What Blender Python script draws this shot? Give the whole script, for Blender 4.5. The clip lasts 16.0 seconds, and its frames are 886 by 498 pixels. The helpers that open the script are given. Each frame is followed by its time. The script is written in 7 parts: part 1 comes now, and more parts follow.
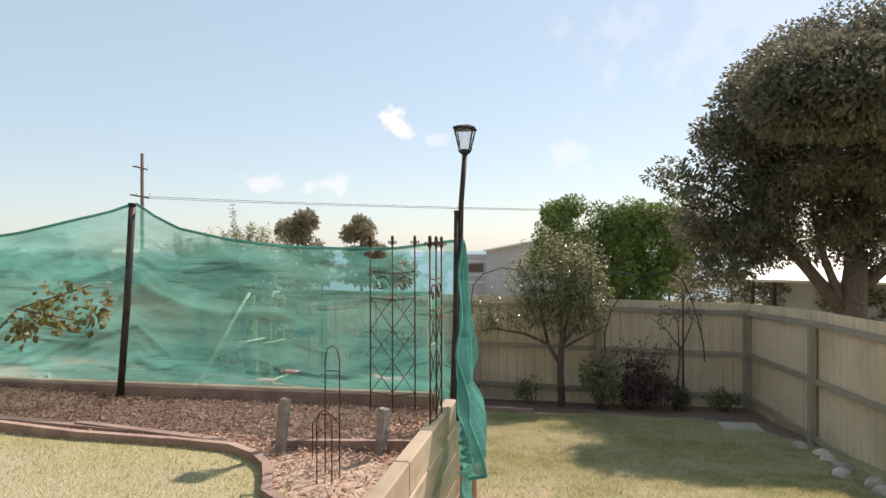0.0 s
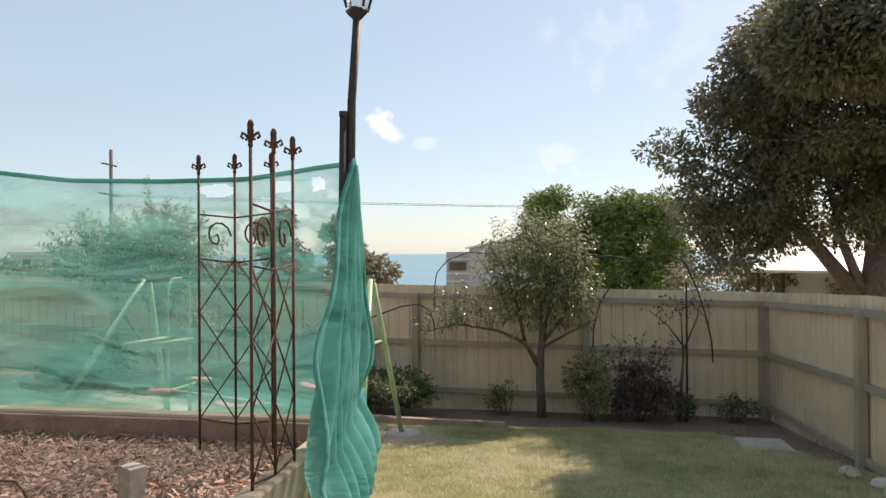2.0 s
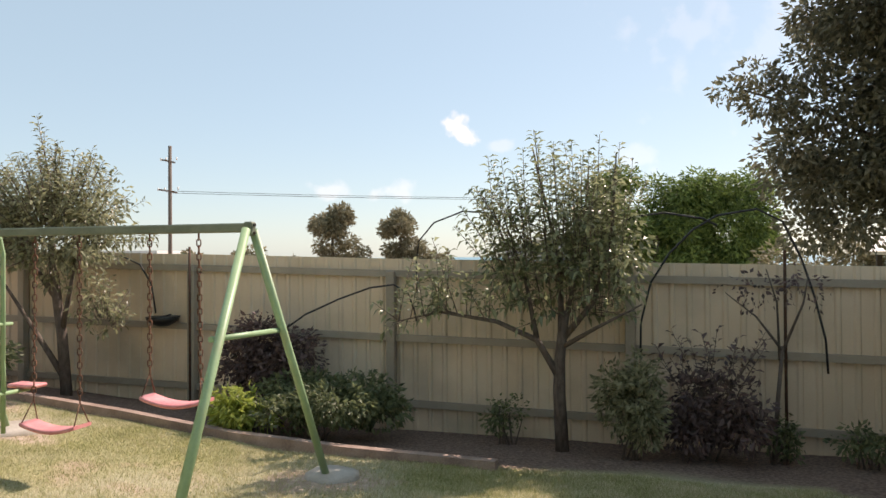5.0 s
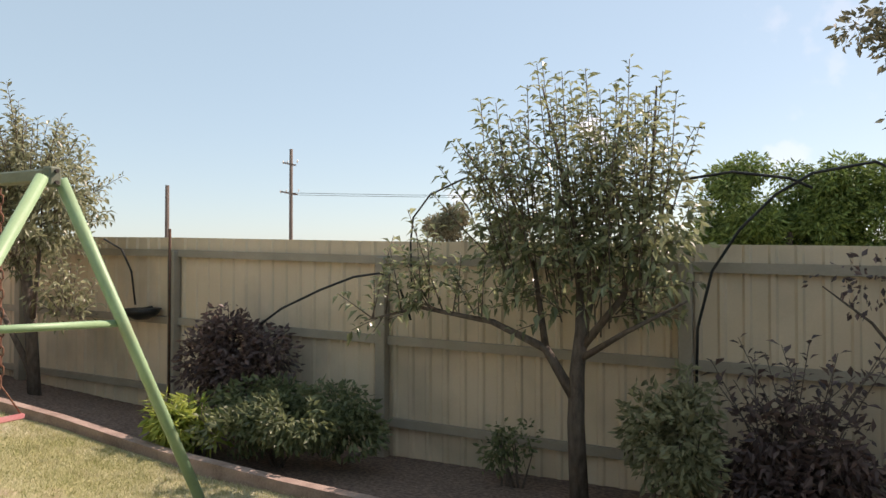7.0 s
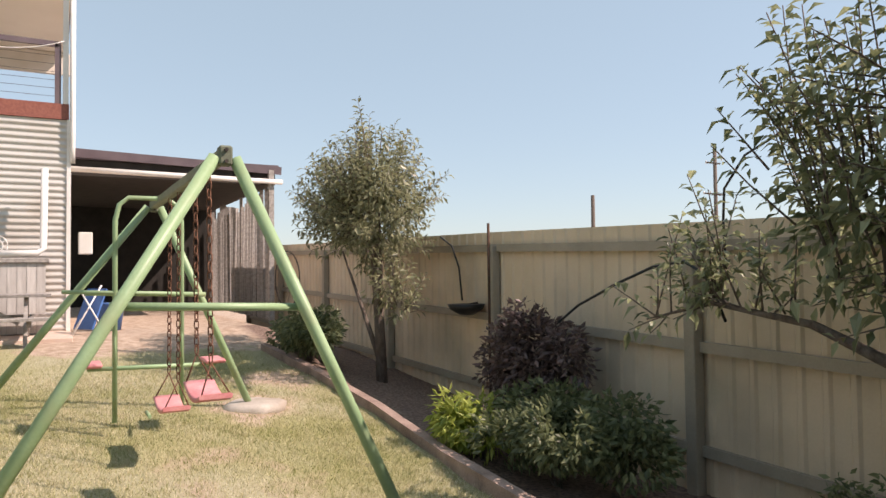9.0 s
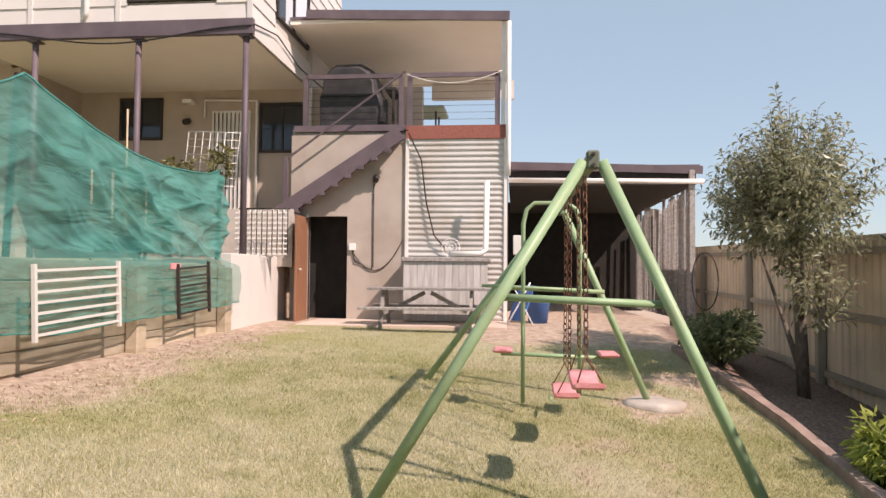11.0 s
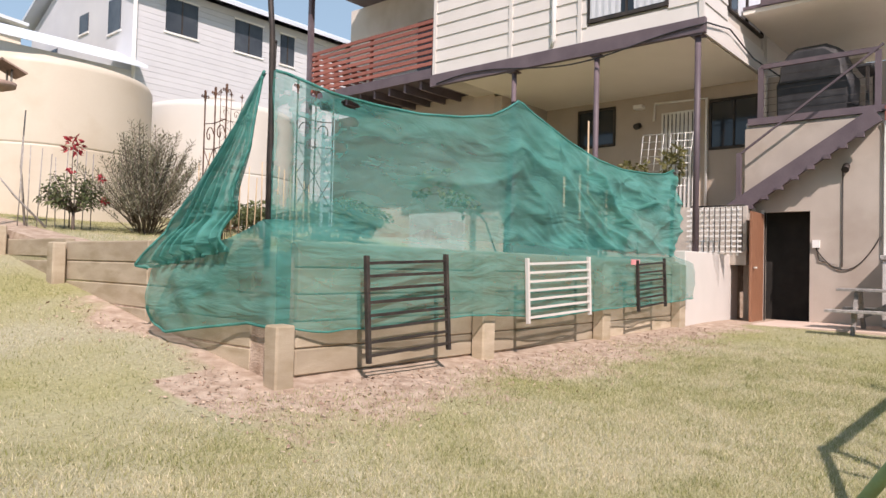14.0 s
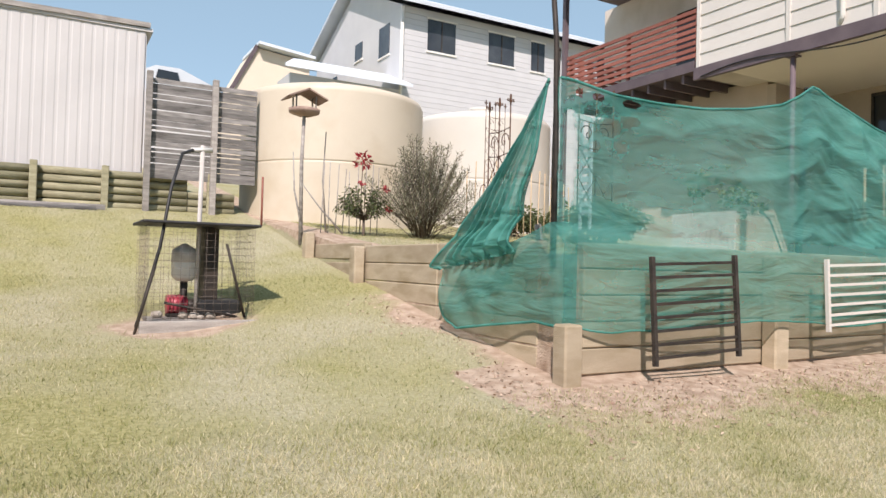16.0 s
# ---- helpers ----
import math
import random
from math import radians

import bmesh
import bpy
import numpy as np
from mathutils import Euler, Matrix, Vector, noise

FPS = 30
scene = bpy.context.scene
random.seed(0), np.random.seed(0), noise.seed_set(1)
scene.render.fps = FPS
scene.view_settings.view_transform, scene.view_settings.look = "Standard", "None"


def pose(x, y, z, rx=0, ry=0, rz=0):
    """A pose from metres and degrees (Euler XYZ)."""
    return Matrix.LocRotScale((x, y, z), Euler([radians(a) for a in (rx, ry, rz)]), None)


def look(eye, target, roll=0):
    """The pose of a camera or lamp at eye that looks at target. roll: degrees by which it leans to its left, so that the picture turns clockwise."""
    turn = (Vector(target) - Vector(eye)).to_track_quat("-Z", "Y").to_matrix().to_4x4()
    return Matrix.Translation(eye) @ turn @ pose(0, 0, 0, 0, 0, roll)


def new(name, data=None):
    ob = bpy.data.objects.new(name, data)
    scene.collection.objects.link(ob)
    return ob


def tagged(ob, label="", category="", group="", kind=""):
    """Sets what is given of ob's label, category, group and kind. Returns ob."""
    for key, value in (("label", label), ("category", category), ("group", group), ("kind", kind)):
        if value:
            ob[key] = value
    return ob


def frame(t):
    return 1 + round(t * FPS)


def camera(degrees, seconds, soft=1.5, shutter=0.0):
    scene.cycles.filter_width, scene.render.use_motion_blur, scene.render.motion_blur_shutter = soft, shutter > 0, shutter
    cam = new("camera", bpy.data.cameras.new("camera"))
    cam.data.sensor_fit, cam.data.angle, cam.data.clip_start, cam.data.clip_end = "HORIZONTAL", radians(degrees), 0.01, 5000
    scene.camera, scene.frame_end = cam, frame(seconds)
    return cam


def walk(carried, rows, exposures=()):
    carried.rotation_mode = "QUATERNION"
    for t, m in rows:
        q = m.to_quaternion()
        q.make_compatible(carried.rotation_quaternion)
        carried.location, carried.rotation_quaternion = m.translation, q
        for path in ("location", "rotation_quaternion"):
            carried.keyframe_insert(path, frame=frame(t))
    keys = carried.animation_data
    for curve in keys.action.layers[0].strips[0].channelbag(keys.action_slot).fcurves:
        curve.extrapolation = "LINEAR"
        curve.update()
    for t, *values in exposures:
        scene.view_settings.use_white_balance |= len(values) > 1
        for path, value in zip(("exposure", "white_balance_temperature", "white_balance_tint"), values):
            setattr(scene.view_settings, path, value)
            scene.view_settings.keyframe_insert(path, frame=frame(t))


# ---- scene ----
cam = camera(64.8, 16.0)
PATH = [
    (0, (0.021, 0.021, 2.615), (-0.331, 1.989, 2.618), -0.1),
    (0.5, (0.023, 0.57, 2.554), (-0.363, 2.533, 2.56), -0.1),
    (1, (0.046, 1.184, 2.466), (-0.314, 3.151, 2.471), 0.0),
    (1.5, (0.095, 1.785, 2.349), (-0.24, 3.757, 2.359), -0.1),
    (2, (0.145, 2.423, 2.241), (-0.175, 4.397, 2.252), -0.4),
    (2.5, (0.21, 2.997, 2.144), (-0.093, 4.974, 2.157), -0.1),
    (3, (0.275, 3.626, 2.076), (-0.042, 5.601, 2.088), -0.2),
    (3.5, (0.293, 4.208, 1.959), (-0.008, 6.185, 1.975), -0.2),
    (4, (0.411, 4.79, 1.856), (0.002, 6.747, 1.873), -0.0),
    (4.5, (0.558, 5.492, 1.777), (0.054, 7.428, 1.794), -0.3),
    (5, (0.691, 6.087, 1.705), (0.159, 8.015, 1.726), -0.4),
    (7.5, (1.472, 8.878, 1.448), (0.448, 10.596, 1.485), -0.2),
    (8.5, (1.562, 9.708, 1.378), (0.108, 11.08, 1.43), -0.9),
    (9, (1.634, 9.976, 1.305), (-0.113, 10.947, 1.369), -0.7),
    (9.5, (1.707, 10.191, 1.273), (-0.175, 10.864, 1.346), -0.4),
    (10, (1.774, 10.319, 1.275), (-0.191, 10.68, 1.348), -0.1),
    (12.5, (2.005, 10.298, 1.277), (0.183, 9.476, 1.342), 1.1),
    (13, (2.112, 10.272, 1.28), (0.378, 9.278, 1.337), 1.2),
    (13.5, (2.176, 10.207, 1.258), (0.554, 9.037, 1.315), 1.4),
    (14, (2.29, 10.275, 1.218), (0.776, 8.97, 1.272), 1.4),
    (14.5, (2.432, 10.169, 1.193), (0.992, 8.782, 1.249), 1.4),
    (15, (2.507, 10.17, 1.188), (1.195, 8.662, 1.246), 1.5),
    (15.5, (2.564, 10.159, 1.197), (1.404, 8.53, 1.249), 1.5),
    (16, (2.593, 10.147, 1.192), (1.611, 8.406, 1.238), 1.5),
]
walk(cam, [(t, look(eye, target, roll)) for t, eye, target, roll in PATH], [(0, 0.7, 7250, 25), (5, 0.74, 7250, 24), (9.5, 0.68, 7250, 28), (12.5, 0.55, 6750, 29), (14.5, 0.54, 6600, 22), (16, 0.54, 6550, 20)])

# ---- light ----
SUN_AZ, SUN_EL = radians(34), radians(44.5)
world = bpy.data.worlds.new("sky")
scene.world = world
world.use_nodes = True
wn = world.node_tree.nodes
sky = wn.new("ShaderNodeTexSky")
sky.sky_type, sky.sun_disc = "NISHITA", False
sky.sun_elevation, sky.sun_rotation = SUN_EL, SUN_AZ
sky.air_density, sky.dust_density, sky.ozone_density = 1.0, 0.5, 2.0
wl = world.node_tree.links
haze = wn.new("ShaderNodeMix")                      # thin high haze evens the sky out
haze.data_type = "RGBA"
haze.inputs[0].default_value = 0.7
haze.inputs[7].default_value = (1.66, 2.54, 2.78, 1)
wl.new(sky.outputs[0], haze.inputs[6])
cloud_out = haze.outputs[2]
wco, wnz = wn.new("ShaderNodeTexCoord"), wn.new("ShaderNodeTexNoise")
wnz.inputs["Scale"].default_value, wnz.inputs["Detail"].default_value = 26, 8
wl.new(wco.outputs["Generated"], wnz.inputs["Vector"])
for cx, cy, cz, size, flat, amount in ((-0.234, 0.956, 0.177, 0.032, 1.5, 0.75), (-0.41, 0.9, 0.094, 0.04, 3.0, 0.3), (-0.335, 0.93, 0.094, 0.035, 2.5, 0.28), (0.012, 0.985, 0.13, 0.05, 2.5, 0.18), (0.21, 0.93, 0.3, 0.2, 2.2, 0.12), (-0.19, 0.97, 0.155, 0.02, 2.0, 0.2)):
    off, sc, ln = wn.new("ShaderNodeVectorMath"), wn.new("ShaderNodeVectorMath"), wn.new("ShaderNodeVectorMath")
    off.operation, sc.operation, ln.operation = "SUBTRACT", "MULTIPLY", "LENGTH"
    off.inputs[1].default_value, sc.inputs[1].default_value = (cx, cy, cz), (1 / size, 1 / size, flat / size)
    wl.new(wco.outputs["Generated"], off.inputs[0])
    wl.new(off.outputs[0], sc.inputs[0])
    wl.new(sc.outputs[0], ln.inputs[0])
    ma, mr = wn.new("ShaderNodeMath"), wn.new("ShaderNodeMapRange")
    ma.operation = "MULTIPLY_ADD"
    wl.new(wnz.outputs[0], ma.inputs[0])
    ma.inputs[1].default_value = -4.2
    wl.new(ln.outputs["Value"], ma.inputs[2])
    mr.interpolation_type = "SMOOTHSTEP"
    mr.inputs[1].default_value, mr.inputs[2].default_value, mr.inputs[3].default_value, mr.inputs[4].default_value = -2.0, -1.1, amount, 0.0
    wl.new(ma.outputs[0], mr.inputs[0])
    cm = wn.new("ShaderNodeMix")
    cm.data_type = "RGBA"
    cm.inputs[7].default_value = (5.2, 5.2, 5.2, 1)
    wl.new(mr.outputs[0], cm.inputs[0])
    wl.new(cloud_out, cm.inputs[6])
    cloud_out = cm.outputs[2]
wl.new(cloud_out, wn["Background"].inputs[0])
wn["Background"].inputs[1].default_value = 0.15
sun = new("sun", bpy.data.lights.new("sun", "SUN"))
sun.data.energy, sun.data.angle, sun.data.color = 3.9, radians(0.55), (1.0, 0.93, 0.84)
sun.matrix_world = look((0, 0, 0), (-math.sin(SUN_AZ) * math.cos(SUN_EL), -math.cos(SUN_AZ) * math.cos(SUN_EL), -math.sin(SUN_EL)))


# ---- helpers for materials ----
def mat(name, a, b, scale=6.0, rough=0.7, bump=0.1, metal=0.0, fine=60.0, spread=0.15, stretch=(1, 1, 1), dirt=None, dirt_scale=1.2, spec=0.4):
    """Two colours mixed by coarse and fine noise, with value spread from object to object, fine relief and optional stains."""
    m = bpy.data.materials.new(name)
    m.use_nodes = True
    n, l = m.node_tree.nodes, m.node_tree.links
    p = n["Principled BSDF"]
    co = n.new("ShaderNodeTexCoord")
    mp = n.new("ShaderNodeMapping")
    mp.inputs["Scale"].default_value = stretch
    l.new(co.outputs["Object"], mp.inputs[0])
    n1, n2 = n.new("ShaderNodeTexNoise"), n.new("ShaderNodeTexNoise")
    n1.inputs["Scale"].default_value, n1.inputs["Detail"].default_value = scale, 4
    n2.inputs["Scale"].default_value, n2.inputs["Detail"].default_value = fine, 3
    for k in (n1, n2):
        l.new(mp.outputs[0], k.inputs["Vector"])
    add = n.new("ShaderNodeMath")
    add.operation = "MULTIPLY_ADD"
    l.new(n2.outputs[0], add.inputs[0])
    add.inputs[1].default_value = 0.5
    l.new(n1.outputs[0], add.inputs[2])
    rng = n.new("ShaderNodeMapRange")
    rng.inputs[1].default_value, rng.inputs[2].default_value = 0.5, 1.0
    l.new(add.outputs[0], rng.inputs[0])
    mix = n.new("ShaderNodeMix")
    mix.data_type = "RGBA"
    mix.inputs[6].default_value, mix.inputs[7].default_value = (*a, 1), (*b, 1)
    l.new(rng.outputs[0], mix.inputs[0])
    out = mix.outputs[2]
    if dirt:
        n3 = n.new("ShaderNodeTexNoise")
        n3.inputs["Scale"].default_value, n3.inputs["Detail"].default_value = dirt_scale, 6
        l.new(mp.outputs[0], n3.inputs["Vector"])
        r3 = n.new("ShaderNodeMapRange")
        r3.inputs[1].default_value, r3.inputs[2].default_value, r3.inputs[4].default_value = 0.5, 0.72, 0.85
        l.new(n3.outputs[0], r3.inputs[0])
        m3 = n.new("ShaderNodeMix")
        m3.data_type = "RGBA"
        m3.inputs[7].default_value = (*dirt, 1)
        l.new(r3.outputs[0], m3.inputs[0])
        l.new(out, m3.inputs[6])
        out = m3.outputs[2]
    if spread:
        info, hsv, r4 = n.new("ShaderNodeObjectInfo"), n.new("ShaderNodeHueSaturation"), n.new("ShaderNodeMapRange")
        r4.inputs[3].default_value, r4.inputs[4].default_value = 1 - spread, 1 + spread
        l.new(info.outputs["Random"], r4.inputs[0])
        l.new(r4.outputs[0], hsv.inputs["Value"])
        l.new(out, hsv.inputs["Color"])
        out = hsv.outputs[0]
    l.new(out, p.inputs["Base Color"])
    p.inputs["Roughness"].default_value, p.inputs["Metallic"].default_value = rough, metal
    p.inputs["Specular IOR Level"].default_value = spec
    if bump:
        bn = n.new("ShaderNodeBump")
        bn.inputs["Strength"].default_value, bn.inputs["Distance"].default_value = bump, 0.02
        l.new(add.outputs[0], bn.inputs["Height"])
        l.new(bn.outputs[0], p.inputs["Normal"])
    return m


def leaf_mat(name, dark, light, through_light=0.35, rough=0.45):
    """Leaves that differ one by one and let some light through."""
    m = bpy.data.materials.new(name)
    m.use_nodes = True
    n, l = m.node_tree.nodes, m.node_tree.links
    p = n["Principled BSDF"]
    geo, mix = n.new("ShaderNodeNewGeometry"), n.new("ShaderNodeMix")
    mix.data_type = "RGBA"
    mix.inputs[6].default_value, mix.inputs[7].default_value = (*dark, 1), (*light, 1)
    l.new(geo.outputs["Random Per Island"], mix.inputs[0])
    l.new(mix.outputs[2], p.inputs["Base Color"])
    p.inputs["Roughness"].default_value = rough
    tr, ms = n.new("ShaderNodeBsdfTranslucent"), n.new("ShaderNodeMixShader")
    l.new(mix.outputs[2], tr.inputs[0])
    ms.inputs[0].default_value = through_light
    l.new(p.outputs[0], ms.inputs[1])
    l.new(tr.outputs[0], ms.inputs[2])
    l.new(ms.outputs[0], n["Material Output"].inputs[0])
    return m


def net_mat(name, colour):
    """Woven shade cloth: threads with gaps between, tighter in some folds."""
    m = bpy.data.materials.new(name)
    m.use_nodes = True
    n, l = m.node_tree.nodes, m.node_tree.links
    n.remove(n["Principled BSDF"])
    df, tl, tp = n.new("ShaderNodeBsdfDiffuse"), n.new("ShaderNodeBsdfTranslucent"), n.new("ShaderNodeBsdfTransparent")
    co, mp, ns, rg = n.new("ShaderNodeTexCoord"), n.new("ShaderNodeMapping"), n.new("ShaderNodeTexNoise"), n.new("ShaderNodeMapRange")
    mp.inputs["Scale"].default_value = (0.8, 0.8, 2.4)
    mp.inputs["Rotation"].default_value = (0, radians(32), 0)
    l.new(co.outputs["Object"], mp.inputs[0])
    l.new(mp.outputs[0], ns.inputs["Vector"])
    ns.inputs["Scale"].default_value, ns.inputs["Detail"].default_value = 1.3, 5
    ns.inputs["Distortion"].default_value = 0.6
    rg.inputs[1].default_value, rg.inputs[2].default_value = 0.4, 0.64
    rg.inputs[3].default_value, rg.inputs[4].default_value = -0.035, 0.05
    l.new(ns.outputs[0], rg.inputs[0])
    weave, dense = n.new("ShaderNodeAttribute"), n.new("ShaderNodeMath")
    weave.attribute_name = "weave"
    dense.operation, dense.use_clamp = "ADD", True
    l.new(weave.outputs["Fac"], dense.inputs[0])
    l.new(rg.outputs[0], dense.inputs[1])
    cm = n.new("ShaderNodeMix")
    cm.data_type = "RGBA"
    cm.inputs[6].default_value = (colour[0], colour[1], colour[2], 1)
    cm.inputs[7].default_value = (colour[0] * 1.5 + 0.01, colour[1] * 1.35, colour[2] * 1.4, 1)
    rc, nc = n.new("ShaderNodeMapRange"), n.new("ShaderNodeTexNoise")
    nc.inputs["Scale"].default_value, nc.inputs["Detail"].default_value = 3.1, 5
    l.new(mp.outputs[0], nc.inputs["Vector"])
    rc.inputs[1].default_value, rc.inputs[2].default_value = 0.34, 0.64
    l.new(nc.outputs[0], rc.inputs[0])
    l.new(rc.outputs[0], cm.inputs[0])
    l.new(cm.outputs[2], df.inputs[0])
    l.new(cm.outputs[2], tl.inputs[0])
    bmp, n5, m5 = n.new("ShaderNodeBump"), n.new("ShaderNodeTexNoise"), n.new("ShaderNodeMapping")
    m5.inputs["Scale"].default_value, m5.inputs["Rotation"].default_value = (0.8, 0.8, 2.8), (0, radians(36), 0)
    l.new(co.outputs["Object"], m5.inputs[0])
    l.new(m5.outputs[0], n5.inputs["Vector"])
    n5.inputs["Scale"].default_value, n5.inputs["Detail"].default_value, n5.inputs["Distortion"].default_value = 1.8, 4, 1.2
    bmp.inputs["Strength"].default_value, bmp.inputs["Distance"].default_value = 0.8, 0.09
    l.new(n5.outputs[0], bmp.inputs["Height"])
    l.new(bmp.outputs[0], df.inputs["Normal"])
    l.new(bmp.outputs[0], tl.inputs["Normal"])
    body, whole = n.new("ShaderNodeMixShader"), n.new("ShaderNodeMixShader")
    body.inputs[0].default_value = 0.5
    l.new(df.outputs[0], body.inputs[1])
    l.new(tl.outputs[0], body.inputs[2])
    l.new(dense.outputs[0], whole.inputs[0])
    l.new(tp.outputs[0], whole.inputs[1])
    l.new(body.outputs[0], whole.inputs[2])
    l.new(whole.outputs[0], n["Material Output"].inputs[0])
    return m


def glass_mat(name, tint=(0.02, 0.025, 0.03)):
    m = bpy.data.materials.new(name)
    m.use_nodes = True
    p = m.node_tree.nodes["Principled BSDF"]
    p.inputs["Base Color"].default_value = (*tint, 1)
    p.inputs["Roughness"].default_value = 0.06
    p.inputs["Specular IOR Level"].default_value = 0.6
    return m


# ---- helpers for meshes ----
def part(name, bm, material, parent=None, label=""):
    me = bpy.data.meshes.new(name)
    bm.to_mesh(me)
    bm.free()
    if isinstance(material, (list, tuple)):
        for k in material:
            me.materials.append(k)
    else:
        me.materials.append(material)
    ob = new(name, me)
    ob.parent = parent
    return tagged(ob, label)


def thing(name, label, category, group="", kind="", at=(0, 0, 0)):
    e = new(name)
    e.location = at
    e.empty_display_size = 0.1
    return tagged(e, label, category, group, kind)


def raw(name, verts, faces, material, parent=None, label="", smooth=False):
    me = bpy.data.meshes.new(name)
    me.from_pydata([tuple(v) for v in verts], [], faces)
    if smooth:
        me.polygons.foreach_set("use_smooth", [True] * len(me.polygons))
    me.materials.append(material)
    ob = new(name, me)
    ob.parent = parent
    return tagged(ob, label)


def box(bm, x0, x1, y0, y1, z0, z1, bevel=0.0, m=None):
    r = bmesh.ops.create_cube(bm, size=1.0, matrix=Matrix.Translation(((x0 + x1) / 2, (y0 + y1) / 2, (z0 + z1) / 2)) @ Matrix.Diagonal((x1 - x0, y1 - y0, z1 - z0, 1)))
    if bevel:
        edges = list({e for v in r["verts"] for e in v.link_edges})
        out = bmesh.ops.bevel(bm, geom=edges, offset=bevel, segments=1, affect="EDGES", profile=0.5)
        vs = out["verts"]
    else:
        vs = r["verts"]
    if m is not None:
        bmesh.ops.transform(bm, matrix=m, verts=list({v for v in vs} | {v for v in r["verts"] if v.is_valid}))
    return bm


def newbox(*a, **k):
    return box(bmesh.new(), *a, **k)


def beam(bm, p, q, w, h):
    """A straight bar of section w x h from p to q."""
    p, q = Vector(p), Vector(q)
    d = q - p
    m = Matrix.Translation((p + q) / 2) @ d.to_track_quat("X", "Z").to_matrix().to_4x4() @ Matrix.Diagonal((d.length, w, h, 1))
    bmesh.ops.create_cube(bm, size=1.0, matrix=m)
    return bm


def tube(bm, pts, r, n=8, r2=None, caps=True):
    """A round bar along points; the radius runs from r to r2."""
    pts = [Vector(p) for p in pts]
    rings = []
    side = None
    for i, p in enumerate(pts):
        d = (pts[min(i + 1, len(pts) - 1)] - pts[max(i - 1, 0)]).normalized()
        if side is None:
            side = d.orthogonal().normalized()
        side = (side - d * side.dot(d)).normalized()
        up = d.cross(side)
        f = i / max(1, len(pts) - 1)
        rr = r if r2 is None else r + (r2 - r) * f
        rings.append([bm.verts.new(p + (side * math.cos(k * 2 * math.pi / n) + up * math.sin(k * 2 * math.pi / n)) * rr) for k in range(n)])
    for a, b in zip(rings, rings[1:]):
        for k in range(n):
            f = bm.faces.new((a[k], a[(k + 1) % n], b[(k + 1) % n], b[k]))
            f.smooth = True
    if caps:
        bm.faces.new(rings[0][::-1])
        bm.faces.new(rings[-1])
    return bm


def slab_of(points, off):
    """A flat polygon made thick by the vector off."""
    bm = bmesh.new()
    a = [bm.verts.new(p) for p in points]
    b = [bm.verts.new(Vector(p) + Vector(off)) for p in points]
    bm.faces.new(a[::-1])
    bm.faces.new(b)
    for i in range(len(a)):
        j = (i + 1) % len(a)
        bm.faces.new((a[i], a[j], b[j], b[i]))
    bmesh.ops.recalc_face_normals(bm, faces=bm.faces[:])
    return bm


def newtube(*a, **k):
    return tube(bmesh.new(), *a, **k)


def lathe(bm, profile, n=32, at=(0, 0, 0)):
    """A turned body from (radius, height) pairs."""
    rings = []
    for r, z in profile:
        rings.append([bm.verts.new((at[0] + r * math.cos(2 * math.pi * k / n), at[1] + r * math.sin(2 * math.pi * k / n), at[2] + z)) for k in range(n)])
    for a, b in zip(rings, rings[1:]):
        for k in range(n):
            bm.faces.new((a[k], a[(k + 1) % n], b[(k + 1) % n], b[k])).smooth = True
    bm.faces.new(rings[0][::-1])
    bm.faces.new(rings[-1])
    return bm


def bez(p, q, sag, n=12):
    """A hanging line from p to q."""
    p, q = Vector(p), Vector(q)
    return [p.lerp(q, i / n) - Vector((0, 0, sag * 4 * (i / n) * (1 - i / n))) for i in range(n + 1)]


def lerp(x, table):
    """Straight lines between (x, value) pairs."""
    if x <= table[0][0]:
        return table[0][1]
    for (a, u), (b, v) in zip(table, table[1:]):
        if x <= b:
            return u + (v - u) * (x - a) / (b - a)
    return table[-1][1]


def clamp(v, a=0.0, b=1.0):
    return max(a, min(b, v))


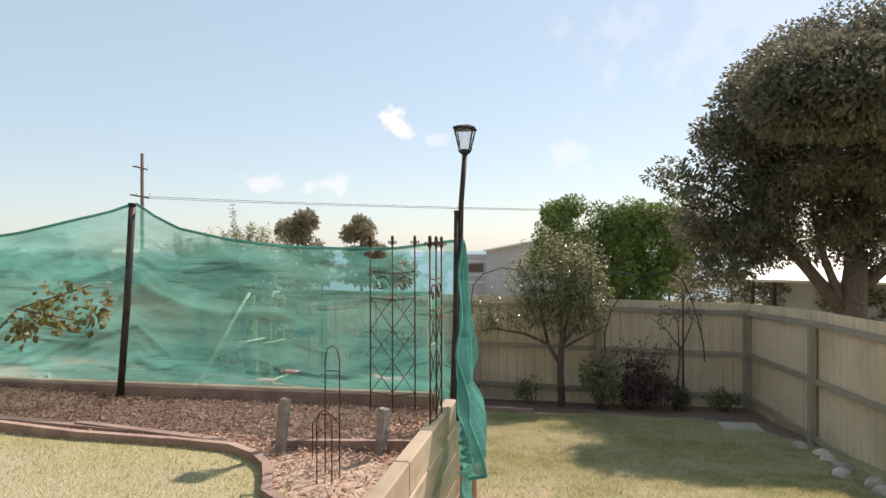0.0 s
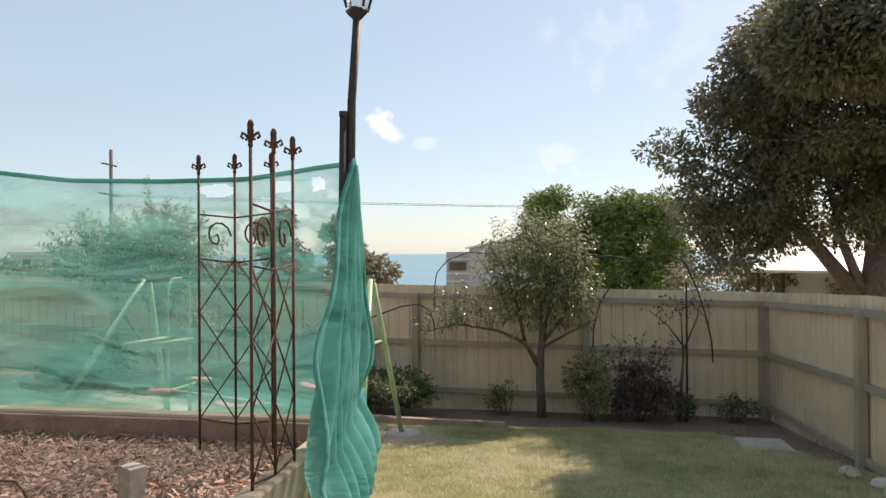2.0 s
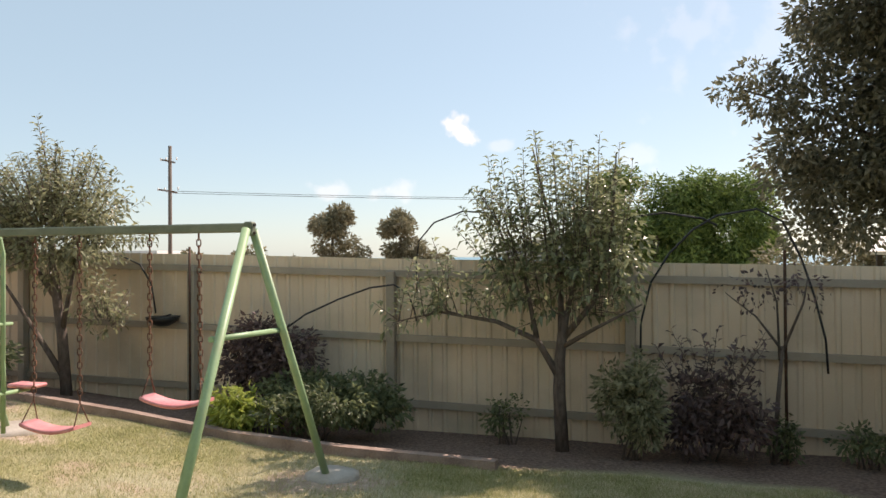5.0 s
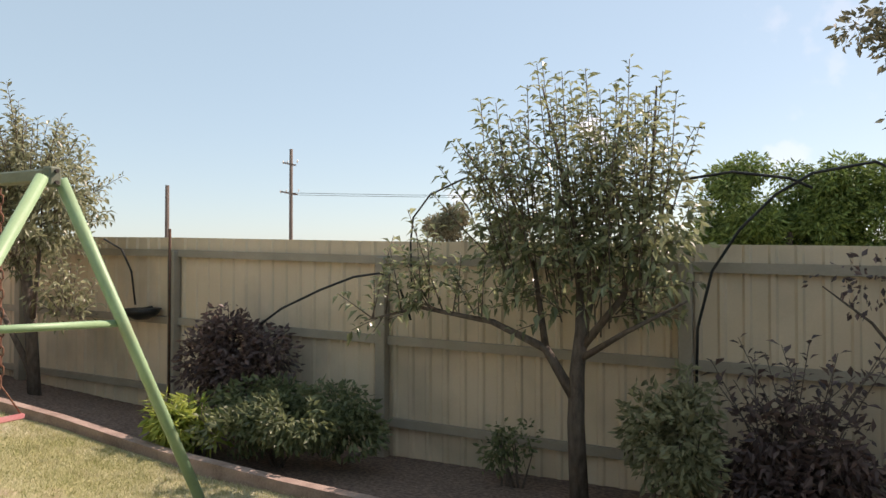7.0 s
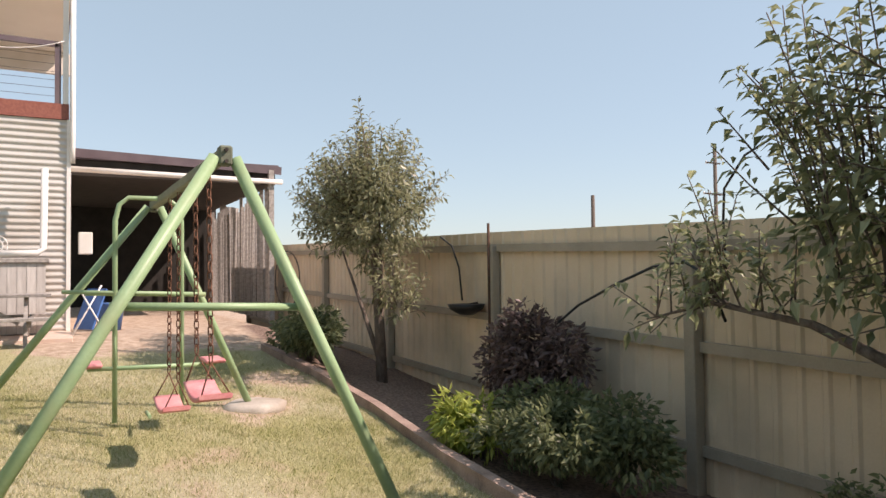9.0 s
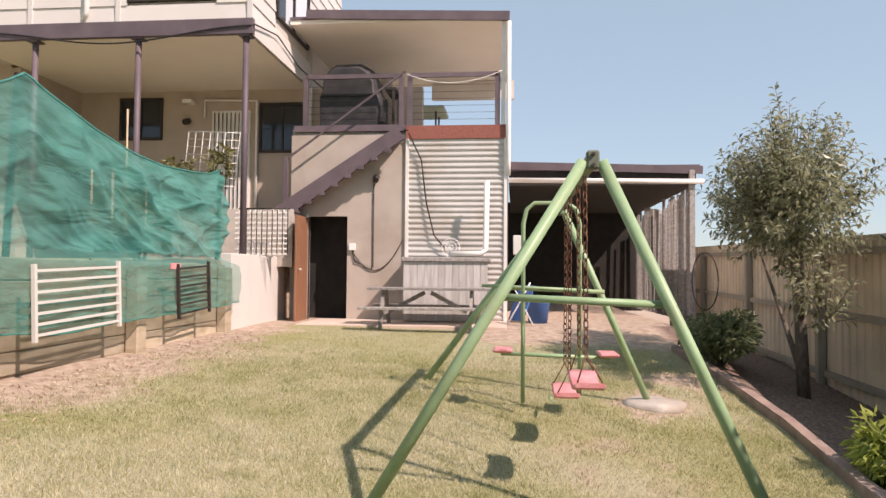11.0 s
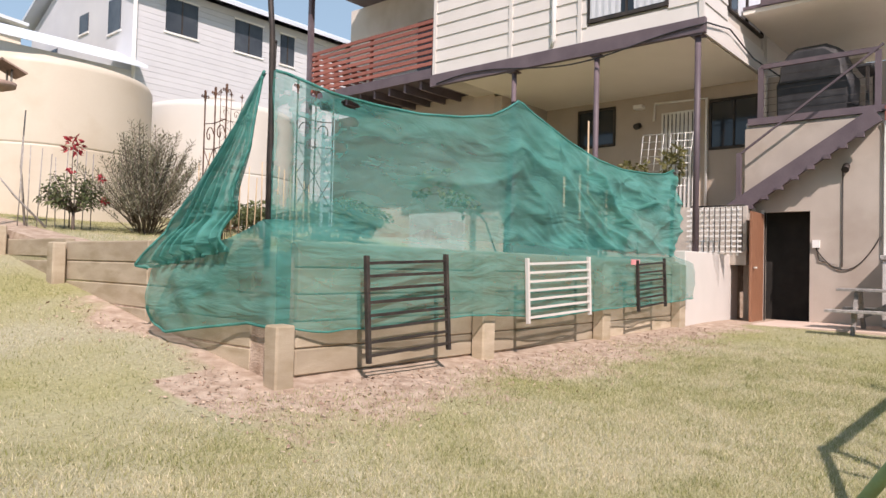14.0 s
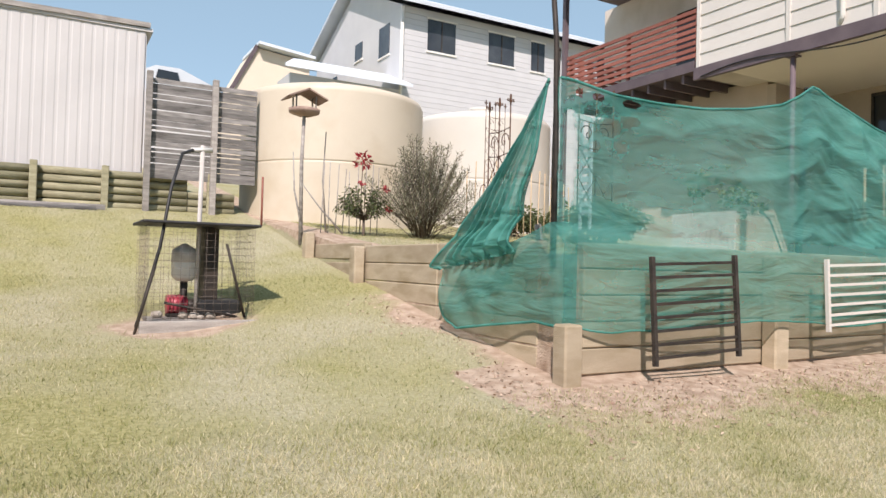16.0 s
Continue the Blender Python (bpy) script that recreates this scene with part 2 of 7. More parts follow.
# ---- materials ----
M = {
    "fence": mat("cream_fence_sheet", (0.63, 0.51, 0.36), (0.7, 0.58, 0.43), 1.5, 0.6, 0.05, dirt=(0.4, 0.34, 0.25), dirt_scale=0.9, spread=0.05),
    "rail": mat("fence_rail_paint", (0.29, 0.255, 0.2), (0.38, 0.33, 0.26), 3, 0.7, 0.15, spread=0.08),
    "sleeper": mat("treated_pine_sleeper", (0.34, 0.275, 0.19), (0.5, 0.42, 0.31), 0.9, 0.8, 0.3, fine=40, stretch=(2, 2, 7), dirt=(0.3, 0.24, 0.15), spread=0.14),
    "post": mat("round_timber_stake", (0.42, 0.3, 0.18), (0.62, 0.48, 0.32), 3, 0.85, 0.3, stretch=(5, 5, 1), spread=0.1),
    "greywood": mat("weathered_grey_timber", (0.2, 0.185, 0.17), (0.4, 0.37, 0.34), 3, 0.9, 0.4, fine=50, stretch=(1, 6, 6), spread=0.22),
    "log": mat("green_treated_log", (0.2, 0.19, 0.115), (0.4, 0.37, 0.25), 3, 0.85, 0.3, stretch=(1, 5, 5), spread=0.2),
    "net": net_mat("green_shade_cloth", (0.095, 0.35, 0.3)),
    "dark": mat("dark_steel", (0.025, 0.023, 0.022), (0.07, 0.055, 0.045), 8, 0.6, 0.2, metal=0.3),
    "black": mat("black_plastic_hose", (0.012, 0.012, 0.013), (0.03, 0.03, 0.03), 8, 0.5, 0.05),
    "rust": mat("rusty_iron", (0.05, 0.03, 0.022), (0.14, 0.065, 0.035), 20, 0.8, 0.3, metal=0.2),
    "green": mat("light_green_paint", (0.25, 0.38, 0.2), (0.32, 0.46, 0.26), 6, 0.45, 0.08, dirt=(0.3, 0.36, 0.2), dirt_scale=4, spread=0.04),
    "pink": mat("faded_red_plastic", (0.62, 0.2, 0.21), (0.74, 0.36, 0.35), 8, 0.5, 0.05, spread=0.05),
    "chain": mat("rusty_chain", (0.1, 0.05, 0.035), (0.26, 0.13, 0.08), 40, 0.7, 0.3, metal=0.5),
    "concrete": mat("concrete", (0.4, 0.36, 0.31), (0.55, 0.5, 0.44), 7, 0.9, 0.4, dirt=(0.3, 0.25, 0.2)),
    "wb": mat("cream_weatherboard", (0.6, 0.565, 0.52), (0.66, 0.625, 0.58), 1.5, 0.55, 0.05, spread=0.04),
    "store": mat("pinkish_grey_render", (0.47, 0.4, 0.34), (0.54, 0.47, 0.4), 2, 0.85, 0.2, dirt=(0.4, 0.33, 0.27)),
    "slatgrey": mat("dark_weathered_slat", (0.11, 0.105, 0.1), (0.3, 0.285, 0.27), 3, 0.9, 0.4, fine=50, stretch=(1, 6, 6), spread=0.3),
    "render": mat("cream_render", (0.58, 0.52, 0.46), (0.65, 0.59, 0.53), 2, 0.8, 0.2, dirt=(0.5, 0.44, 0.36)),
    "tan": mat("tan_render", (0.46, 0.38, 0.3), (0.53, 0.44, 0.36), 2, 0.8, 0.2),
    "soffit": mat("cream_soffit_sheet", (0.76, 0.69, 0.6), (0.82, 0.75, 0.66), 1.2, 0.6, 0.04),
    "greyboard": mat("grey_white_boards", (0.42, 0.39, 0.36), (0.6, 0.57, 0.53), 3, 0.85, 0.3, fine=50, stretch=(6, 6, 1), spread=0.12),
    "shrubgreen": mat("faded_green_cloth", (0.27, 0.32, 0.23), (0.34, 0.38, 0.29), 5, 0.8, 0.1),
    "purple": mat("mauve_brown_trim_paint", (0.1, 0.075, 0.085), (0.15, 0.115, 0.125), 3, 0.55, 0.08),
    "red": mat("red_brown_stained_timber", (0.23, 0.075, 0.055), (0.34, 0.125, 0.09), 5, 0.6, 0.15, stretch=(1, 5, 5)),
    "corr": mat("corrugated_steel", (0.62, 0.6, 0.55), (0.72, 0.7, 0.65), 2, 0.45, 0.03, metal=0.25, dirt=(0.55, 0.48, 0.4)),
    "white": mat("white_paint", (0.74, 0.72, 0.68), (0.82, 0.8, 0.76), 3, 0.5, 0.05, dirt=(0.62, 0.58, 0.5), spread=0.03),
    "tank": mat("beige_poly_tank", (0.54, 0.475, 0.375), (0.6, 0.535, 0.43), 0.8, 0.5, 0.04, dirt=(0.5, 0.42, 0.31), spread=0.02),
    "tank_pale": mat("pale_poly_tank", (0.58, 0.55, 0.49), (0.64, 0.61, 0.55), 0.8, 0.5, 0.04, spread=0.02),
    "nwall": mat("white_cladding", (0.52, 0.52, 0.53), (0.58, 0.58, 0.585), 1.0, 0.6, 0.04, spread=0.03),
    "shed": mat("ribbed_white_steel", (0.52, 0.505, 0.495), (0.57, 0.555, 0.545), 1.0, 0.5, 0.03, spread=0.03),
    "farpane": mat("dark_window_pane", (0.03, 0.036, 0.045), (0.07, 0.08, 0.09), 1.2, 0.2, 0.02),
    # near-black colour stands in for shade inside store room and carport
    "interior_shade": mat("interior_shade_black", (0.02, 0.018, 0.016), (0.04, 0.035, 0.03), 4, 0.9, 0.1),
    "glass": glass_mat("window_glass"),
    "curtain": mat("net_curtain", (0.5, 0.52, 0.54), (0.62, 0.64, 0.66), 9, 0.9, 0.2, stretch=(6, 6, 0.6)),
    "bark": mat("grey_brown_bark", (0.08, 0.06, 0.05), (0.2, 0.16, 0.13), 9, 0.95, 0.8, fine=70, stretch=(3, 3, 1)),
    "path": mat("pinkish_concrete_path", (0.5, 0.38, 0.31), (0.6, 0.48, 0.4), 3, 0.9, 0.2),
    "edging": mat("brown_old_timber", (0.19, 0.13, 0.105), (0.4, 0.29, 0.24), 4, 0.9, 0.3),
    "cover": mat("dark_grey_vinyl_cover", (0.02, 0.02, 0.022), (0.055, 0.054, 0.056), 5, 0.6, 0.3),
    "blue": mat("blue_plastic", (0.04, 0.11, 0.3), (0.06, 0.16, 0.4), 5, 0.45, 0.05),
    "sea": mat("sea_water", (0.09, 0.2, 0.24), (0.12, 0.25, 0.29), 0.01, 0.35, 0.05, fine=0.2),
    "roofblue": mat("pale_roof_steel", (0.55, 0.6, 0.65), (0.65, 0.69, 0.73), 0.8, 0.4, 0.03),
    "farwall": mat("pale_blue_grey_cladding", (0.42, 0.43, 0.46), (0.5, 0.5, 0.53), 0.8, 0.7, 0.05),
    "farcream": mat("cream_brick_far", (0.6, 0.52, 0.42), (0.66, 0.58, 0.47), 0.8, 0.8, 0.05),
    "teal": mat("pale_blue_paint", (0.3, 0.42, 0.44), (0.36, 0.48, 0.5), 4, 0.6, 0.05),
    "cage": mat("rusty_wire_mesh", (0.16, 0.13, 0.11), (0.3, 0.25, 0.21), 20, 0.7, 0.2, metal=0.5),
    "pump": mat("red_pump_enamel", (0.28, 0.03, 0.05), (0.4, 0.06, 0.08), 8, 0.4, 0.05),
}
LEAF = {
    "pear": leaf_mat("pear_leaf", (0.1, 0.12, 0.055), (0.4, 0.42, 0.24), 0.45, 0.32),
    "olive": leaf_mat("grey_green_leaf", (0.14, 0.145, 0.075), (0.44, 0.44, 0.27), 0.5, 0.36),
    "pine": leaf_mat("dark_tree_leaf", (0.085, 0.09, 0.06), (0.23, 0.22, 0.145), 0.35, 0.6),
    "cypress": leaf_mat("bright_cypress_leaf", (0.05, 0.09, 0.02), (0.28, 0.37, 0.1), 0.28, 0.6),
    "gum": leaf_mat("gum_leaf", (0.13, 0.12, 0.07), (0.32, 0.29, 0.18), 0.4, 0.6),
    "shrub": leaf_mat("dark_shrub_leaf", (0.08, 0.105, 0.05), (0.24, 0.27, 0.13), 0.42, 0.5),
    "lime": leaf_mat("yellow_green_leaf", (0.2, 0.26, 0.04), (0.5, 0.55, 0.14), 0.45, 0.5),
    "purple": leaf_mat("purple_leaf", (0.075, 0.05, 0.05), (0.21, 0.14, 0.125), 0.3, 0.5),
    "rosemary": leaf_mat("grey_bush_leaf", (0.15, 0.15, 0.095), (0.4, 0.38, 0.27), 0.35, 0.6),
    "rose": leaf_mat("rose_leaf", (0.06, 0.08, 0.035), (0.2, 0.23, 0.1), 0.4, 0.5),
    "flower": leaf_mat("red_flower", (0.3, 0.015, 0.03), (0.45, 0.05, 0.06), 0.3, 0.5),
    "vine": leaf_mat("vine_leaf", (0.1, 0.09, 0.03), (0.28, 0.26, 0.1), 0.45, 0.5),
}


# ---- the lie of the land ----
BED_X, BED_Y = -0.9, 5.86      # outer corner line of the raised bed's ground


def yard(x, y):
    """The lawn's height outside the raised bed."""
    base = lerp(y, [(-30, 6.0), (-14, 3.9), (-3.4, 1.98), (0, 1.28), (6, 0.32), (11.7, -0.25), (14.6, -0.5), (40, -2.4), (160, -7.5), (400, -11)])
    fall = 0.16 * clamp(x + 0.75, 0, 2.2) * lerp(y, [(-3, 0), (0, 1), (3, 1), (7, 0)])
    s = clamp((-x - 3) / 7) * lerp(y, [(5, 0), (6, 1), (13, 1), (14.4, 0.5), (20, 0)])
    z = base - fall
    return z + (max(z, 0.42) - z) * s


def bed(x, y):
    return max(lerp(y, [(-30, 6.0), (-14, 3.9), (-3.4, 1.98), (-0.5, 1.64), (2.5, 1.28), (6, 1.27)]), lerp(x, [(-9, 1.5), (-4, 1.27)]))


def gz(x, y):
    return bed(x, y) if x < BED_X and y < BED_Y else yard(x, y)


def ground_mat():
    """Dry lawn with green and straw patches, bare pinkish soil along the bed's walls, in the bed and below the far fence."""
    m = bpy.data.materials.new("lawn_and_soil")
    m.use_nodes = True
    n, l = m.node_tree.nodes, m.node_tree.links
    p = n["Principled BSDF"]
    p.inputs["Roughness"].default_value = 0.95
    p.inputs["Specular IOR Level"].default_value = 0.1
    co = n.new("ShaderNodeTexCoord")

    def nz(scale, detail=4):
        k = n.new("ShaderNodeTexNoise")
        k.inputs["Scale"].default_value, k.inputs["Detail"].default_value = scale, detail
        l.new(co.outputs["Object"], k.inputs["Vector"])
        return k.outputs[0]

    def mixc(f, a, b):
        k = n.new("ShaderNodeMix")
        k.data_type = "RGBA"
        l.new(f, k.inputs[0])
        for s, i in ((a, 6), (b, 7)):
            if isinstance(s, tuple):
                k.inputs[i].default_value = (*s, 1)
            else:
                l.new(s, k.inputs[i])
        return k.outputs[2]

    def ramp(v, a, b):
        k = n.new("ShaderNodeMapRange")
        k.inputs[1].default_value, k.inputs[2].default_value = a, b
        l.new(v, k.inputs[0])
        return k.outputs[0]

    green = mixc(ramp(nz(30), 0.35, 0.65), (0.25, 0.24, 0.1), (0.38, 0.355, 0.18))
    straw = mixc(ramp(nz(40), 0.35, 0.65), (0.31, 0.29, 0.185), (0.44, 0.41, 0.285))
    grass = mixc(ramp(nz(0.55, 5), 0.4, 0.62), straw, green)
    soil = mixc(ramp(nz(9, 8), 0.3, 0.7), (0.33, 0.24, 0.175), (0.54, 0.43, 0.34))
    att = n.new("ShaderNodeAttribute")
    att.attribute_name = "bare"
    k = n.new("ShaderNodeMath")
    k.operation = "MULTIPLY_ADD"
    l.new(nz(2.2, 6), k.inputs[0])
    k.inputs[1].default_value = 0.9
    l.new(att.outputs["Fac"], k.inputs[2])
    col = mixc(ramp(k.outputs[0], 0.85, 1.05), grass, soil)
    dk = n.new("ShaderNodeAttribute")
    dk.attribute_name = "mulch"
    col = mixc(dk.outputs["Fac"], col, mixc(ramp(nz(30, 6), 0.35, 0.65), (0.13, 0.09, 0.075), (0.28, 0.2, 0.16)))
    l.new(col, p.inputs["Base Color"])
    b = n.new("ShaderNodeBump")
    b.inputs["Strength"].default_value, b.inputs["Distance"].default_value = 0.6, 0.03
    l.new(nz(60, 4), b.inputs["Height"])
    l.new(b.outputs[0], p.inputs["Normal"])
    return m


def bare(x, y):
    """How bare the soil is: 0 lawn, 1 soil."""
    v = 0.0
    if x < BED_X and y < BED_Y:
        edge = lerp(x, [(-9, 4.75), (-3.4, 4.5), (-2.3, 4.4), (-1.9, 4.15), (-1.65, 3.8), (-1.5, 3.4), (-1.45, -2)])
        return clamp((y - edge) * 8 + 0.5) if y > 3.3 or x < -1.5 else 1.0
    v = max(v, 0.92 - 0.88 * clamp((y - 6.15 + 0.6 * noise.noise((x * 0.9, y * 0.9, 5))) / 1.5) if x < 0 and y > 5.5 else 0)
    v = max(v, 0.7 - 0.7 * clamp((x + 0.8 + 0.3 * noise.noise((x, y * 0.9, 6))) / 0.8) if 2.6 < y < 6.3 else 0)
    v = max(v, 0.45 * clamp(1.6 - math.hypot(x + 3.6, (y - 11.0) * 1.3)))
    v = max(v, 1.1 * clamp(1.15 - math.hypot((x - 1.45) / 1.05, (y - 2.75) / 0.8)))
    for fx, fy in ((-5.4, 11.7), (-1.92, 11.73), (-6.5, 12.2)):
        v = max(v, 0.75 * clamp(1.15 - math.hypot(x - fx, y - fy)))
    v = max(v, 0.9 * clamp((-x - 7.6) / 1.2) * clamp((y - 9.0) / 1.0))
    return v


def mulch(x, y):
    """The dark planting strip along the far fence."""
    edge = lerp(x, [(-9, 12.6), (-5.5, 12.85), (-2.3, 12.8), (-0.5, 12.6), (0.8, 12.9), (2.2, 12.8), (2.9, 11.8), (3.4, 10.5)])
    return clamp((y - edge) * 5) if -10.5 < x < 3.6 and 9 < y < 15 else 0.0


def ticks(a, b, step, extra):
    k = [a + (b - a) * i / round((b - a) / step) for i in range(round((b - a) / step) + 1)]
    return sorted(k + extra)


gx = [-900, -400, -180, -90, -50, -30, -20] + ticks(-14, 5, 0.2, [BED_X - 0.001, BED_X + 0.03]) + [7, 10, 15, 25, 45, 90, 180, 400, 900]
gy = [-400, -120, -60, -30, -20, -14, -10] + ticks(-7, 15, 0.2, [BED_Y - 0.001, BED_Y + 0.03]) + [17, 20, 26, 36, 55, 90, 160, 260, 400]
gv, gb, gm = [], [], []
for y in gy:
    for x in gx:
        wob = 0.025 * noise.noise((x * 0.9, y * 0.9, 3)) if -14 < x < 5 and -7 < y < 15 else 0
        gv.append((x, y, gz(x, y) + wob))
        gb.append(bare(x, y))
        gm.append(mulch(x, y))
w = len(gx)
gf = [(j * w + i, j * w + i + 1, (j + 1) * w + i + 1, (j + 1) * w + i) for j in range(len(gy) - 1) for i in range(w - 1)]
ground = raw("ground", gv, gf, ground_mat(), smooth=False)
for nm, vals in (("bare", gb), ("mulch", gm)):
    at = ground.data.attributes.new(nm, "FLOAT", "POINT")
    at.data.foreach_set("value", vals)
tagged(ground, "sloping dry lawn with straw patches, bare soil and mulch", "ground", kind="structure")
sea = raw("water", [(-4000, 125, -5.9), (4000, 125, -5.9), (4000, 4800, -5.9), (-4000, 4800, -5.9)], [(0, 1, 2, 3)], M["sea"])
tagged(sea, "calm pale blue sea beyond the shore", "sea", kind="structure")


# ---- boundary fences ----
def sheet(p, q, z0, z1, thick=0.008, pitch=0.19, rib=0.02):
    """A ribbed steel fence sheet from p to q (plan), with sloping top and foot."""
    bm = bmesh.new()
    p, q = Vector((*p, 0)), Vector((*q, 0))
    d = (q - p)
    length = d.length
    d.normalize()
    nrm = Vector((-d.y, d.x, 0))
    cuts, s = [0.0], 0.0
    while s < length - 1e-4:
        for ds, off in ((0.115, 0), (0.135, 1), (0.17, 1), (pitch, 0)):
            if s + ds < length:
                cuts.append((s + ds, off))
        s += pitch
    cuts = [(0.0, 0)] + cuts[1:] + [(length, 0)]
    rows = []
    for s, off in cuts:
        f = s / length
        c = p + d * s + nrm * off * rib
        rows.append((c, z0[0] + (z0[1] - z0[0]) * f, z1[0] + (z1[1] - z1[0]) * f))
    back = nrm * -thick
    rings = []
    for c, u, v in rows:
        rings.append([bm.verts.new(p) for p in ((c.x, c.y, u), (c.x, c.y, v), (c.x + back.x, c.y + back.y, v), (c.x + back.x, c.y + back.y, u))])
    for a, b in zip(rings, rings[1:]):
        for k in range(4):
            bm.faces.new((a[k], a[(k + 1) % 4], b[(k + 1) % 4], b[k]))
    bm.faces.new(rings[0][::-1])
    bm.faces.new(rings[-1])
    bmesh.ops.recalc_face_normals(bm, faces=bm.faces[:])
    return bm


def fence_run(posts, tops, face, label):
    """Bays between posts; face: the plan direction in which rails and posts stand off the sheet."""
    fence = thing("boundary_fence", label, "fence", kind="structure")
    fx, fy = face
    for i, (x, y) in enumerate(posts):
        top = tops[i]
        g = gz(x, y)
        cx, cy = x + fx * 0.075, y + fy * 0.075
        part("fence_post", newbox(cx - 0.055, cx + 0.055, cy - 0.055, cy + 0.055, g - 0.2, top - 0.16, 0.008), M["rail"], fence)
    for (a, b), (ta, tb) in zip(zip(posts, posts[1:]), zip(tops, tops[1:])):
        part("panel", sheet(a, b, (gz(*a) - 0.06, gz(*b) - 0.06), (ta, tb)), M["fence"], fence)
        for drop in (0.19, 1.0, 1.82):
            o = (fx * 0.045, fy * 0.045)
            part("rail", beam(bmesh.new(), (a[0] + o[0], a[1] + o[1], ta - drop), (b[0] + o[0], b[1] + o[1], tb - drop), 0.045, 0.085), M["rail"], fence)
    return fence


fence_run([(3.52, 14.52), (0.62, 14.52), (-2.3, 14.52), (-5.2, 14.52), (-8.1, 14.52), (-11.0, 14.52), (-14, 14.52), (-17, 14.52)],
          [1.56, 1.62, 1.68, 1.76, 1.82, 1.88, 1.95, 2.0], (0, -1), "cream ribbed steel fence with dark rails and posts")
fence_run([(3.52, 14.52), (3.52, 10.75), (3.72, 7.8), (4.05, 4.9), (4.4, 2.0), (4.7, -0.9), (5.0, -3.9)],
          [1.56, 1.74, 1.78, 1.95, 2.3, 2.8, 3.4], (-1, 0), "cream ribbed steel side fence with dark posts")

# ---- the raised bed's sleeper walls ----
wall_s = thing("retaining_wall", "treated pine sleeper retaining wall below the shade cloth", "retaining wall", kind="structure")
part("wall_post", newbox(-0.92, -0.75, 5.94, 6.1, yard(-0.7, 6.05) - 0.2, 0.77, 0.015), M["sleeper"], wall_s)
for i, x in enumerate((-3.32, -5.8, -8.25)):
    g = yard(x, 6.05)
    part("wall_post", newbox(x - 0.1, x + 0.1, 5.925, 6.08, g - 0.2, 1.36, 0.015), M["sleeper"], wall_s)
for k in range(5):
    z1 = 1.4 - 0.21 * k
    for a, b in ((-1.06, -3.3), (-3.3, -5.8), (-5.8, -8.45)):
        dy = 0.006 * math.sin(k * 5 + a * 3)
        part("sleeper", newbox(b + 0.004, a - 0.004, 5.82 + dy, 5.92 + dy, z1 - 0.203, z1, 0.01), M["sleeper"], wall_s)
# added dark strip: shade on the sleepers' inner face, given as colour
part("inner_board", newbox(-8.4, -1.08, 5.785, 5.812, 1.12, 1.385, 0.004), M["edging"], wall_s, "dark board added for the shade on the wall's inner face")
wall_e = thing("retaining_wall", "stepped pine sleeper wall along the sloping lawn", "retaining wall", kind="structure")
for y in (2.0, 0.1):
    g = yard(-0.7, y)
    part("wall_post", newbox(-0.84, -0.7, y - 0.09, y + 0.09, g - 0.15, bed(-1, y) + 0.06, 0.015), M["sleeper"], wall_e)
for k in range(5):
    z1 = 1.41 - 0.215 * k
    for a, b in ((5.6, 3.9), (3.9, 2.0), (2.0, 0.1)):
        if z1 < yard(-0.8, a) - 0.02:
            continue
        za = z1 + (0.04 if b < 1 else 0) * (k == 0)
        part("sleeper", newbox(-0.965, -0.868, b + 0.004, a - 0.004, za - 0.208, za, 0.01), M["sleeper"], wall_e)
part("sleeper", beam(bmesh.new(), (-0.9, 0.1, 1.36), (-1.0, -1.0, 1.6), 0.1, 0.2), M["sleeper"], wall_e)


# ---- shade cloth ----
def cloth(name, parent, verts, weave, cols, rows_n, skip=(), label=""):
    """A sheet of shade cloth on a grid of cols x rows; weave says how close the threads lie."""
    w = rows_n + 1
    faces = [(i * w + j, (i + 1) * w + j, (i + 1) * w + j + 1, i * w + j + 1) for i in range(cols) for j in range(rows_n) if (i, j) not in skip]
    ob = raw(name, verts, faces, M["net"], parent, label, smooth=True)
    ob.data.attributes.new("weave", "FLOAT", "POINT").data.foreach_set("value", weave)
    return ob


def hem_of(parent, pts, r, label=""):
    ob = part("hem", newtube(pts, r, 5), M["net"], parent, label)
    ob.data.attributes.new("weave", "FLOAT", "POINT").data.foreach_set("value", [0.9] * len(ob.data.vertices))


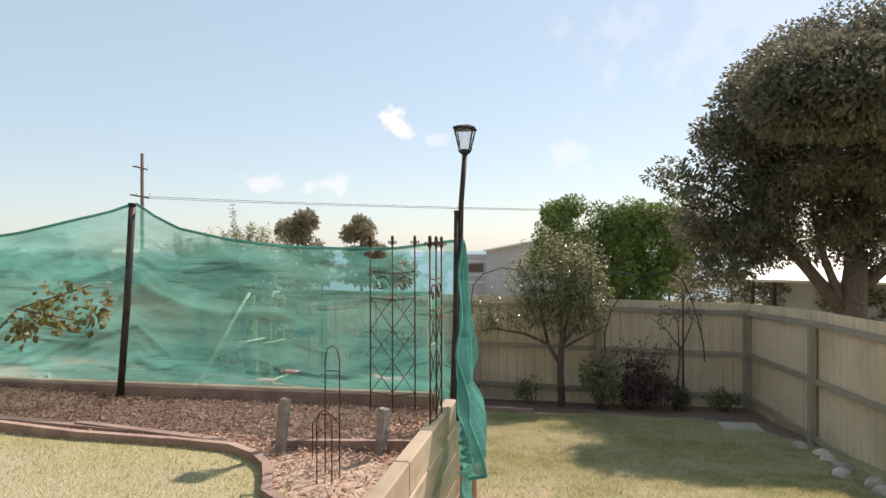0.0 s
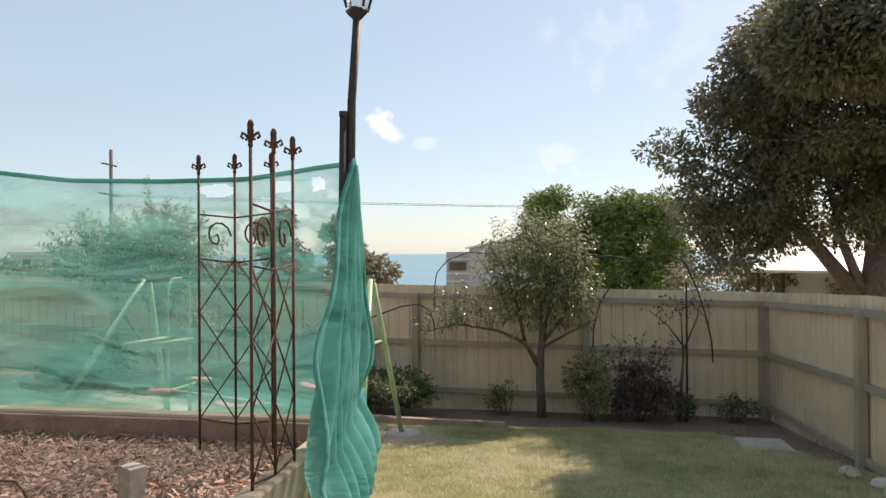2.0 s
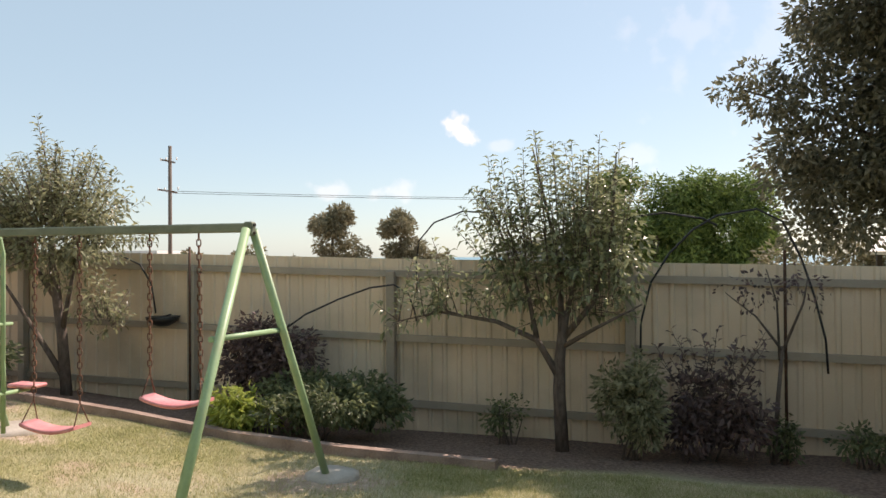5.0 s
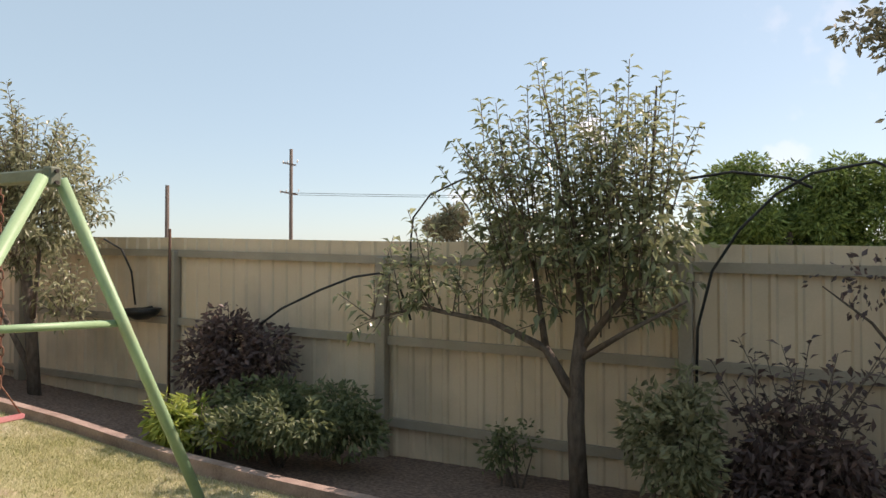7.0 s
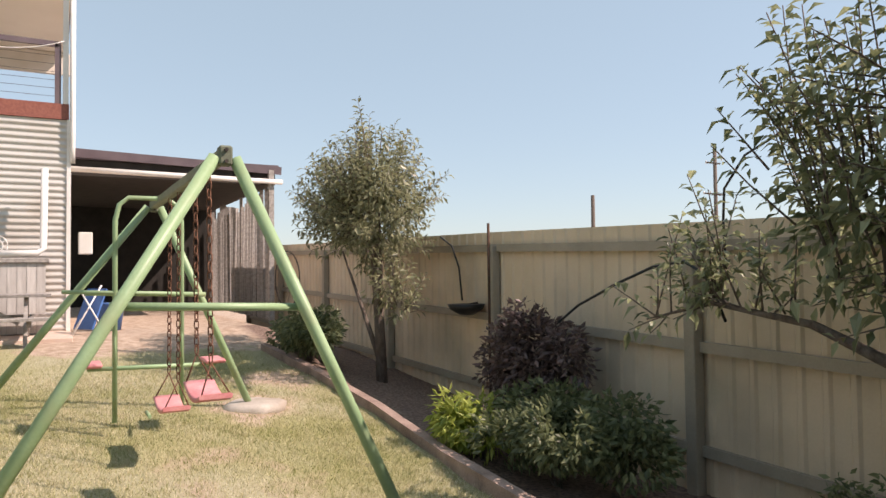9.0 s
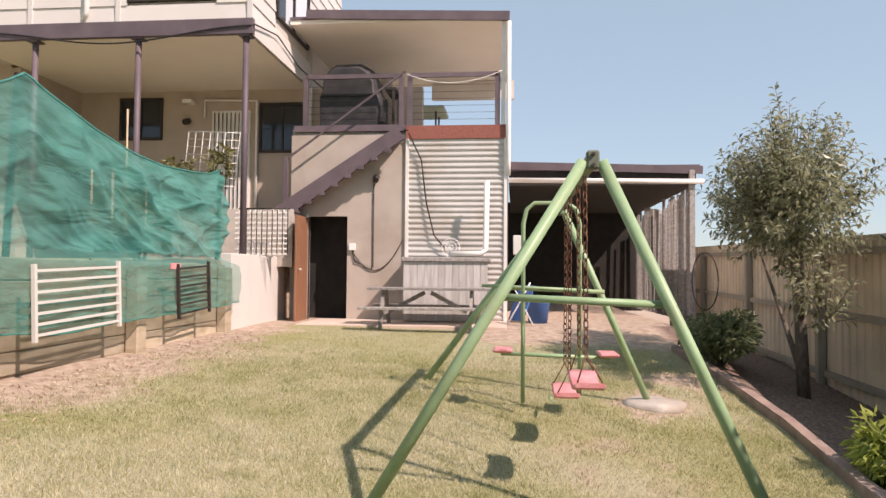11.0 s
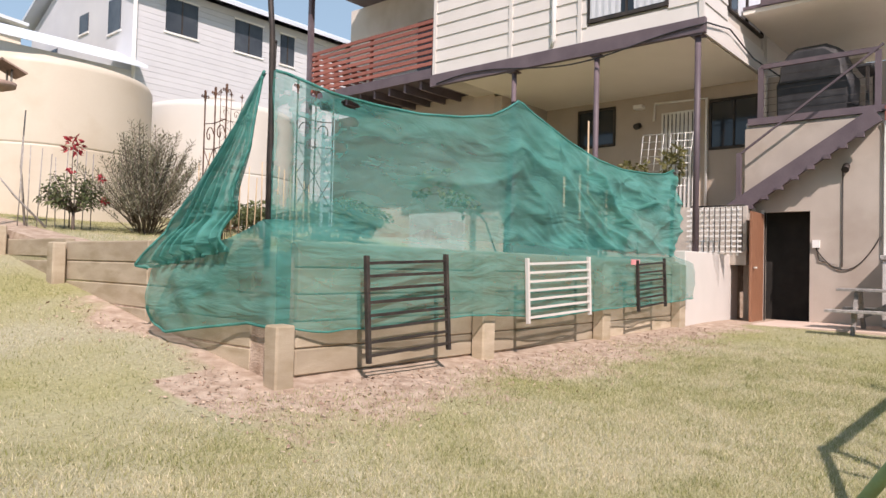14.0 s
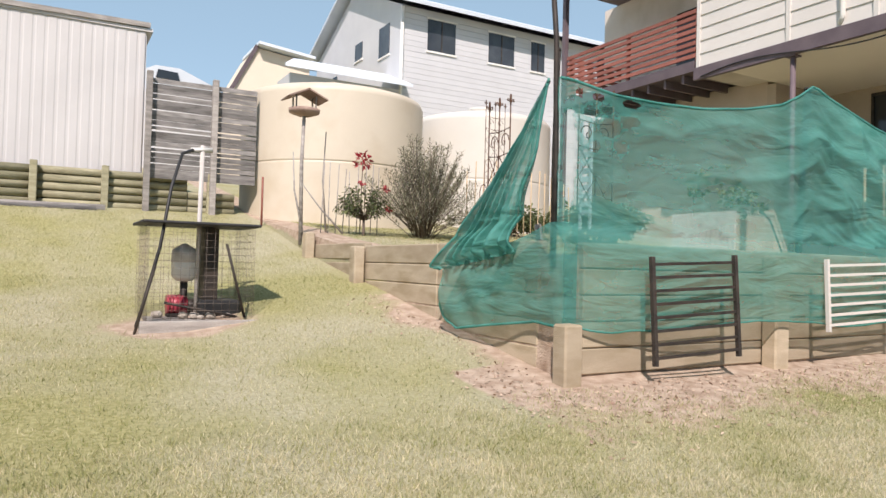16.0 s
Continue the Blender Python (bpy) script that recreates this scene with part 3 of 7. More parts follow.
def shade_net():
    """Cloth hung from posts along the bed and draped over the wall, a skirt round the corner and a gathered flap above it."""
    net = thing("shade_cloth", "torn green woven shade cloth draped over the bed wall", "shade cloth", at=(0, 0, 0))
    cols, rows_n = 345, 100
    top_s = [(0, 2.86), (0.4, 2.74), (0.9, 2.69), (1.8, 2.64), (2.6, 2.69), (3.3, 2.79), (3.85, 2.91), (4.2, 2.98), (4.47, 3.06), (4.65, 2.94), (4.9, 2.82), (5.4, 2.72), (5.95, 2.65), (6.5, 2.63), (7.0, 2.63), (7.45, 2.69)]
    foot_s = [(0, 0.84), (1.2, 0.8), (3, 0.75), (4.2, 0.7), (5.2, 0.77), (6.0, 0.76), (7.1, 0.68), (7.45, 0.74)]
    verts, weave = [], []
    for i in range(cols + 1):
        s = 7.58 * i / cols
        x = -8.42 + s
        top, foot = lerp(s, top_s), lerp(s, foot_s)
        y_top, y_bot = 5.84 + 0.1 * clamp(1 - abs(s - 4.42) / 2), 6.15 - 0.2 * clamp((s - 6.2) / 1.25)
        crumple = lerp(s, [(0, 2.4), (3.9, 2.0), (4.5, 0.9), (7.45, 0.6)])
        for j in range(rows_n + 1):
            v = j / rows_n
            z = top + (foot - top) * v
            over = clamp((1.52 - z) / 0.16)
            yy = y_top + (y_bot - y_top) * over * over * (3 - 2 * over)
            sag = z - top                                # creases hang from the high post and run out to both sides
            lean = (s - 4.47) * 0.32
            ridge = 1 - abs(noise.noise((x * 0.55 + sag * 0.5, 2.2, (sag - lean) * 2.1))) * 2
            fine = 1 - abs(noise.noise((x * 1.3 + sag, 4.2, (sag - lean) * 6.5))) * 2
            wav = noise.noise((x * 1.1 + z * 0.6, 1.7, z * 1.7 + x * 0.5)) * 0.08 + ridge * ridge * 0.06 * crumple + fine * abs(fine) * 0.013 * crumple
            wav *= clamp(v * 8) * (0.3 if z < 1.5 else 1) * (1 - 0.7 * clamp((s - 6.4) / 0.8))
            wav = max(wav, -0.01) if z < 1.45 else wav
            verts.append((x + 0.03 * noise.noise((x, z * 2, 9)), yy + wav, z + 0.02 * noise.noise((x * 3, z, 2)) * clamp(v * 5)))
            close = lerp(s, [(0, 0.8), (3.6, 0.72), (4.4, 0.62), (5.5, 0.52), (7.45, 0.48)])
            streak = noise.noise((x * 0.5 + z * 0.4, 7.7, (z - 0.22 * x) * 2.6))
            close += 0.16 * clamp((streak - 0.02) / 0.25) + 0.07 * ridge * ridge
            if z < 1.5:
                close = 0.54 + 0.1 * streak
            weave.append(min(close, 0.93))
    tears = [(-1.25, 2.59, 0.06, 0.03), (-1.62, 2.575, 0.1, 0.03), (-1.05, 2.6, 0.035, 0.03)]
    worn = [(-1.38, 2.36, 0.11, 0.08), (-1.6, 2.43, 0.1, 0.055), (-1.13, 2.3, 0.06, 0.08), (-1.5, 2.2, 0.08, 0.05), (-1.17, 2.46, 0.08, 0.05), (-1.22, 2.18, 0.06, 0.05), (-1.35, 2.5, 0.07, 0.04), (-0.95, 2.1, 0.08, 0.4)]
    state = [1.0] * len(verts)
    for k, c in enumerate(verts):
        if c[0] < -1.9 or c[2] < 1.6:
            continue
        for a, b, p, q in tears:                      # pull the threads back to each tear's rim
            dx, dz = (c[0] - a) / p, (c[2] - b) / q
            d = math.hypot(dx, dz) / (1 + 0.25 * noise.noise((math.atan2(dz, dx) * 1.3, a, b)))
            if d < 0.75:
                state[k] = 0.0
            elif d < 1.3:
                verts[k] = (a + dx * p / d, c[1], b + dz * q / d)
                state[k] = 0.5
        for a, b, p, q in worn:
            d = math.hypot((c[0] - a) / p, (c[2] - b) / q) * (1 + 0.4 * noise.noise((c[0] * 14, c[2] * 14, a)))
            if d < 1.0:
                weave[k] = min(weave[k], 0.22 + 0.3 * d ** 4)
            elif d < 1.2:
                weave[k] = max(weave[k], 0.66)
    w = rows_n + 1
    gone = set()
    for i in range(cols):
        for j in range(rows_n):
            q4 = [state[k] for k in (i * w + j, (i + 1) * w + j, (i + 1) * w + j + 1, i * w + j + 1)]
            if min(q4) == 0.0 or max(q4) == 0.5:
                gone.add((i, j))
    cloth("cloth", net, verts, weave, cols, rows_n, gone)
    hem_of(net, [verts[i * w] for i in range(0, cols + 1, 4)], 0.013, "doubled hem of the cloth")
    hem_of(net, [verts[i * w + rows_n] for i in range(0, cols + 1, 3)], 0.008)
    # the skirt round the corner
    sv, sw, sc, sr = [], [], 110, 40
    for i in range(sc + 1):
        u = 1.8 * i / sc
        ang = clamp(u / 0.35) * math.pi / 2
        yb = 5.83 + 0.12 * max(0.0, math.cos(ang)) ** 0.8 if u < 0.35 else 5.83 - (u - 0.35) * 0.975
        xb = -0.97 + (0.16 + 0.18 * clamp((5.5 - yb) / 1.0)) * math.sin(ang) ** 0.6
        top = lerp(yb, [(4.4, 1.14), (4.8, 1.27), (5.4, 1.42), (5.8, 1.55)])
        foot = lerp(yb, [(4.4, 0.86), (4.5, 0.68), (4.65, 0.62), (5.1, 0.69), (5.64, 0.76), (5.95, 0.74)])
        for j in range(sr + 1):
            v = j / sr
            z = top + (foot - top) * v
            loose = clamp(u - 0.3)
            fold = (math.sin(z * 13 + yb * 5 + 3 * noise.noise((u * 2, z * 2, 0))) * 0.014 + noise.noise((u * 4.5, z * 3.4, 4)) * 0.05) * loose
            belly = 0.04 * math.sin(math.pi * v) * loose
            sv.append((xb + belly + fold, yb + 0.25 * fold, z))
            sw.append(0.63 + 0.2 * noise.noise((u * 2.2, z * 5, 3)))
    cloth("corner_skirt", net, sv, sw, sc, sr)
    hem_of(net, [sv[i * (sr + 1) + sr] for i in range(0, sc + 1, 2)], 0.012)
    # the flap, gathered at the post and spread towards the lawn, its end tucked under
    fv, fw, fc, fr = [], [], 150, 60
    ox = [(0, -0.83), (0.33, -0.79), (0.66, -0.73), (1.0, -0.63)]
    oy = [(0, 5.73), (0.33, 5.23), (0.66, 4.81), (1.0, 4.42)]
    oz = [(0, 2.7), (0.33, 2.1), (0.66, 1.65), (1.0, 1.19)]
    iy = [(0, 5.71), (0.33, 5.66), (0.66, 5.53), (1.0, 5.43)]
    iz = [(0, 2.66), (0.33, 2.14), (0.66, 1.74), (1.0, 1.45)]
    for i in range(fc + 1):
        p = i / fc
        for j in range(fr + 1):
            q = 1.18 * j / fr
            e = min(q, 1.0)
            y = lerp(e, oy) * (1 - p) + lerp(e, iy) * p
            z = lerp(e, oz) * (1 - p) + lerp(e, iz) * p
            pl = p * 7.2 + 0.8 * noise.noise((p * 4, q * 1.6, 2))
            pleat = math.sin(pl * 2 * math.pi) * 0.045 * clamp(q * 1.6 + 0.1)
            x = lerp(e, ox) * (1 - p) + (-0.83 + 0.07 * e) * p + 0.03 * math.sin(math.pi * e) + pleat + 0.03 * noise.noise((p * 9, q * 4, 6))
            if q > 0.8:                                   # the bag of slack at the foot
                g = (q - 0.8) / 0.38
                x += 0.1 * math.sin(math.pi * min(1.0, g * 1.1))
                z -= 0.1 * g * g * (0.4 + p)
            fv.append((x, y + 0.35 * pleat, z))
            fw.append(0.47 + 0.36 * clamp(0.5 - 0.5 * math.cos(pl * 2 * math.pi)) + 0.2 * clamp((q - 0.75) * 4) * clamp(p * 3))
    cloth("gathered_flap", net, fv, [min(k, 0.95) for k in fw], fc, fr, label="flap of cloth gathered in pleats at the corner post")
    hem_of(net, [fv[j] for j in range(fr + 1)], 0.012)
    hem_of(net, [fv[fc * (fr + 1) + j] for j in range(fr + 1)], 0.012)
    return net


shade_net()


def net_post(base, top, r=0.035):
    t = thing("fence_post", "dark leaning steel post that holds the shade cloth", "post", group="posts of the shade cloth")
    part("pole", newtube([base, ((base[0] + top[0]) / 2 + 0.01, (base[1] + top[1]) / 2, (base[2] + top[2]) / 2), top], r, 8), M["dark"], t)
    part("cap", newtube([(top[0], top[1], top[2] - 0.01), (top[0], top[1], top[2] + 0.015)], r * 1.15, 8), M["dark"], t)
    return t


net_post((-4.0, 5.76, 1.2), (-3.95, 5.88, 3.04), 0.032)
net_post((-0.925, 5.7, 1.2), (-0.89, 5.76, 2.93), 0.021)
net_post((-8.4, 5.8, 1.2), (-8.38, 5.85, 2.8), 0.03)

lamp = thing("garden_lamp", "black solar lantern on a thin crooked dark pole", "lamp")
part("pole", newtube([(-0.885, 5.76, 1.2), (-0.885, 5.77, 2.0), (-0.86, 5.78, 2.7), (-0.855, 5.78, 3.0), (-0.82, 5.77, 3.42)], 0.022, 8), M["dark"], lamp)
bm = bmesh.new()
lathe(bm, [(0.02, 0), (0.055, 0.035), (0.062, 0.05)], 4, (-0.82, 5.77, 3.4))
part("base", bm, M["black"], lamp)
Z0, LX, LY = 3.45, -0.82, 5.77
for sx, sy in ((1, 1), (1, -1), (-1, 1), (-1, -1)):
    part("lantern_rib", newtube([(LX + sx * 0.042, LY + sy * 0.042, Z0), (LX + sx * 0.078, LY + sy * 0.078, Z0 + 0.17)], 0.007, 5), M["black"], lamp)
m_pane = bpy.data.materials.new("clear_lantern_pane")
m_pane.use_nodes = True
pn, pl_ = m_pane.node_tree.nodes, m_pane.node_tree.links
ptr, pmx = pn.new("ShaderNodeBsdfTransparent"), pn.new("ShaderNodeMixShader")
pn["Principled BSDF"].inputs["Base Color"].default_value = (0.8, 0.8, 0.78, 1)
pn["Principled BSDF"].inputs["Roughness"].default_value = 0.2
pmx.inputs[0].default_value = 0.25
pl_.new(ptr.outputs[0], pmx.inputs[1])
pl_.new(pn["Principled BSDF"].outputs[0], pmx.inputs[2])
pl_.new(pmx.outputs[0], pn["Material Output"].inputs[0])
bm = bmesh.new()
lathe(bm, [(0.055, 0.0), (0.102, 0.165)], 4, (LX, LY, Z0))
bmesh.ops.rotate(bm, cent=(LX, LY, 0), matrix=Matrix.Rotation(radians(45), 3, "Z"), verts=bm.verts[:])
part("pane", bm, m_pane, lamp, "clear dusty lantern panes")
bm = bmesh.new()
lathe(bm, [(0.125, 0.165), (0.125, 0.18), (0.07, 0.2)], 4, (LX, LY, Z0))
bmesh.ops.rotate(bm, cent=(LX, LY, 0), matrix=Matrix.Rotation(radians(45), 3, "Z"), verts=bm.verts[:])
part("lid", bm, M["black"], lamp, "flat black solar lid")


# ---- swing set ----
BEAM_GREEN = mat("faded_green_paint", (0.13, 0.15, 0.1), (0.22, 0.24, 0.17), 6, 0.6, 0.1)


def swing_set():
    s = thing("swing_set", "light green tubular steel swing frame with glider", "swing set", at=(0, 0, 0))
    xa, xb = -2.1, -5.1
    for x, feet in ((xa, ((-1.95, 11.8), (-1.9, 9.48))), (xb, ((-5.39, 11.7), (-5.6, 9.35)))):
        for fx, fy in feet:
            sgn = 0.05 if fy > 10.75 else -0.05
            part("leg", newtube([(x, 10.75 + sgn, 1.915), (fx, fy, gz(fx, fy) - 0.05)], 0.034, 10), M["green"], s)
        zb = 1.12
        f1, f2 = ((1.95 - zb) / 2.2, (1.95 - zb) / 2.0)
        part("brace", newtube([(x + 0.03, 10.75 + 0.98 * f1 + 0.07, zb), (x + 0.03, 10.75 - 1.2 * f2 - 0.05, zb + 0.035)], 0.021, 8), M["green"], s)
        part("bracket", newbox(x - 0.035, x + 0.035, 10.715, 10.785, 1.87, 1.975, 0.01), BEAM_GREEN, s)
        for bz in (1.89, 1.95):
            part("bolt", newtube([(x + 0.03, 10.75, bz), (x + 0.05, 10.75, bz)], 0.011, 6), M["dark"], s)
    part("top_beam", newbox(xb, xa, 10.718, 10.782, 1.895, 1.965, 0.01), BEAM_GREEN, s)
    # glider
    gx_ = -4.6
    pts = [(gx_, 10.4, 0.12), (gx_, 10.4, 1.75), (gx_, 10.43, 1.88), (gx_, 10.5, 1.94), (gx_, 10.8, 1.94), (gx_, 10.88, 1.88), (gx_, 10.91, 1.75), (gx_, 10.91, 0.2)]
    part("glider_frame", newtube(pts, 0.02, 8), M["green"], s)
    part("glider_bar", newtube([(gx_, 10.2, 0.56), (gx_, 11.18, 0.535)], 0.018, 8), M["green"], s)
    for y, z in ((10.22, 0.575), (11.16, 0.55)):
        bm = newbox(gx_ - 0.15, gx_ + 0.15, y - 0.085, y + 0.085, z - 0.012, z + 0.022, 0.012)
        for v in bm.verts:
            v.co.z += 0.9 * (v.co.x - gx_) ** 2
        part("glider_seat", bm, M["pink"], s, "faded pink plastic glider seat")
    for y in (10.4, 10.91):
        part("glider_hanger", newtube([(gx_, y, 1.0), (gx_ + 0.02, y, 0.56)], 0.012, 6), M["green"], s)
    part("glider_brace", newtube([(gx_, 10.02, 1.18), (gx_, 11.0, 1.14)], 0.016, 8), M["green"], s)
    part("glider_step", newtube([(gx_ - 0.12, 10.65, 0.16), (gx_ + 0.12, 10.65, 0.16)], 0.015, 6), M["green"], s)
    return s


swing_set()


def link_chain(bm, p, q):
    """A chain of thin oval links from p to q, turned by quarters."""
    p, q = Vector(p), Vector(q)
    n = max(3, int((q - p).length / 0.052))
    d = (q - p).normalized()
    a = d.orthogonal().normalized()
    b = d.cross(a)
    for i in range(n):
        c = p.lerp(q, (i + 0.5) / n)
        w = a if i % 2 else b
        tube(bm, [c + d * (0.036 * math.cos(k * math.pi / 3)) + w * (0.017 * math.sin(k * math.pi / 3)) for k in range(7)], 0.0052, 4, caps=False)
    return bm


def swing_seat(x, z, dy, slant):
    t = thing("swing", "faded red curved plastic swing seat on rusty chains", "swing", group="swings")
    bm = bmesh.new()
    n = 10
    rows = []
    for i in range(n + 1):
        f = i / n * 2 - 1
        zz = z + 0.05 * f * f + slant * f
        rows.append([bm.verts.new((x + f * 0.27, 10.75 + dy + o, zz + h)) for o, h in ((-0.09, 0), (0.09, 0), (0.095, 0.022), (0.08, 0.03), (-0.08, 0.03), (-0.095, 0.022))])
    for a, b in zip(rows, rows[1:]):
        for k in range(6):
            bm.faces.new((a[k], a[(k + 1) % 6], b[(k + 1) % 6], b[k])).smooth = True
    bm.faces.new(rows[0][::-1])
    bm.faces.new(rows[-1])
    part("seat", bm, M["pink"], t)
    for f in (-1, 1):
        zz = z + 0.05 + slant * f
        top = (x + f * 0.23, 10.75 + dy * 0.3, zz + 0.2)
        part("chain", link_chain(bmesh.new(), (x + f * 0.22, 10.75, 1.9), top), M["chain"], t)
        for o in (-0.08, 0.08):
            part("bridle", newtube([top, (x + f * 0.26, 10.75 + dy + o, zz + 0.02)], 0.005, 5), M["chain"], t)
    return t


swing_seat(-3.87, 0.3, -0.02, 0.0)
swing_seat(-2.76, 0.55, 0.03, -0.005)
for fx, fy, r in ((-5.39, 11.72, 0.3), (-1.95, 11.83, 0.24)):
    t = thing("concrete_footing", "rough round concrete footing round the swing leg", "footing", group="swing footings")
    bm = bmesh.new()
    g = gz(fx, fy)
    lathe(bm, [(r, -0.05), (r * 0.98, 0.03), (r * 0.8, 0.06), (0.04, 0.075)], 18, (fx, fy, g))
    for v in bm.verts:
        v.co.x += 0.06 * noise.noise((v.co.x * 6, v.co.y * 6, 1))
        v.co.y += 0.06 * noise.noise((v.co.x * 6, v.co.y * 6, 8))
    part("slab", bm, M["concrete"], t)


# ---- foliage ----
def leaf_cloud(rnd, blobs, count, size, slim=0.45, droop=0.3):
    """Verts and faces of many folded leaves in the shells of soft blobs (x, y, z, rx, ry, rz)."""
    verts, faces = [], []
    vol = [b[3] * b[4] * b[5] for b in blobs]
    for b in rnd.choices(blobs, weights=vol, k=count):
        while True:
            d = Vector((rnd.gauss(0, 1), rnd.gauss(0, 1), rnd.gauss(0, 1)))
            if d.length > 0.1:
                break
        d.normalize()
        r = rnd.random() ** 0.45
        c = Vector((b[0] + d.x * b[3] * r, b[1] + d.y * b[4] * r, b[2] + d.z * b[5] * r))
        if noise.noise(c * (1.6 / max(0.3, b[3]))) < -0.22:
            continue
        ax = (d + Vector((rnd.uniform(-1, 1), rnd.uniform(-1, 1), rnd.uniform(-1, 0.6) - droop))).normalized()
        sd = ax.cross(Vector((rnd.uniform(-1, 1), rnd.uniform(-1, 1), rnd.uniform(-0.2, 1)))).normalized()
        up = ax.cross(sd)
        L = size * rnd.uniform(0.65, 1.3)
        w = L * slim * 0.5
        k = len(verts)
        verts += [c, c + ax * L * 0.45 + sd * w + up * w * 0.4, c + ax * L, c + ax * L * 0.45 - sd * w + up * w * 0.4]
        faces += [(k, k + 1, k + 2), (k, k + 2, k + 3)]
    return verts, faces


def leafy_shoots(rnd, shoots, per_m, size, slim=0.5, start=0.25, droop=0.5, spread=0.6):
    """Leaves set in turn along shoots; each leaf stands off its shoot and bends down at the tip."""
    verts, faces = [], []
    for a, b in shoots:
        a, b = Vector(a), Vector(b)
        d = b - a
        n = max(2, int(d.length * per_m * (1 - start)))
        turn = rnd.uniform(0, 6.28)
        ax0 = d.normalized()
        side = ax0.orthogonal().normalized()
        for k in range(n):
            f = start + (1 - start) * (k + rnd.random()) / n
            turn += 2.4 + rnd.uniform(-0.3, 0.3)
            out = (Matrix.Rotation(turn, 3, ax0) @ side)
            ax = (out + ax0 * spread * rnd.uniform(0.4, 1.5) + Vector((0, 0, -0.25 * droop))).normalized()
            sd = ax.cross(Vector((rnd.uniform(-0.4, 0.4), rnd.uniform(-0.4, 0.4), 1))).normalized()
            up = sd.cross(ax)
            c = a + d * f + ax * 0.012
            L = size * rnd.uniform(0.6, 1.25)
            w = L * slim * 0.5
            bend = Vector((0, 0, -droop * L * rnd.uniform(0.2, 0.6)))
            i = len(verts)
            verts += [c, c + ax * L * 0.5 + sd * w + up * w * 0.5, c + ax * L * 0.5, c + ax * L * 0.5 - sd * w + up * w * 0.5, c + ax * L + bend]
            faces += [(i, i + 2, i + 1), (i, i + 3, i + 2), (i + 2, i + 4, i + 1), (i + 3, i + 4, i + 2)]
    return verts, faces


def shoot_tree(name, label, category, trunk, r, branches, shoots, per_m, size, leaf, slim=0.5, start=0.25, droop=0.5, seed=1, twig=0.006, extra=None):
    """A tree or bush with a trunk, named limbs, many thin shoots and leaves along them."""
    rnd = random.Random(seed)
    t = thing(name, label, category, at=(0, 0, 0))
    if trunk:
        part("trunk", newtube(trunk, r, 9, r * 0.65), M["bark"], t)
    for pts, ra, rb_ in branches:
        part("limb", newtube(pts, ra, 6, rb_), M["bark"], t)
    bm = bmesh.new()
    for a, b in shoots:
        a, b = Vector(a), Vector(b)
        mid = a.lerp(b, 0.5) + Vector((rnd.uniform(-1, 1), rnd.uniform(-1, 1), 0)) * 0.04 * (b - a).length
        tube(bm, [a, mid, b], twig, 4, twig * 0.45)
    tagged(part("twig_growth", bm, M["bark"], t), kind="stuff")
    v, f = leafy_shoots(rnd, shoots, per_m, size, slim, start, droop)
    if extra:
        v2, f2 = leaf_cloud(rnd, extra[0], extra[1], size * 0.95, slim, droop)
        k = len(v)
        v, f = v + v2, f + [tuple(i + k for i in q) for q in f2]
    raw("crown", v, f, LEAF[leaf], t)
    return t


def tree(name, label, trunk_pts, r, branches, blobs, leaves, size, leaf, slim=0.45, seed=1, droop=0.3, bark="bark", twigs=0):
    rnd = random.Random(seed)
    t = thing(name, label, "tree" if "tree" in name else "shrub", at=(0, 0, 0))
    if trunk_pts:
        part("trunk", newtube(trunk_pts, r, 9, r * 0.6), M[bark], t)
    for pts, ra, rb in branches[:12]:
        part("limb", newtube(pts, ra, 6, rb), M[bark], t)
    bm = bmesh.new()
    for pts, ra, rb in branches[12:]:
        tube(bm, pts, ra, 5, rb)
    for k in range(twigs):
        b = rnd.choice(blobs)
        s = Vector((b[0] + rnd.uniform(-0.4, 0.4) * b[3], b[1] + rnd.uniform(-0.4, 0.4) * b[4], b[2] - b[5] * 0.7))
        e = Vector((b[0] + rnd.uniform(-1, 1) * b[3], b[1] + rnd.uniform(-1, 1) * b[4], b[2] + b[5] * rnd.uniform(0.4, 1.05)))
        mid = s.lerp(e, 0.5) + Vector((rnd.uniform(-0.1, 0.1), rnd.uniform(-0.1, 0.1), 0)) * b[3]
        tube(bm, [s, mid, e], 0.007, 4, 0.003)
    if len(bm.verts):
        tagged(part("twig_growth", bm, M[bark], t), kind="stuff")
    else:
        bm.free()
    v, f = leaf_cloud(rnd, blobs, leaves, size, slim, droop)
    raw("crown", v, f, LEAF[leaf], t)
    return t


g1 = gz(-0.05, 13.8)
rt = random.Random(3)
crown_top = [(-1.35, 2.0), (-1.15, 2.5), (-0.75, 3.05), (-0.25, 3.2), (0.3, 3.1), (0.62, 3.0), (0.9, 2.45), (1.05, 1.9)]
pear = []
for _ in range(95):                                   # upright shoots
    x0, y0 = rt.uniform(-0.9, 0.64), 13.8 + rt.uniform(-0.4, 0.4)
    z0 = 0.85 + 0.45 * abs(x0) + rt.uniform(0, 0.9)
    x1 = x0 * 1.3 - 0.05 + rt.gauss(0, 0.1)
    z1 = z0 + (lerp(x1, crown_top) * (1 - 0.25 * abs(y0 - 13.8)) - z0) * rt.uniform(0.55, 1.0)
    pear.append(((x0, y0, z0), (x1, y0 + (y0 - 13.8) * 0.3 + rt.gauss(0, 0.08), max(z1, z0 + 0.25))))
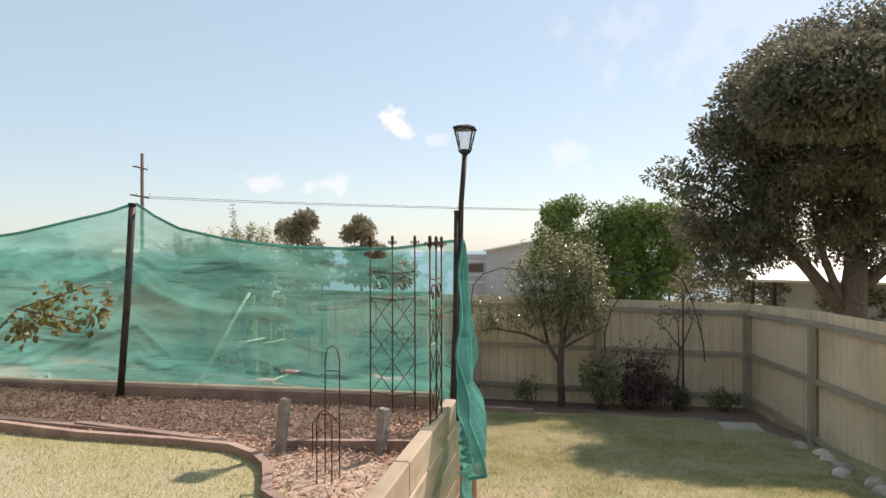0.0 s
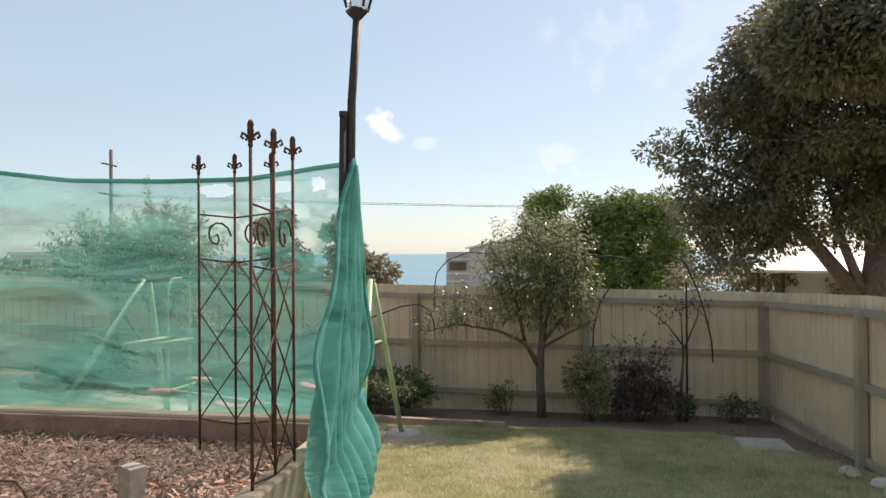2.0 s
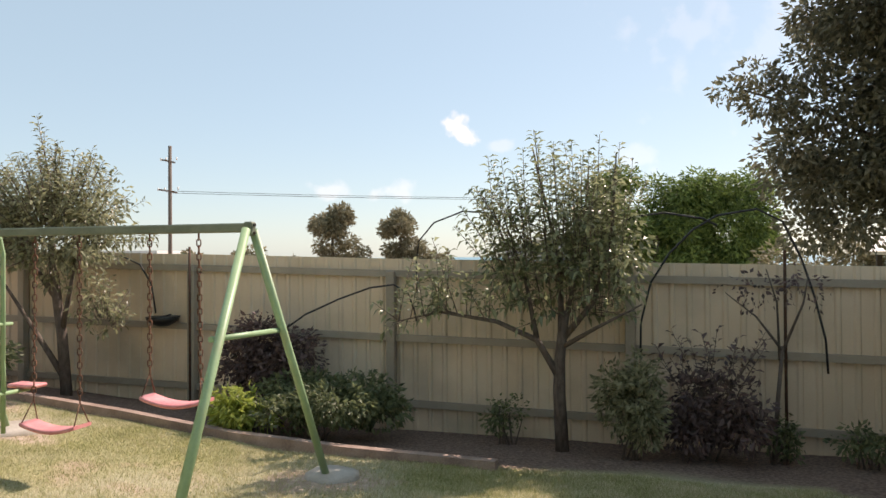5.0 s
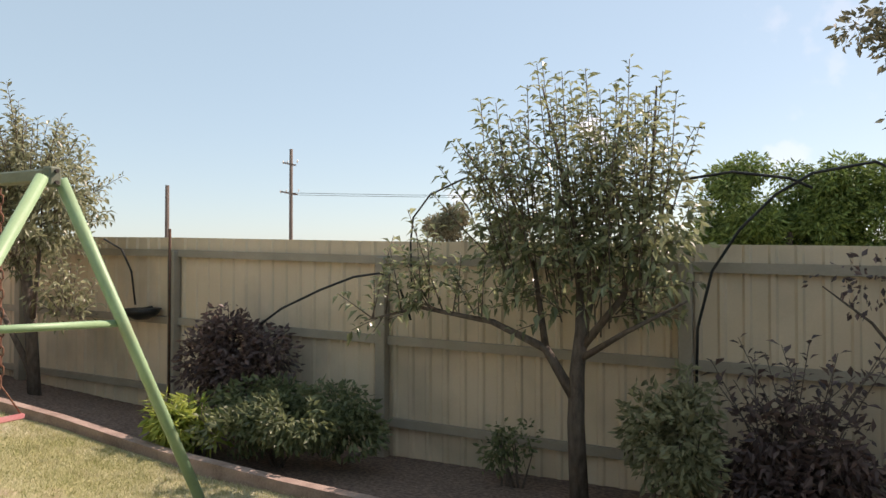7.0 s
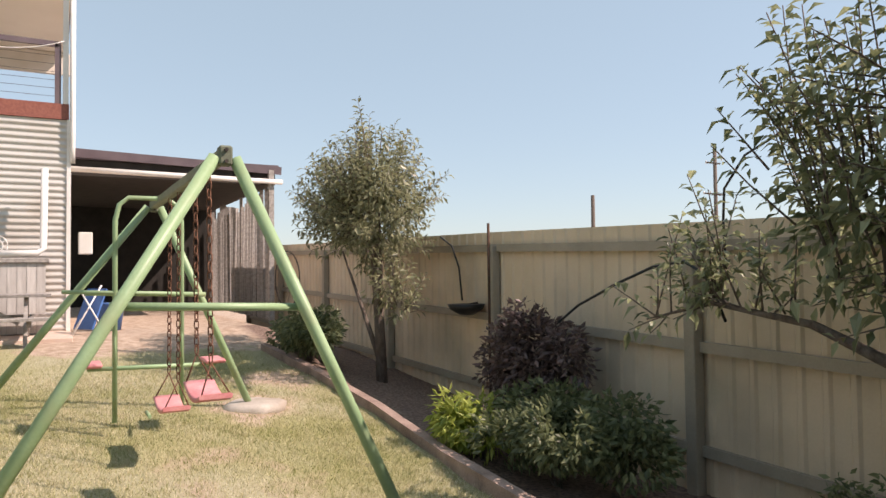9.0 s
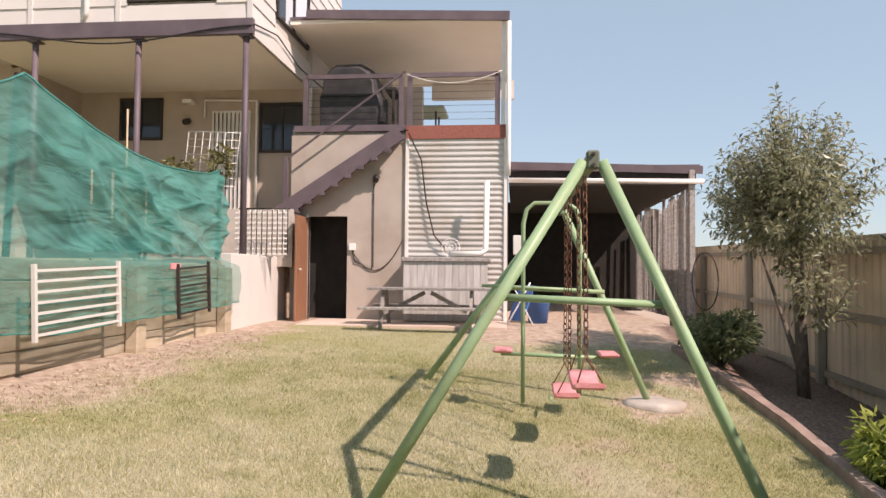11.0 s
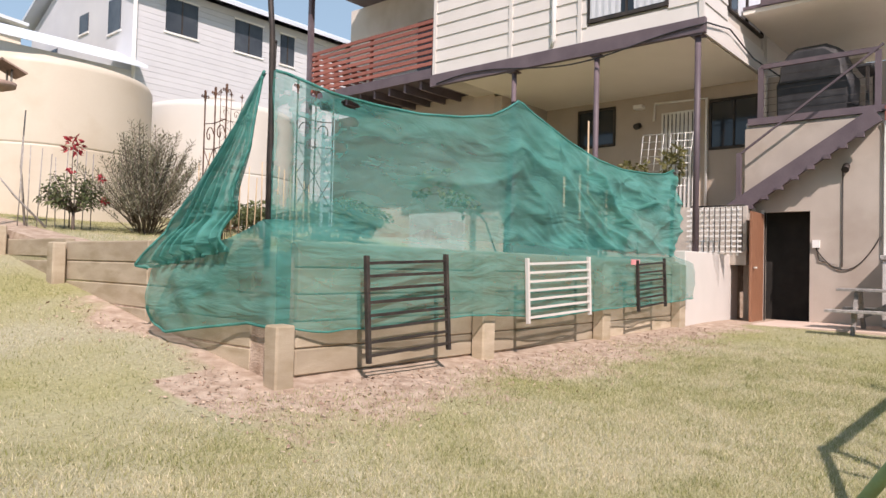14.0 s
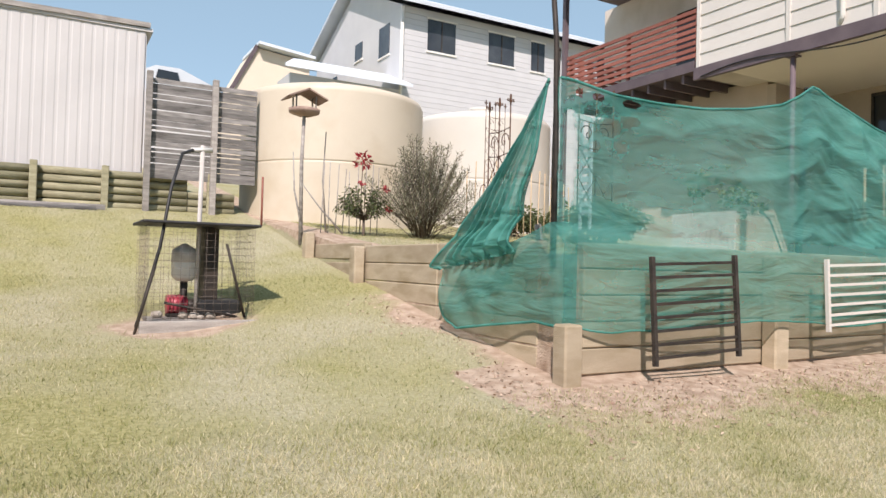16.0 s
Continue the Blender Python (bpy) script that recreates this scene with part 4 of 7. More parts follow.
for _ in range(80):                                   # side spurs round the lower crown
    a = rt.uniform(0, 6.28)
    z0 = rt.uniform(1.0, 2.2)
    rr = 0.35
    x0, y0 = math.cos(a) * rr - 0.05, 13.8 + math.sin(a) * rr
    reach = rt.uniform(0.25, 0.62)
    pear.append(((x0, y0, z0), (x0 + math.cos(a) * reach, y0 + math.sin(a) * reach * 0.7, z0 + rt.uniform(-0.12, 0.3))))
for _ in range(26):                                    # shoots on the low branch
    x0 = rt.uniform(-1.95, -0.85)
    z0 = lerp(x0, [(-1.95, 0.96), (-1.4, 1.08), (-0.8, 1.02)])
    pear.append(((x0, 13.66, z0), (x0 + rt.uniform(-0.3, 0.2), 13.66 + rt.uniform(-0.25, 0.25), z0 + rt.choice((-0.12, 0.15, 0.35, 0.55, 0.85)) * rt.uniform(0.6, 1.0))))
shoot_tree("fruit_tree", "young pear tree with glossy green leaves and upright shoots", "tree", [(-0.1, 13.8, g1 - 0.1), (-0.13, 13.8, 0.2), (-0.12, 13.8, 0.6), (-0.06, 13.8, 1.1)], 0.078,
     [([(-0.13, 13.8, 0.38), (-0.36, 13.75, 0.78), (-0.8, 13.7, 0.98), (-1.45, 13.66, 1.08), (-2.0, 13.64, 0.95)], 0.05, 0.005),
      ([(-0.1, 13.8, 0.75), (-0.12, 13.9, 1.6), (-0.4, 13.8, 2.9)], 0.045, 0.008),
      ([(-0.08, 13.8, 0.8), (0.25, 13.75, 1.2), (0.45, 13.8, 1.9), (0.5, 13.8, 2.8)], 0.04, 0.008),
      ([(-0.1, 13.8, 0.7), (0.3, 13.6, 0.95), (0.75, 13.5, 1.2)], 0.03, 0.008),
      ([(-0.36, 13.75, 0.78), (-0.5, 13.9, 1.4), (-0.8, 13.9, 2.3)], 0.034, 0.008),
      ([(-0.08, 13.82, 0.9), (0.1, 14.0, 1.7), (0.2, 14.0, 2.7)], 0.03, 0.008)],
     pear, 38, 0.1, "pear", 0.46, 0.15, 0.6, 3, 0.007, ([(-0.1, 13.8, 1.55, 0.8, 0.5, 0.5), (0.45, 13.75, 1.75, 0.42, 0.45, 0.55), (-0.55, 13.8, 1.6, 0.45, 0.45, 0.45), (-1.4, 13.66, 1.3, 0.45, 0.22, 0.28)], 1700))
g2 = gz(-6.6, 13.6)
bushy = []
for cx, cz, rx, ry, rz, n in ((-6.7, 2.15, 1.2, 0.95, 0.95, 230), (-7.9, 2.2, 0.85, 0.7, 0.75, 110), (-5.85, 1.0, 0.35, 0.35, 0.55, 26)):
    for _ in range(n):
        d = Vector((rt.gauss(0, 1), rt.gauss(0, 1), rt.gauss(0.25, 1))).normalized()
        c = Vector((cx, 13.55, cz))
        k = rt.uniform(0.7, 1.08)
        tip = c + Vector((d.x * rx, d.y * ry, d.z * rz)) * k
        root = c + (tip - c) * 0.3 + Vector((0, 0, -0.2 * rz))
        bushy.append((root, tip + Vector((0, 0, 0.1))))
for tip in ((-5.05, 13.3, 1.98), (-5.3, 13.1, 2.5), (-5.7, 13.0, 2.9), (-6.2, 13.2, 3.25), (-6.9, 13.5, 3.4), (-5.5, 13.0, 1.7)):
    for k in range(3):
        e = Vector(tip) + Vector((rt.gauss(0, 0.1), rt.gauss(0, 0.1), rt.gauss(0, 0.08)))
        bushy.append((Vector((-6.6, 13.55, 1.9)).lerp(e, 0.35), e))
shoot_tree("garden_tree", "small bushy tree with slender grey green leaves", "tree", [(-6.5, 13.6, g2 - 0.1), (-6.58, 13.6, 0.7), (-6.68, 13.6, 1.3), (-6.75, 13.6, 1.9)], 0.075,
     [([(-6.58, 13.6, 0.75), (-6.4, 13.55, 1.3), (-6.1, 13.4, 2.1)], 0.04, 0.01), ([(-6.68, 13.6, 1.2), (-7.3, 13.7, 1.8), (-7.8, 13.7, 2.5)], 0.04, 0.01), ([(-6.72, 13.6, 1.6), (-6.8, 13.6, 2.9)], 0.035, 0.008),
      ([(-6.5, 13.6, 0.1), (-7.0, 13.55, 0.8), (-7.6, 13.5, 1.6)], 0.045, 0.012)],
     bushy, 42, 0.095, "olive", 0.42, 0.2, 0.35, 5, 0.006, ([(-6.75, 13.6, 2.0, 0.9, 0.65, 0.55), (-7.8, 13.6, 2.1, 0.7, 0.5, 0.5), (-5.95, 13.4, 2.25, 0.65, 0.4, 0.6), (-5.9, 13.45, 1.15, 0.35, 0.3, 0.45)], 3200))

# ---- trees beyond the fences ----
rb = random.Random(8)


def big_crown(rnd, centre, rx, ry, rz, n, lobe):
    out = []
    for _ in range(n):
        while True:
            d = Vector((rnd.uniform(-1, 1), rnd.uniform(-1, 1), rnd.uniform(-0.75, 1)))
            if 0.35 < d.length < 1:
                break
        s = lobe * rnd.uniform(0.7, 1.3)
        out.append((centre[0] + d.x * rx, centre[1] + d.y * ry, centre[2] + d.z * rz, s * 1.2, s * 1.2, s * 0.8))
    return out


left_lobes = [(2.25, 18.9, 4.5, 0.36, 0.4, 0.24), (2.7, 18.9, 4.75, 0.4, 0.4, 0.28), (2.9, 18.8, 4.25, 0.55, 0.5, 0.36), (3.4, 18.7, 4.8, 0.55, 0.6, 0.45), (3.6, 18.6, 4.1, 0.65, 0.6, 0.5), (3.5, 18.6, 5.6, 0.45, 0.5, 0.4),
              (3.3, 18.6, 3.5, 0.55, 0.6, 0.45), (3.6, 18.6, 2.8, 0.6, 0.6, 0.5), (4.1, 18.7, 2.2, 0.7, 0.6, 0.5), (4.3, 18.6, 3.2, 0.7, 0.6, 0.5), (3.4, 18.8, 2.1, 0.5, 0.5, 0.45), (5.0, 18.6, 3.4, 0.8, 0.6, 0.5)]
tree("shade_tree", "large spreading dark green tree leaning over the fence", [(7.0, 18.9, -1.2), (7.0, 18.9, 1.4), (7.1, 18.9, 2.6)], 0.4,
     [([(6.9, 18.9, 0.9), (5.9, 18.9, 2.2), (4.7, 18.9, 3.6), (4.2, 18.9, 4.6)], 0.19, 0.05), ([(7.0, 18.9, 2.2), (7.2, 19, 4.0), (6.8, 19, 6.0)], 0.24, 0.05), ([(7.1, 18.9, 1.6), (8.6, 19, 3.0), (9.6, 19, 4.6)], 0.2, 0.05),
      ([(4.9, 18.9, 3.3), (3.8, 18.9, 4.0), (2.5, 18.9, 4.5)], 0.06, 0.015), ([(7.0, 18.9, 2.4), (6.2, 18.6, 4.0), (6.0, 17.6, 5.4)], 0.13, 0.03), ([(6.85, 18.9, 1.0), (6.3, 18.8, 2.4), (6.0, 18.8, 3.8)], 0.13, 0.05)],
     big_crown(rb, (6.6, 18.1, 5.75), 3.0, 2.4, 2.3, 130, 0.66) + big_crown(rb, (9.8, 18.3, 5.3), 2.8, 2.4, 2.0, 60, 0.75) + left_lobes * 2
     + big_crown(rb, (6.2, 18.9, 3.3), 3.0, 1.0, 1.3, 60, 0.5) + [(4.3, 18.6, 6.5, 0.7, 0.7, 0.5), (5.1, 18.5, 7.3, 0.8, 0.7, 0.5), (5.9, 18.4, 7.8, 0.8, 0.7, 0.45), (8.0, 18.4, 7.9, 0.9, 0.7, 0.5)]
     + big_crown(random.Random(99), (5.3, 14.0, 5.5), 1.9, 1.3, 0.7, 90, 0.5) * 3,
     340000, 0.125, "pine", 0.45, 11)
tree("cypress_tree", "rounded bright green cypress behind the fence", [(1.5, 36, -3), (1.5, 36, 2.5)], 0.2, [],
     big_crown(rb, (-0.1, 36.5, 2.9), 1.35, 1.2, 2.1, 44, 0.6) + [(0.2, 36.3, 4.9, 0.8, 0.7, 0.55)], 30000, 0.2, "cypress", 0.35, 12)
tree("cypress_tree", "broad bright green cypress behind the fence", [(3.8, 37, -3), (3.8, 37, 2.5)], 0.2, [],
     big_crown(rb, (3.9, 37, 2.9), 2.3, 1.4, 2.3, 76, 0.65) + big_crown(rb, (3.6, 36.6, 0.9), 2.6, 1.2, 1.6, 50, 0.6) + [(1.5, 36.5, 4.4, 0.9, 0.7, 0.7), (1.5, 36.5, 3.2, 0.9, 0.7, 0.7), (1.5, 36.5, 2.0, 0.9, 0.7, 0.7), (3.2, 36.5, 4.8, 0.8, 0.7, 0.5), (4.6, 36.5, 4.5, 0.8, 0.7, 0.5)], 66000, 0.2, "cypress", 0.35, 15)
tree("hedge_shrub", "scrubby grey green hedge behind the side fence", None, 0, [], [(4.2 + k * 0.75, 25 + rb.uniform(-0.5, 0.5), 1.15 + rb.uniform(-0.3, 0.6), 0.7, 0.6, 0.9) for k in range(14)], 20000, 0.16, "gum", 0.35, 14)
for (x, y, z, s), sd in zip(((-26.5, 66, 5.0, 2.0), (-20.5, 68, 4.6, 1.7)), (21, 22)):
    tree("gum_tree", "distant gum tree with a rounded olive crown", [(x, y, -5), (x, y, z - 1)], 0.2, [([(x, y, z - 1.5), (x + 0.9 * s, y, z - 1.0)], 0.1, 0.04)],
         big_crown(rb, (x, y, z), s * 0.75, s * 0.8, s * 0.85, 12, s * 0.42) + [(x + s * 0.7, y, z - 1.9, 1.3, 1, 0.8), (x - s * 0.4, y, z - 2.3, 1.2, 1, 0.8), (x + s * 0.1, y, z - 3.2, 1.4, 1, 0.9), (x + s * 1.3, y, z - 3.0, 1.2, 1, 0.8), (x - s * 0.8, y, z - 0.5, 0.8, 0.8, 0.7)], 9500, 0.36, "gum", 0.4, sd)
tree("distant_trees", "low line of distant olive trees along the shore", None, 0, [],
     [(-90 + k * 2.6 + rb.uniform(-1, 1), 80 + rb.uniform(-6, 6), 0.3 + rb.uniform(-0.8, 1.3), 2.2, 1.5, rb.uniform(1.0, 2.0)) for k in range(28)], 16000, 0.7, "gum", 0.5, 23)

# ---- far buildings, pole and wires ----
cab = thing("far_house", "pale blue grey gabled house towards the sea", "house")
bm = bmesh.new()
X0, X1, Y0, Y1 = -5.75, 1.2, 50, 60
vs = [bm.verts.new(p) for p in ((X0, Y0, -4), (X1, Y0, -4), (X1, Y0, 3.9), (X0 + 1.2, Y0, 2.8), (X0, Y0, 2.55), (X0, Y1, -4), (X1, Y1, -4), (X1, Y1, 3.9), (X0, Y1, 2.55))]
bm.faces.new((vs[0], vs[1], vs[2], vs[4]))
bm.faces.new((vs[5], vs[0], vs[4], vs[8]))
bm.faces.new((vs[4], vs[2], vs[7], vs[8]))
bm.verts.remove(vs[3])
part("wall", bm, M["farwall"], cab)
part("roof", beam(bmesh.new(), (X0 - 0.2, 50, 2.56), (X1 + 0.2, 50, 3.98), 1.0, 0.1), M["white"], cab)
part("porch", newbox(-7.5, -5.78, 51, 55, -4, 2.3), M["farwall"], cab)
for z in (0.2, 0.75, 1.75):
    part("porch_rail", newbox(-7.55, -5.8, 50.9, 50.98, z, z + 0.09), M["white"], cab)
part("window", newbox(-7.3, -6.1, 50.95, 50.99, 1.0, 1.6), M["glass"], cab)
low = thing("carport_roof", "low white flat carport roof beyond the fence", "roof")
part("roof", newbox(8.0, 14.5, 60, 64, -0.05, 0.15, 0.02), M["white"], low)
for x in (8.2, 14.1):
    part("post", newbox(x, x + 0.15, 60.1, 60.25, -4, -0.05), M["dark"], low)
gaz = thing("pergola", "white skillion roof shelter behind the side fence", "shelter")
part("roof", slab_of(((5.1, 21.6, 1.68), (12.5, 21.6, 1.55), (12.5, 25, 2.8), (6.6, 25, 2.35)), (0, 0, 0.07)), M["white"], gaz)
for x in (5.3, 5.9, 9.0):
    part("post", newbox(x, x + 0.09, 21.7, 21.79, -1.5, 1.68), M["dark"], gaz)
part("back_wall", newbox(6.6, 13, 24.6, 24.7, -1.5, 2.2), M["farwall"], gaz)
bld = thing("far_building", "low cream flat roofed building in the distance", "building")
part("wall", newbox(-76, -65, 90, 98, -5, 2.3), M["farcream"], bld)
part("roof", newbox(-76.3, -64, 89.7, 98.2, 2.3, 2.8), M["white"], bld)
for k in range(4):
    part("window", newbox(-74 + k * 2.3, -72.8 + k * 2.3, 89.95, 89.99, 0.6, 1.7), M["glass"], bld)
pole = thing("power_pole", "dark timber power pole with two crossarms", "pole")
part("shaft", newtube([(-39.6, 60, -6), (-39.6, 60, 11.8)], 0.2, 8, 0.15), M["bark"], pole)
for z, a in ((10.4, 1.1), (7.7, 1.4)):
    part("crossarm", beam(bmesh.new(), (-39.6 - a, 60.3, z + 0.25), (-39.6 + a * 0.6, 59.8, z - 0.15), 0.14, 0.14), M["bark"], pole)
    for f in (-1, -0.5, 0.5):
        part("insulator", newtube([(-39.6 + a * f, 60.2, z + 0.15), (-39.6 + a * f, 60.2, z + 0.4)], 0.06, 6), M["white"], pole)
wire = thing("power_wires", "thin overhead wires to the power pole", "wires")
for z, dy in ((7.75, 0), (7.6, 0.4)):
    part("wire", newtube(bez((-39.6, 60 + dy, z), (60, 75, 6.4), 0.9, 16), 0.025, 4), M["dark"], wire)
pole2 = thing("power_pole", "bare timber pole beyond the fence", "pole")
part("shaft", newtube([(-55.4, 60, -6), (-55.4, 60, 9.2)], 0.24, 8, 0.2), M["bark"], pole2)

# ---- planting along the far fence ----
def shrub(label, x, y, rx, rz, leaf, n, size, seed, slim=0.45, ry=None):
    rnd = random.Random(seed)
    g = gz(x, y)
    ry = ry or rx * 0.8
    stems = [([(x + rnd.uniform(-0.1, 0.1), y, g - 0.03), (x + rnd.uniform(-0.6, 0.6) * rx, y + rnd.uniform(-0.4, 0.4) * ry, g + rz * rnd.uniform(0.8, 1.5))], 0.012, 0.004) for _ in range(7)]
    lobes = [(x + rnd.uniform(-0.55, 0.55) * rx, y + rnd.uniform(-0.5, 0.5) * ry, g + rz * rnd.uniform(0.6, 1.35), rx * 0.5, ry * 0.5, rz * 0.5) for _ in range(9)]
    return tree("garden_shrub", label, None, 0, stems, lobes, n, size, leaf, slim, seed)


shrub("sprawling dark green garden shrub by the fence", -2.75, 13.45, 0.95, 0.42, "shrub", 9000, 0.075, 31, ry=0.6)
shrub("purple leaved shrub against the fence", -3.65, 14.0, 0.8, 0.78, "purple", 5600, 0.08, 32, ry=0.4)
shrub("small yellow green shrub in full sun", -3.55, 13.2, 0.45, 0.33, "lime", 1800, 0.11, 33, 0.3)
shrub("low dark shrub beneath the small tree", -7.6, 13.0, 0.9, 0.4, "shrub", 5000, 0.09, 34, ry=0.6)
shrub("rounded pale leaved shrub beside the pear tree", 0.62, 13.55, 0.42, 0.66, "olive", 4200, 0.075, 35)
shrub("dark purple shrub under the hose arch", 1.4, 13.8, 0.58, 0.5, "purple", 3400, 0.085, 36)
spikes = [(Vector((1.4 + rb.uniform(-0.3, 0.3), 13.8, -0.1)), Vector((1.4 + rb.uniform(-0.62, 0.62), 13.8 + rb.uniform(-0.25, 0.25), rb.uniform(0.55, 0.98)))) for _ in range(20)]
shoot_tree("garden_shrub", "spiky dark purple stems rising from the shrub", "shrub", None, 0, [], spikes, 26, 0.09, "purple", 0.5, 0.5, 0.2, 41, 0.008)
shrub("small dark shrub at the fence foot", -0.75, 14.0, 0.3, 0.33, "shrub", 600, 0.06, 37)
shrub("low dark shrub at the fence corner", 2.9, 13.9, 0.4, 0.25, "shrub", 600, 0.07, 38)
shrub("small dark shrub below the bare tree", 2.1, 13.9, 0.22, 0.3, "shrub", 400, 0.07, 39)
tree("bare_fruit_tree", "thin young tree with sparse purple leaves", [(2.05, 14.0, -0.55), (2.1, 14.0, 0.2), (2.15, 14.0, 0.75)], 0.028,
     [([(2.15, 14, 0.7), (1.9, 14, 1.05), (1.6, 14, 1.3)], 0.016, 0.005), ([(2.15, 14, 0.7), (2.35, 14, 1.2), (2.4, 14, 1.5)], 0.016, 0.005), ([(2.12, 14, 0.6), (2.1, 14, 1.2), (2.0, 14, 1.55)], 0.014, 0.005)],
     [(1.9, 14, 1.3, 0.4, 0.2, 0.22), (2.35, 14, 1.35, 0.3, 0.2, 0.25)], 260, 0.06, "purple", 0.5, 40)


def hose(label, pts, r=0.012):
    t = thing("irrigation_hose", label, "hose", group="hose arches")
    part("pipe", newtube(pts, r, 6), M["black"], t)
    return t


hose("black plastic hose arch tied to the fence", [(-1.95, 14.42, 1.25), (-1.95, 14.4, 1.66), (-1.9, 14.36, 1.9), (-1.7, 14.34, 2.12), (-1.32, 14.3, 2.25), (-0.8, 14.2, 2.2), (-0.3, 14.1, 2.0)], 0.01)
hose("low black hose arch over the shrubs", [(-1.95, 14.4, 0.9), (-1.96, 14.33, 1.05), (-2.02, 14.28, 1.25), (-2.2, 14.25, 1.36), (-2.5, 14.22, 1.32), (-2.9, 14.2, 1.18), (-3.35, 14.15, 0.98), (-3.6, 14.1, 0.8)])
hose("black hose arch over the dark shrub", [(0.73, 14.2, 0.5), (0.74, 14.2, 0.95), (0.85, 14.2, 1.4), (1.05, 14.2, 1.72), (1.3, 14.2, 1.98), (1.55, 14.2, 2.13), (1.95, 14.2, 2.19), (2.2, 14.2, 2.05), (2.38, 14.2, 1.65), (2.5, 14.2, 1.25), (2.6, 14.2, 0.8), (2.62, 14.2, 0.45)])
hose("black hose hoop beside the arch", [(0.2, 14.1, 1.5), (0.35, 14.15, 1.95), (0.65, 14.2, 2.13), (1.0, 14.2, 2.17), (1.4, 14.2, 2.1), (1.55, 14.2, 2.02)])
hose("thin black hose hanging at the fence", [(-6.3, 14.35, 1.75), (-5.95, 14.32, 1.62), (-5.75, 14.3, 1.35), (-5.68, 14.3, 0.95)])
hang = thing("hanging_basket", "dark round hanging planter on the fence post", "planter")
part("bowl", lathe(bmesh.new(), [(0.08, 0), (0.2, 0.07), (0.23, 0.13), (0.2, 0.13)], 16, (-5.55, 14.28, 0.78)), M["black"], hang)
part("bracket", newtube([(-5.55, 14.28, 0.9), (-5.55, 14.44, 0.92)], 0.015, 6), M["dark"], hang)
for x, z1 in ((-5.2, 1.86), (2.25, 1.75)):
    st = thing("garden_stake", "thin rusty steel stake beside the fence", "stake", group="fence stakes")
    part("rod", newtube([(x, 14.38, gz(x, 14.38) - 0.1), (x, 14.38, z1)], 0.016, 6), M["rust"], st)
# edging between lawn and planting
edge = thing("garden_edging", "weathered timber edging of the planting strip", "edging", kind="structure")
ep = [(-8.2, 12.55), (-6.6, 12.75), (-5.0, 12.87), (-3.6, 12.85), (-2.2, 12.8), (-0.6, 12.62)]
for a, b in zip(ep, ep[1:]):
    part("edging_board", beam(bmesh.new(), (*a, gz(*a) + 0.03), (*b, gz(*b) + 0.03), 0.1, 0.13), M["edging"], edge)
slab = thing("paving_slab", "grey square concrete slab lying on the lawn", "slab")
part("stone", newbox(2.45, 3.05, 11.6, 12.2, yard(2.7, 12) - 0.03, yard(2.7, 12) + 0.05, 0.012), M["concrete"], slab)
rk = random.Random(17)
for k in range(9):
    x, y = 3.15 + rk.uniform(-0.12, 0.1), 10.2 - k * 0.42 + rk.uniform(-0.1, 0.1)
    st = thing("edging_stone", "rough dark stone at the foot of the fence", "stone", group="fence stones")
    bm = bmesh.new()
    bmesh.ops.create_icosphere(bm, subdivisions=2, radius=0.11)
    for v in bm.verts:
        v.co *= 1 + 0.35 * noise.noise(v.co * 9 + Vector((k, 0, 0)))
        v.co.z *= 0.7
        v.co += Vector((x, y, gz(x, y) + 0.03))
    part("rock", bm, M["concrete"], st)

# ---- the house ----
def plate(x0, x1, y0, y1, z0, z1, bevel=0.0):
    return newbox(min(x0, x1), max(x0, x1), min(y0, y1), max(y0, y1), min(z0, z1), max(z0, z1), bevel)


def window_x(parent, x, y0, y1, z0, z1, curtain=False, bars=1):
    """A window in a wall that faces +x."""
    w = part("window", plate(x - 0.06, x + 0.015, y0, y1, z0, z1), M["glass"], parent)
    for a, b, c, d in ((y0, y1, z1, z1 + 0.06), (y0, y1, z0 - 0.06, z0), (y0 - 0.05, y0, z0 - 0.06, z1 + 0.06), (y1, y1 + 0.05, z0 - 0.06, z1 + 0.06)):
        part("frame", plate(x - 0.02, x + 0.04, a, b, c, d), M["dark"], w)
    for k in range(bars):
        y = y0 + (y1 - y0) * (k + 1) / (bars + 1)
        part("mullion", plate(x - 0.02, x + 0.035, y - 0.02, y + 0.02, z0, z1), M["dark"], w)
    if curtain:
        bm = bmesh.new()
        n = 40
        lo = [bm.verts.new((x + 0.026 + 0.005 * math.sin(i * 1.7), y0 + (y1 - y0) * i / n, z0 + 0.02)) for i in range(n + 1)]
        hi = [bm.verts.new((v.co.x, v.co.y, z1)) for v in lo]
        for i in range(n):
            if abs(i - n / 2) > 3:
                bm.faces.new((lo[i], lo[i + 1], hi[i + 1], hi[i]))
        part("curtain", bm, M["curtain"], w, "pale gathered curtain behind the glass")
    return w


def board_x(x, y0, y1, z, h):
    """A lapped weatherboard on a wall that faces +x."""
    bm = bmesh.new()
    v = [bm.verts.new(p) for p in ((x - 0.03, y0, z), (x + 0.03, y0, z), (x + 0.008, y0, z + h), (x - 0.03, y0, z + h), (x - 0.03, y1, z), (x + 0.03, y1, z), (x + 0.008, y1, z + h), (x - 0.03, y1, z + h))]
    for f in ((0, 1, 2, 3), (7, 6, 5, 4), (1, 0, 4, 5), (2, 1, 5, 6), (3, 2, 6, 7), (0, 3, 7, 4)):
        bm.faces.new([v[k] for k in f])
    return bm


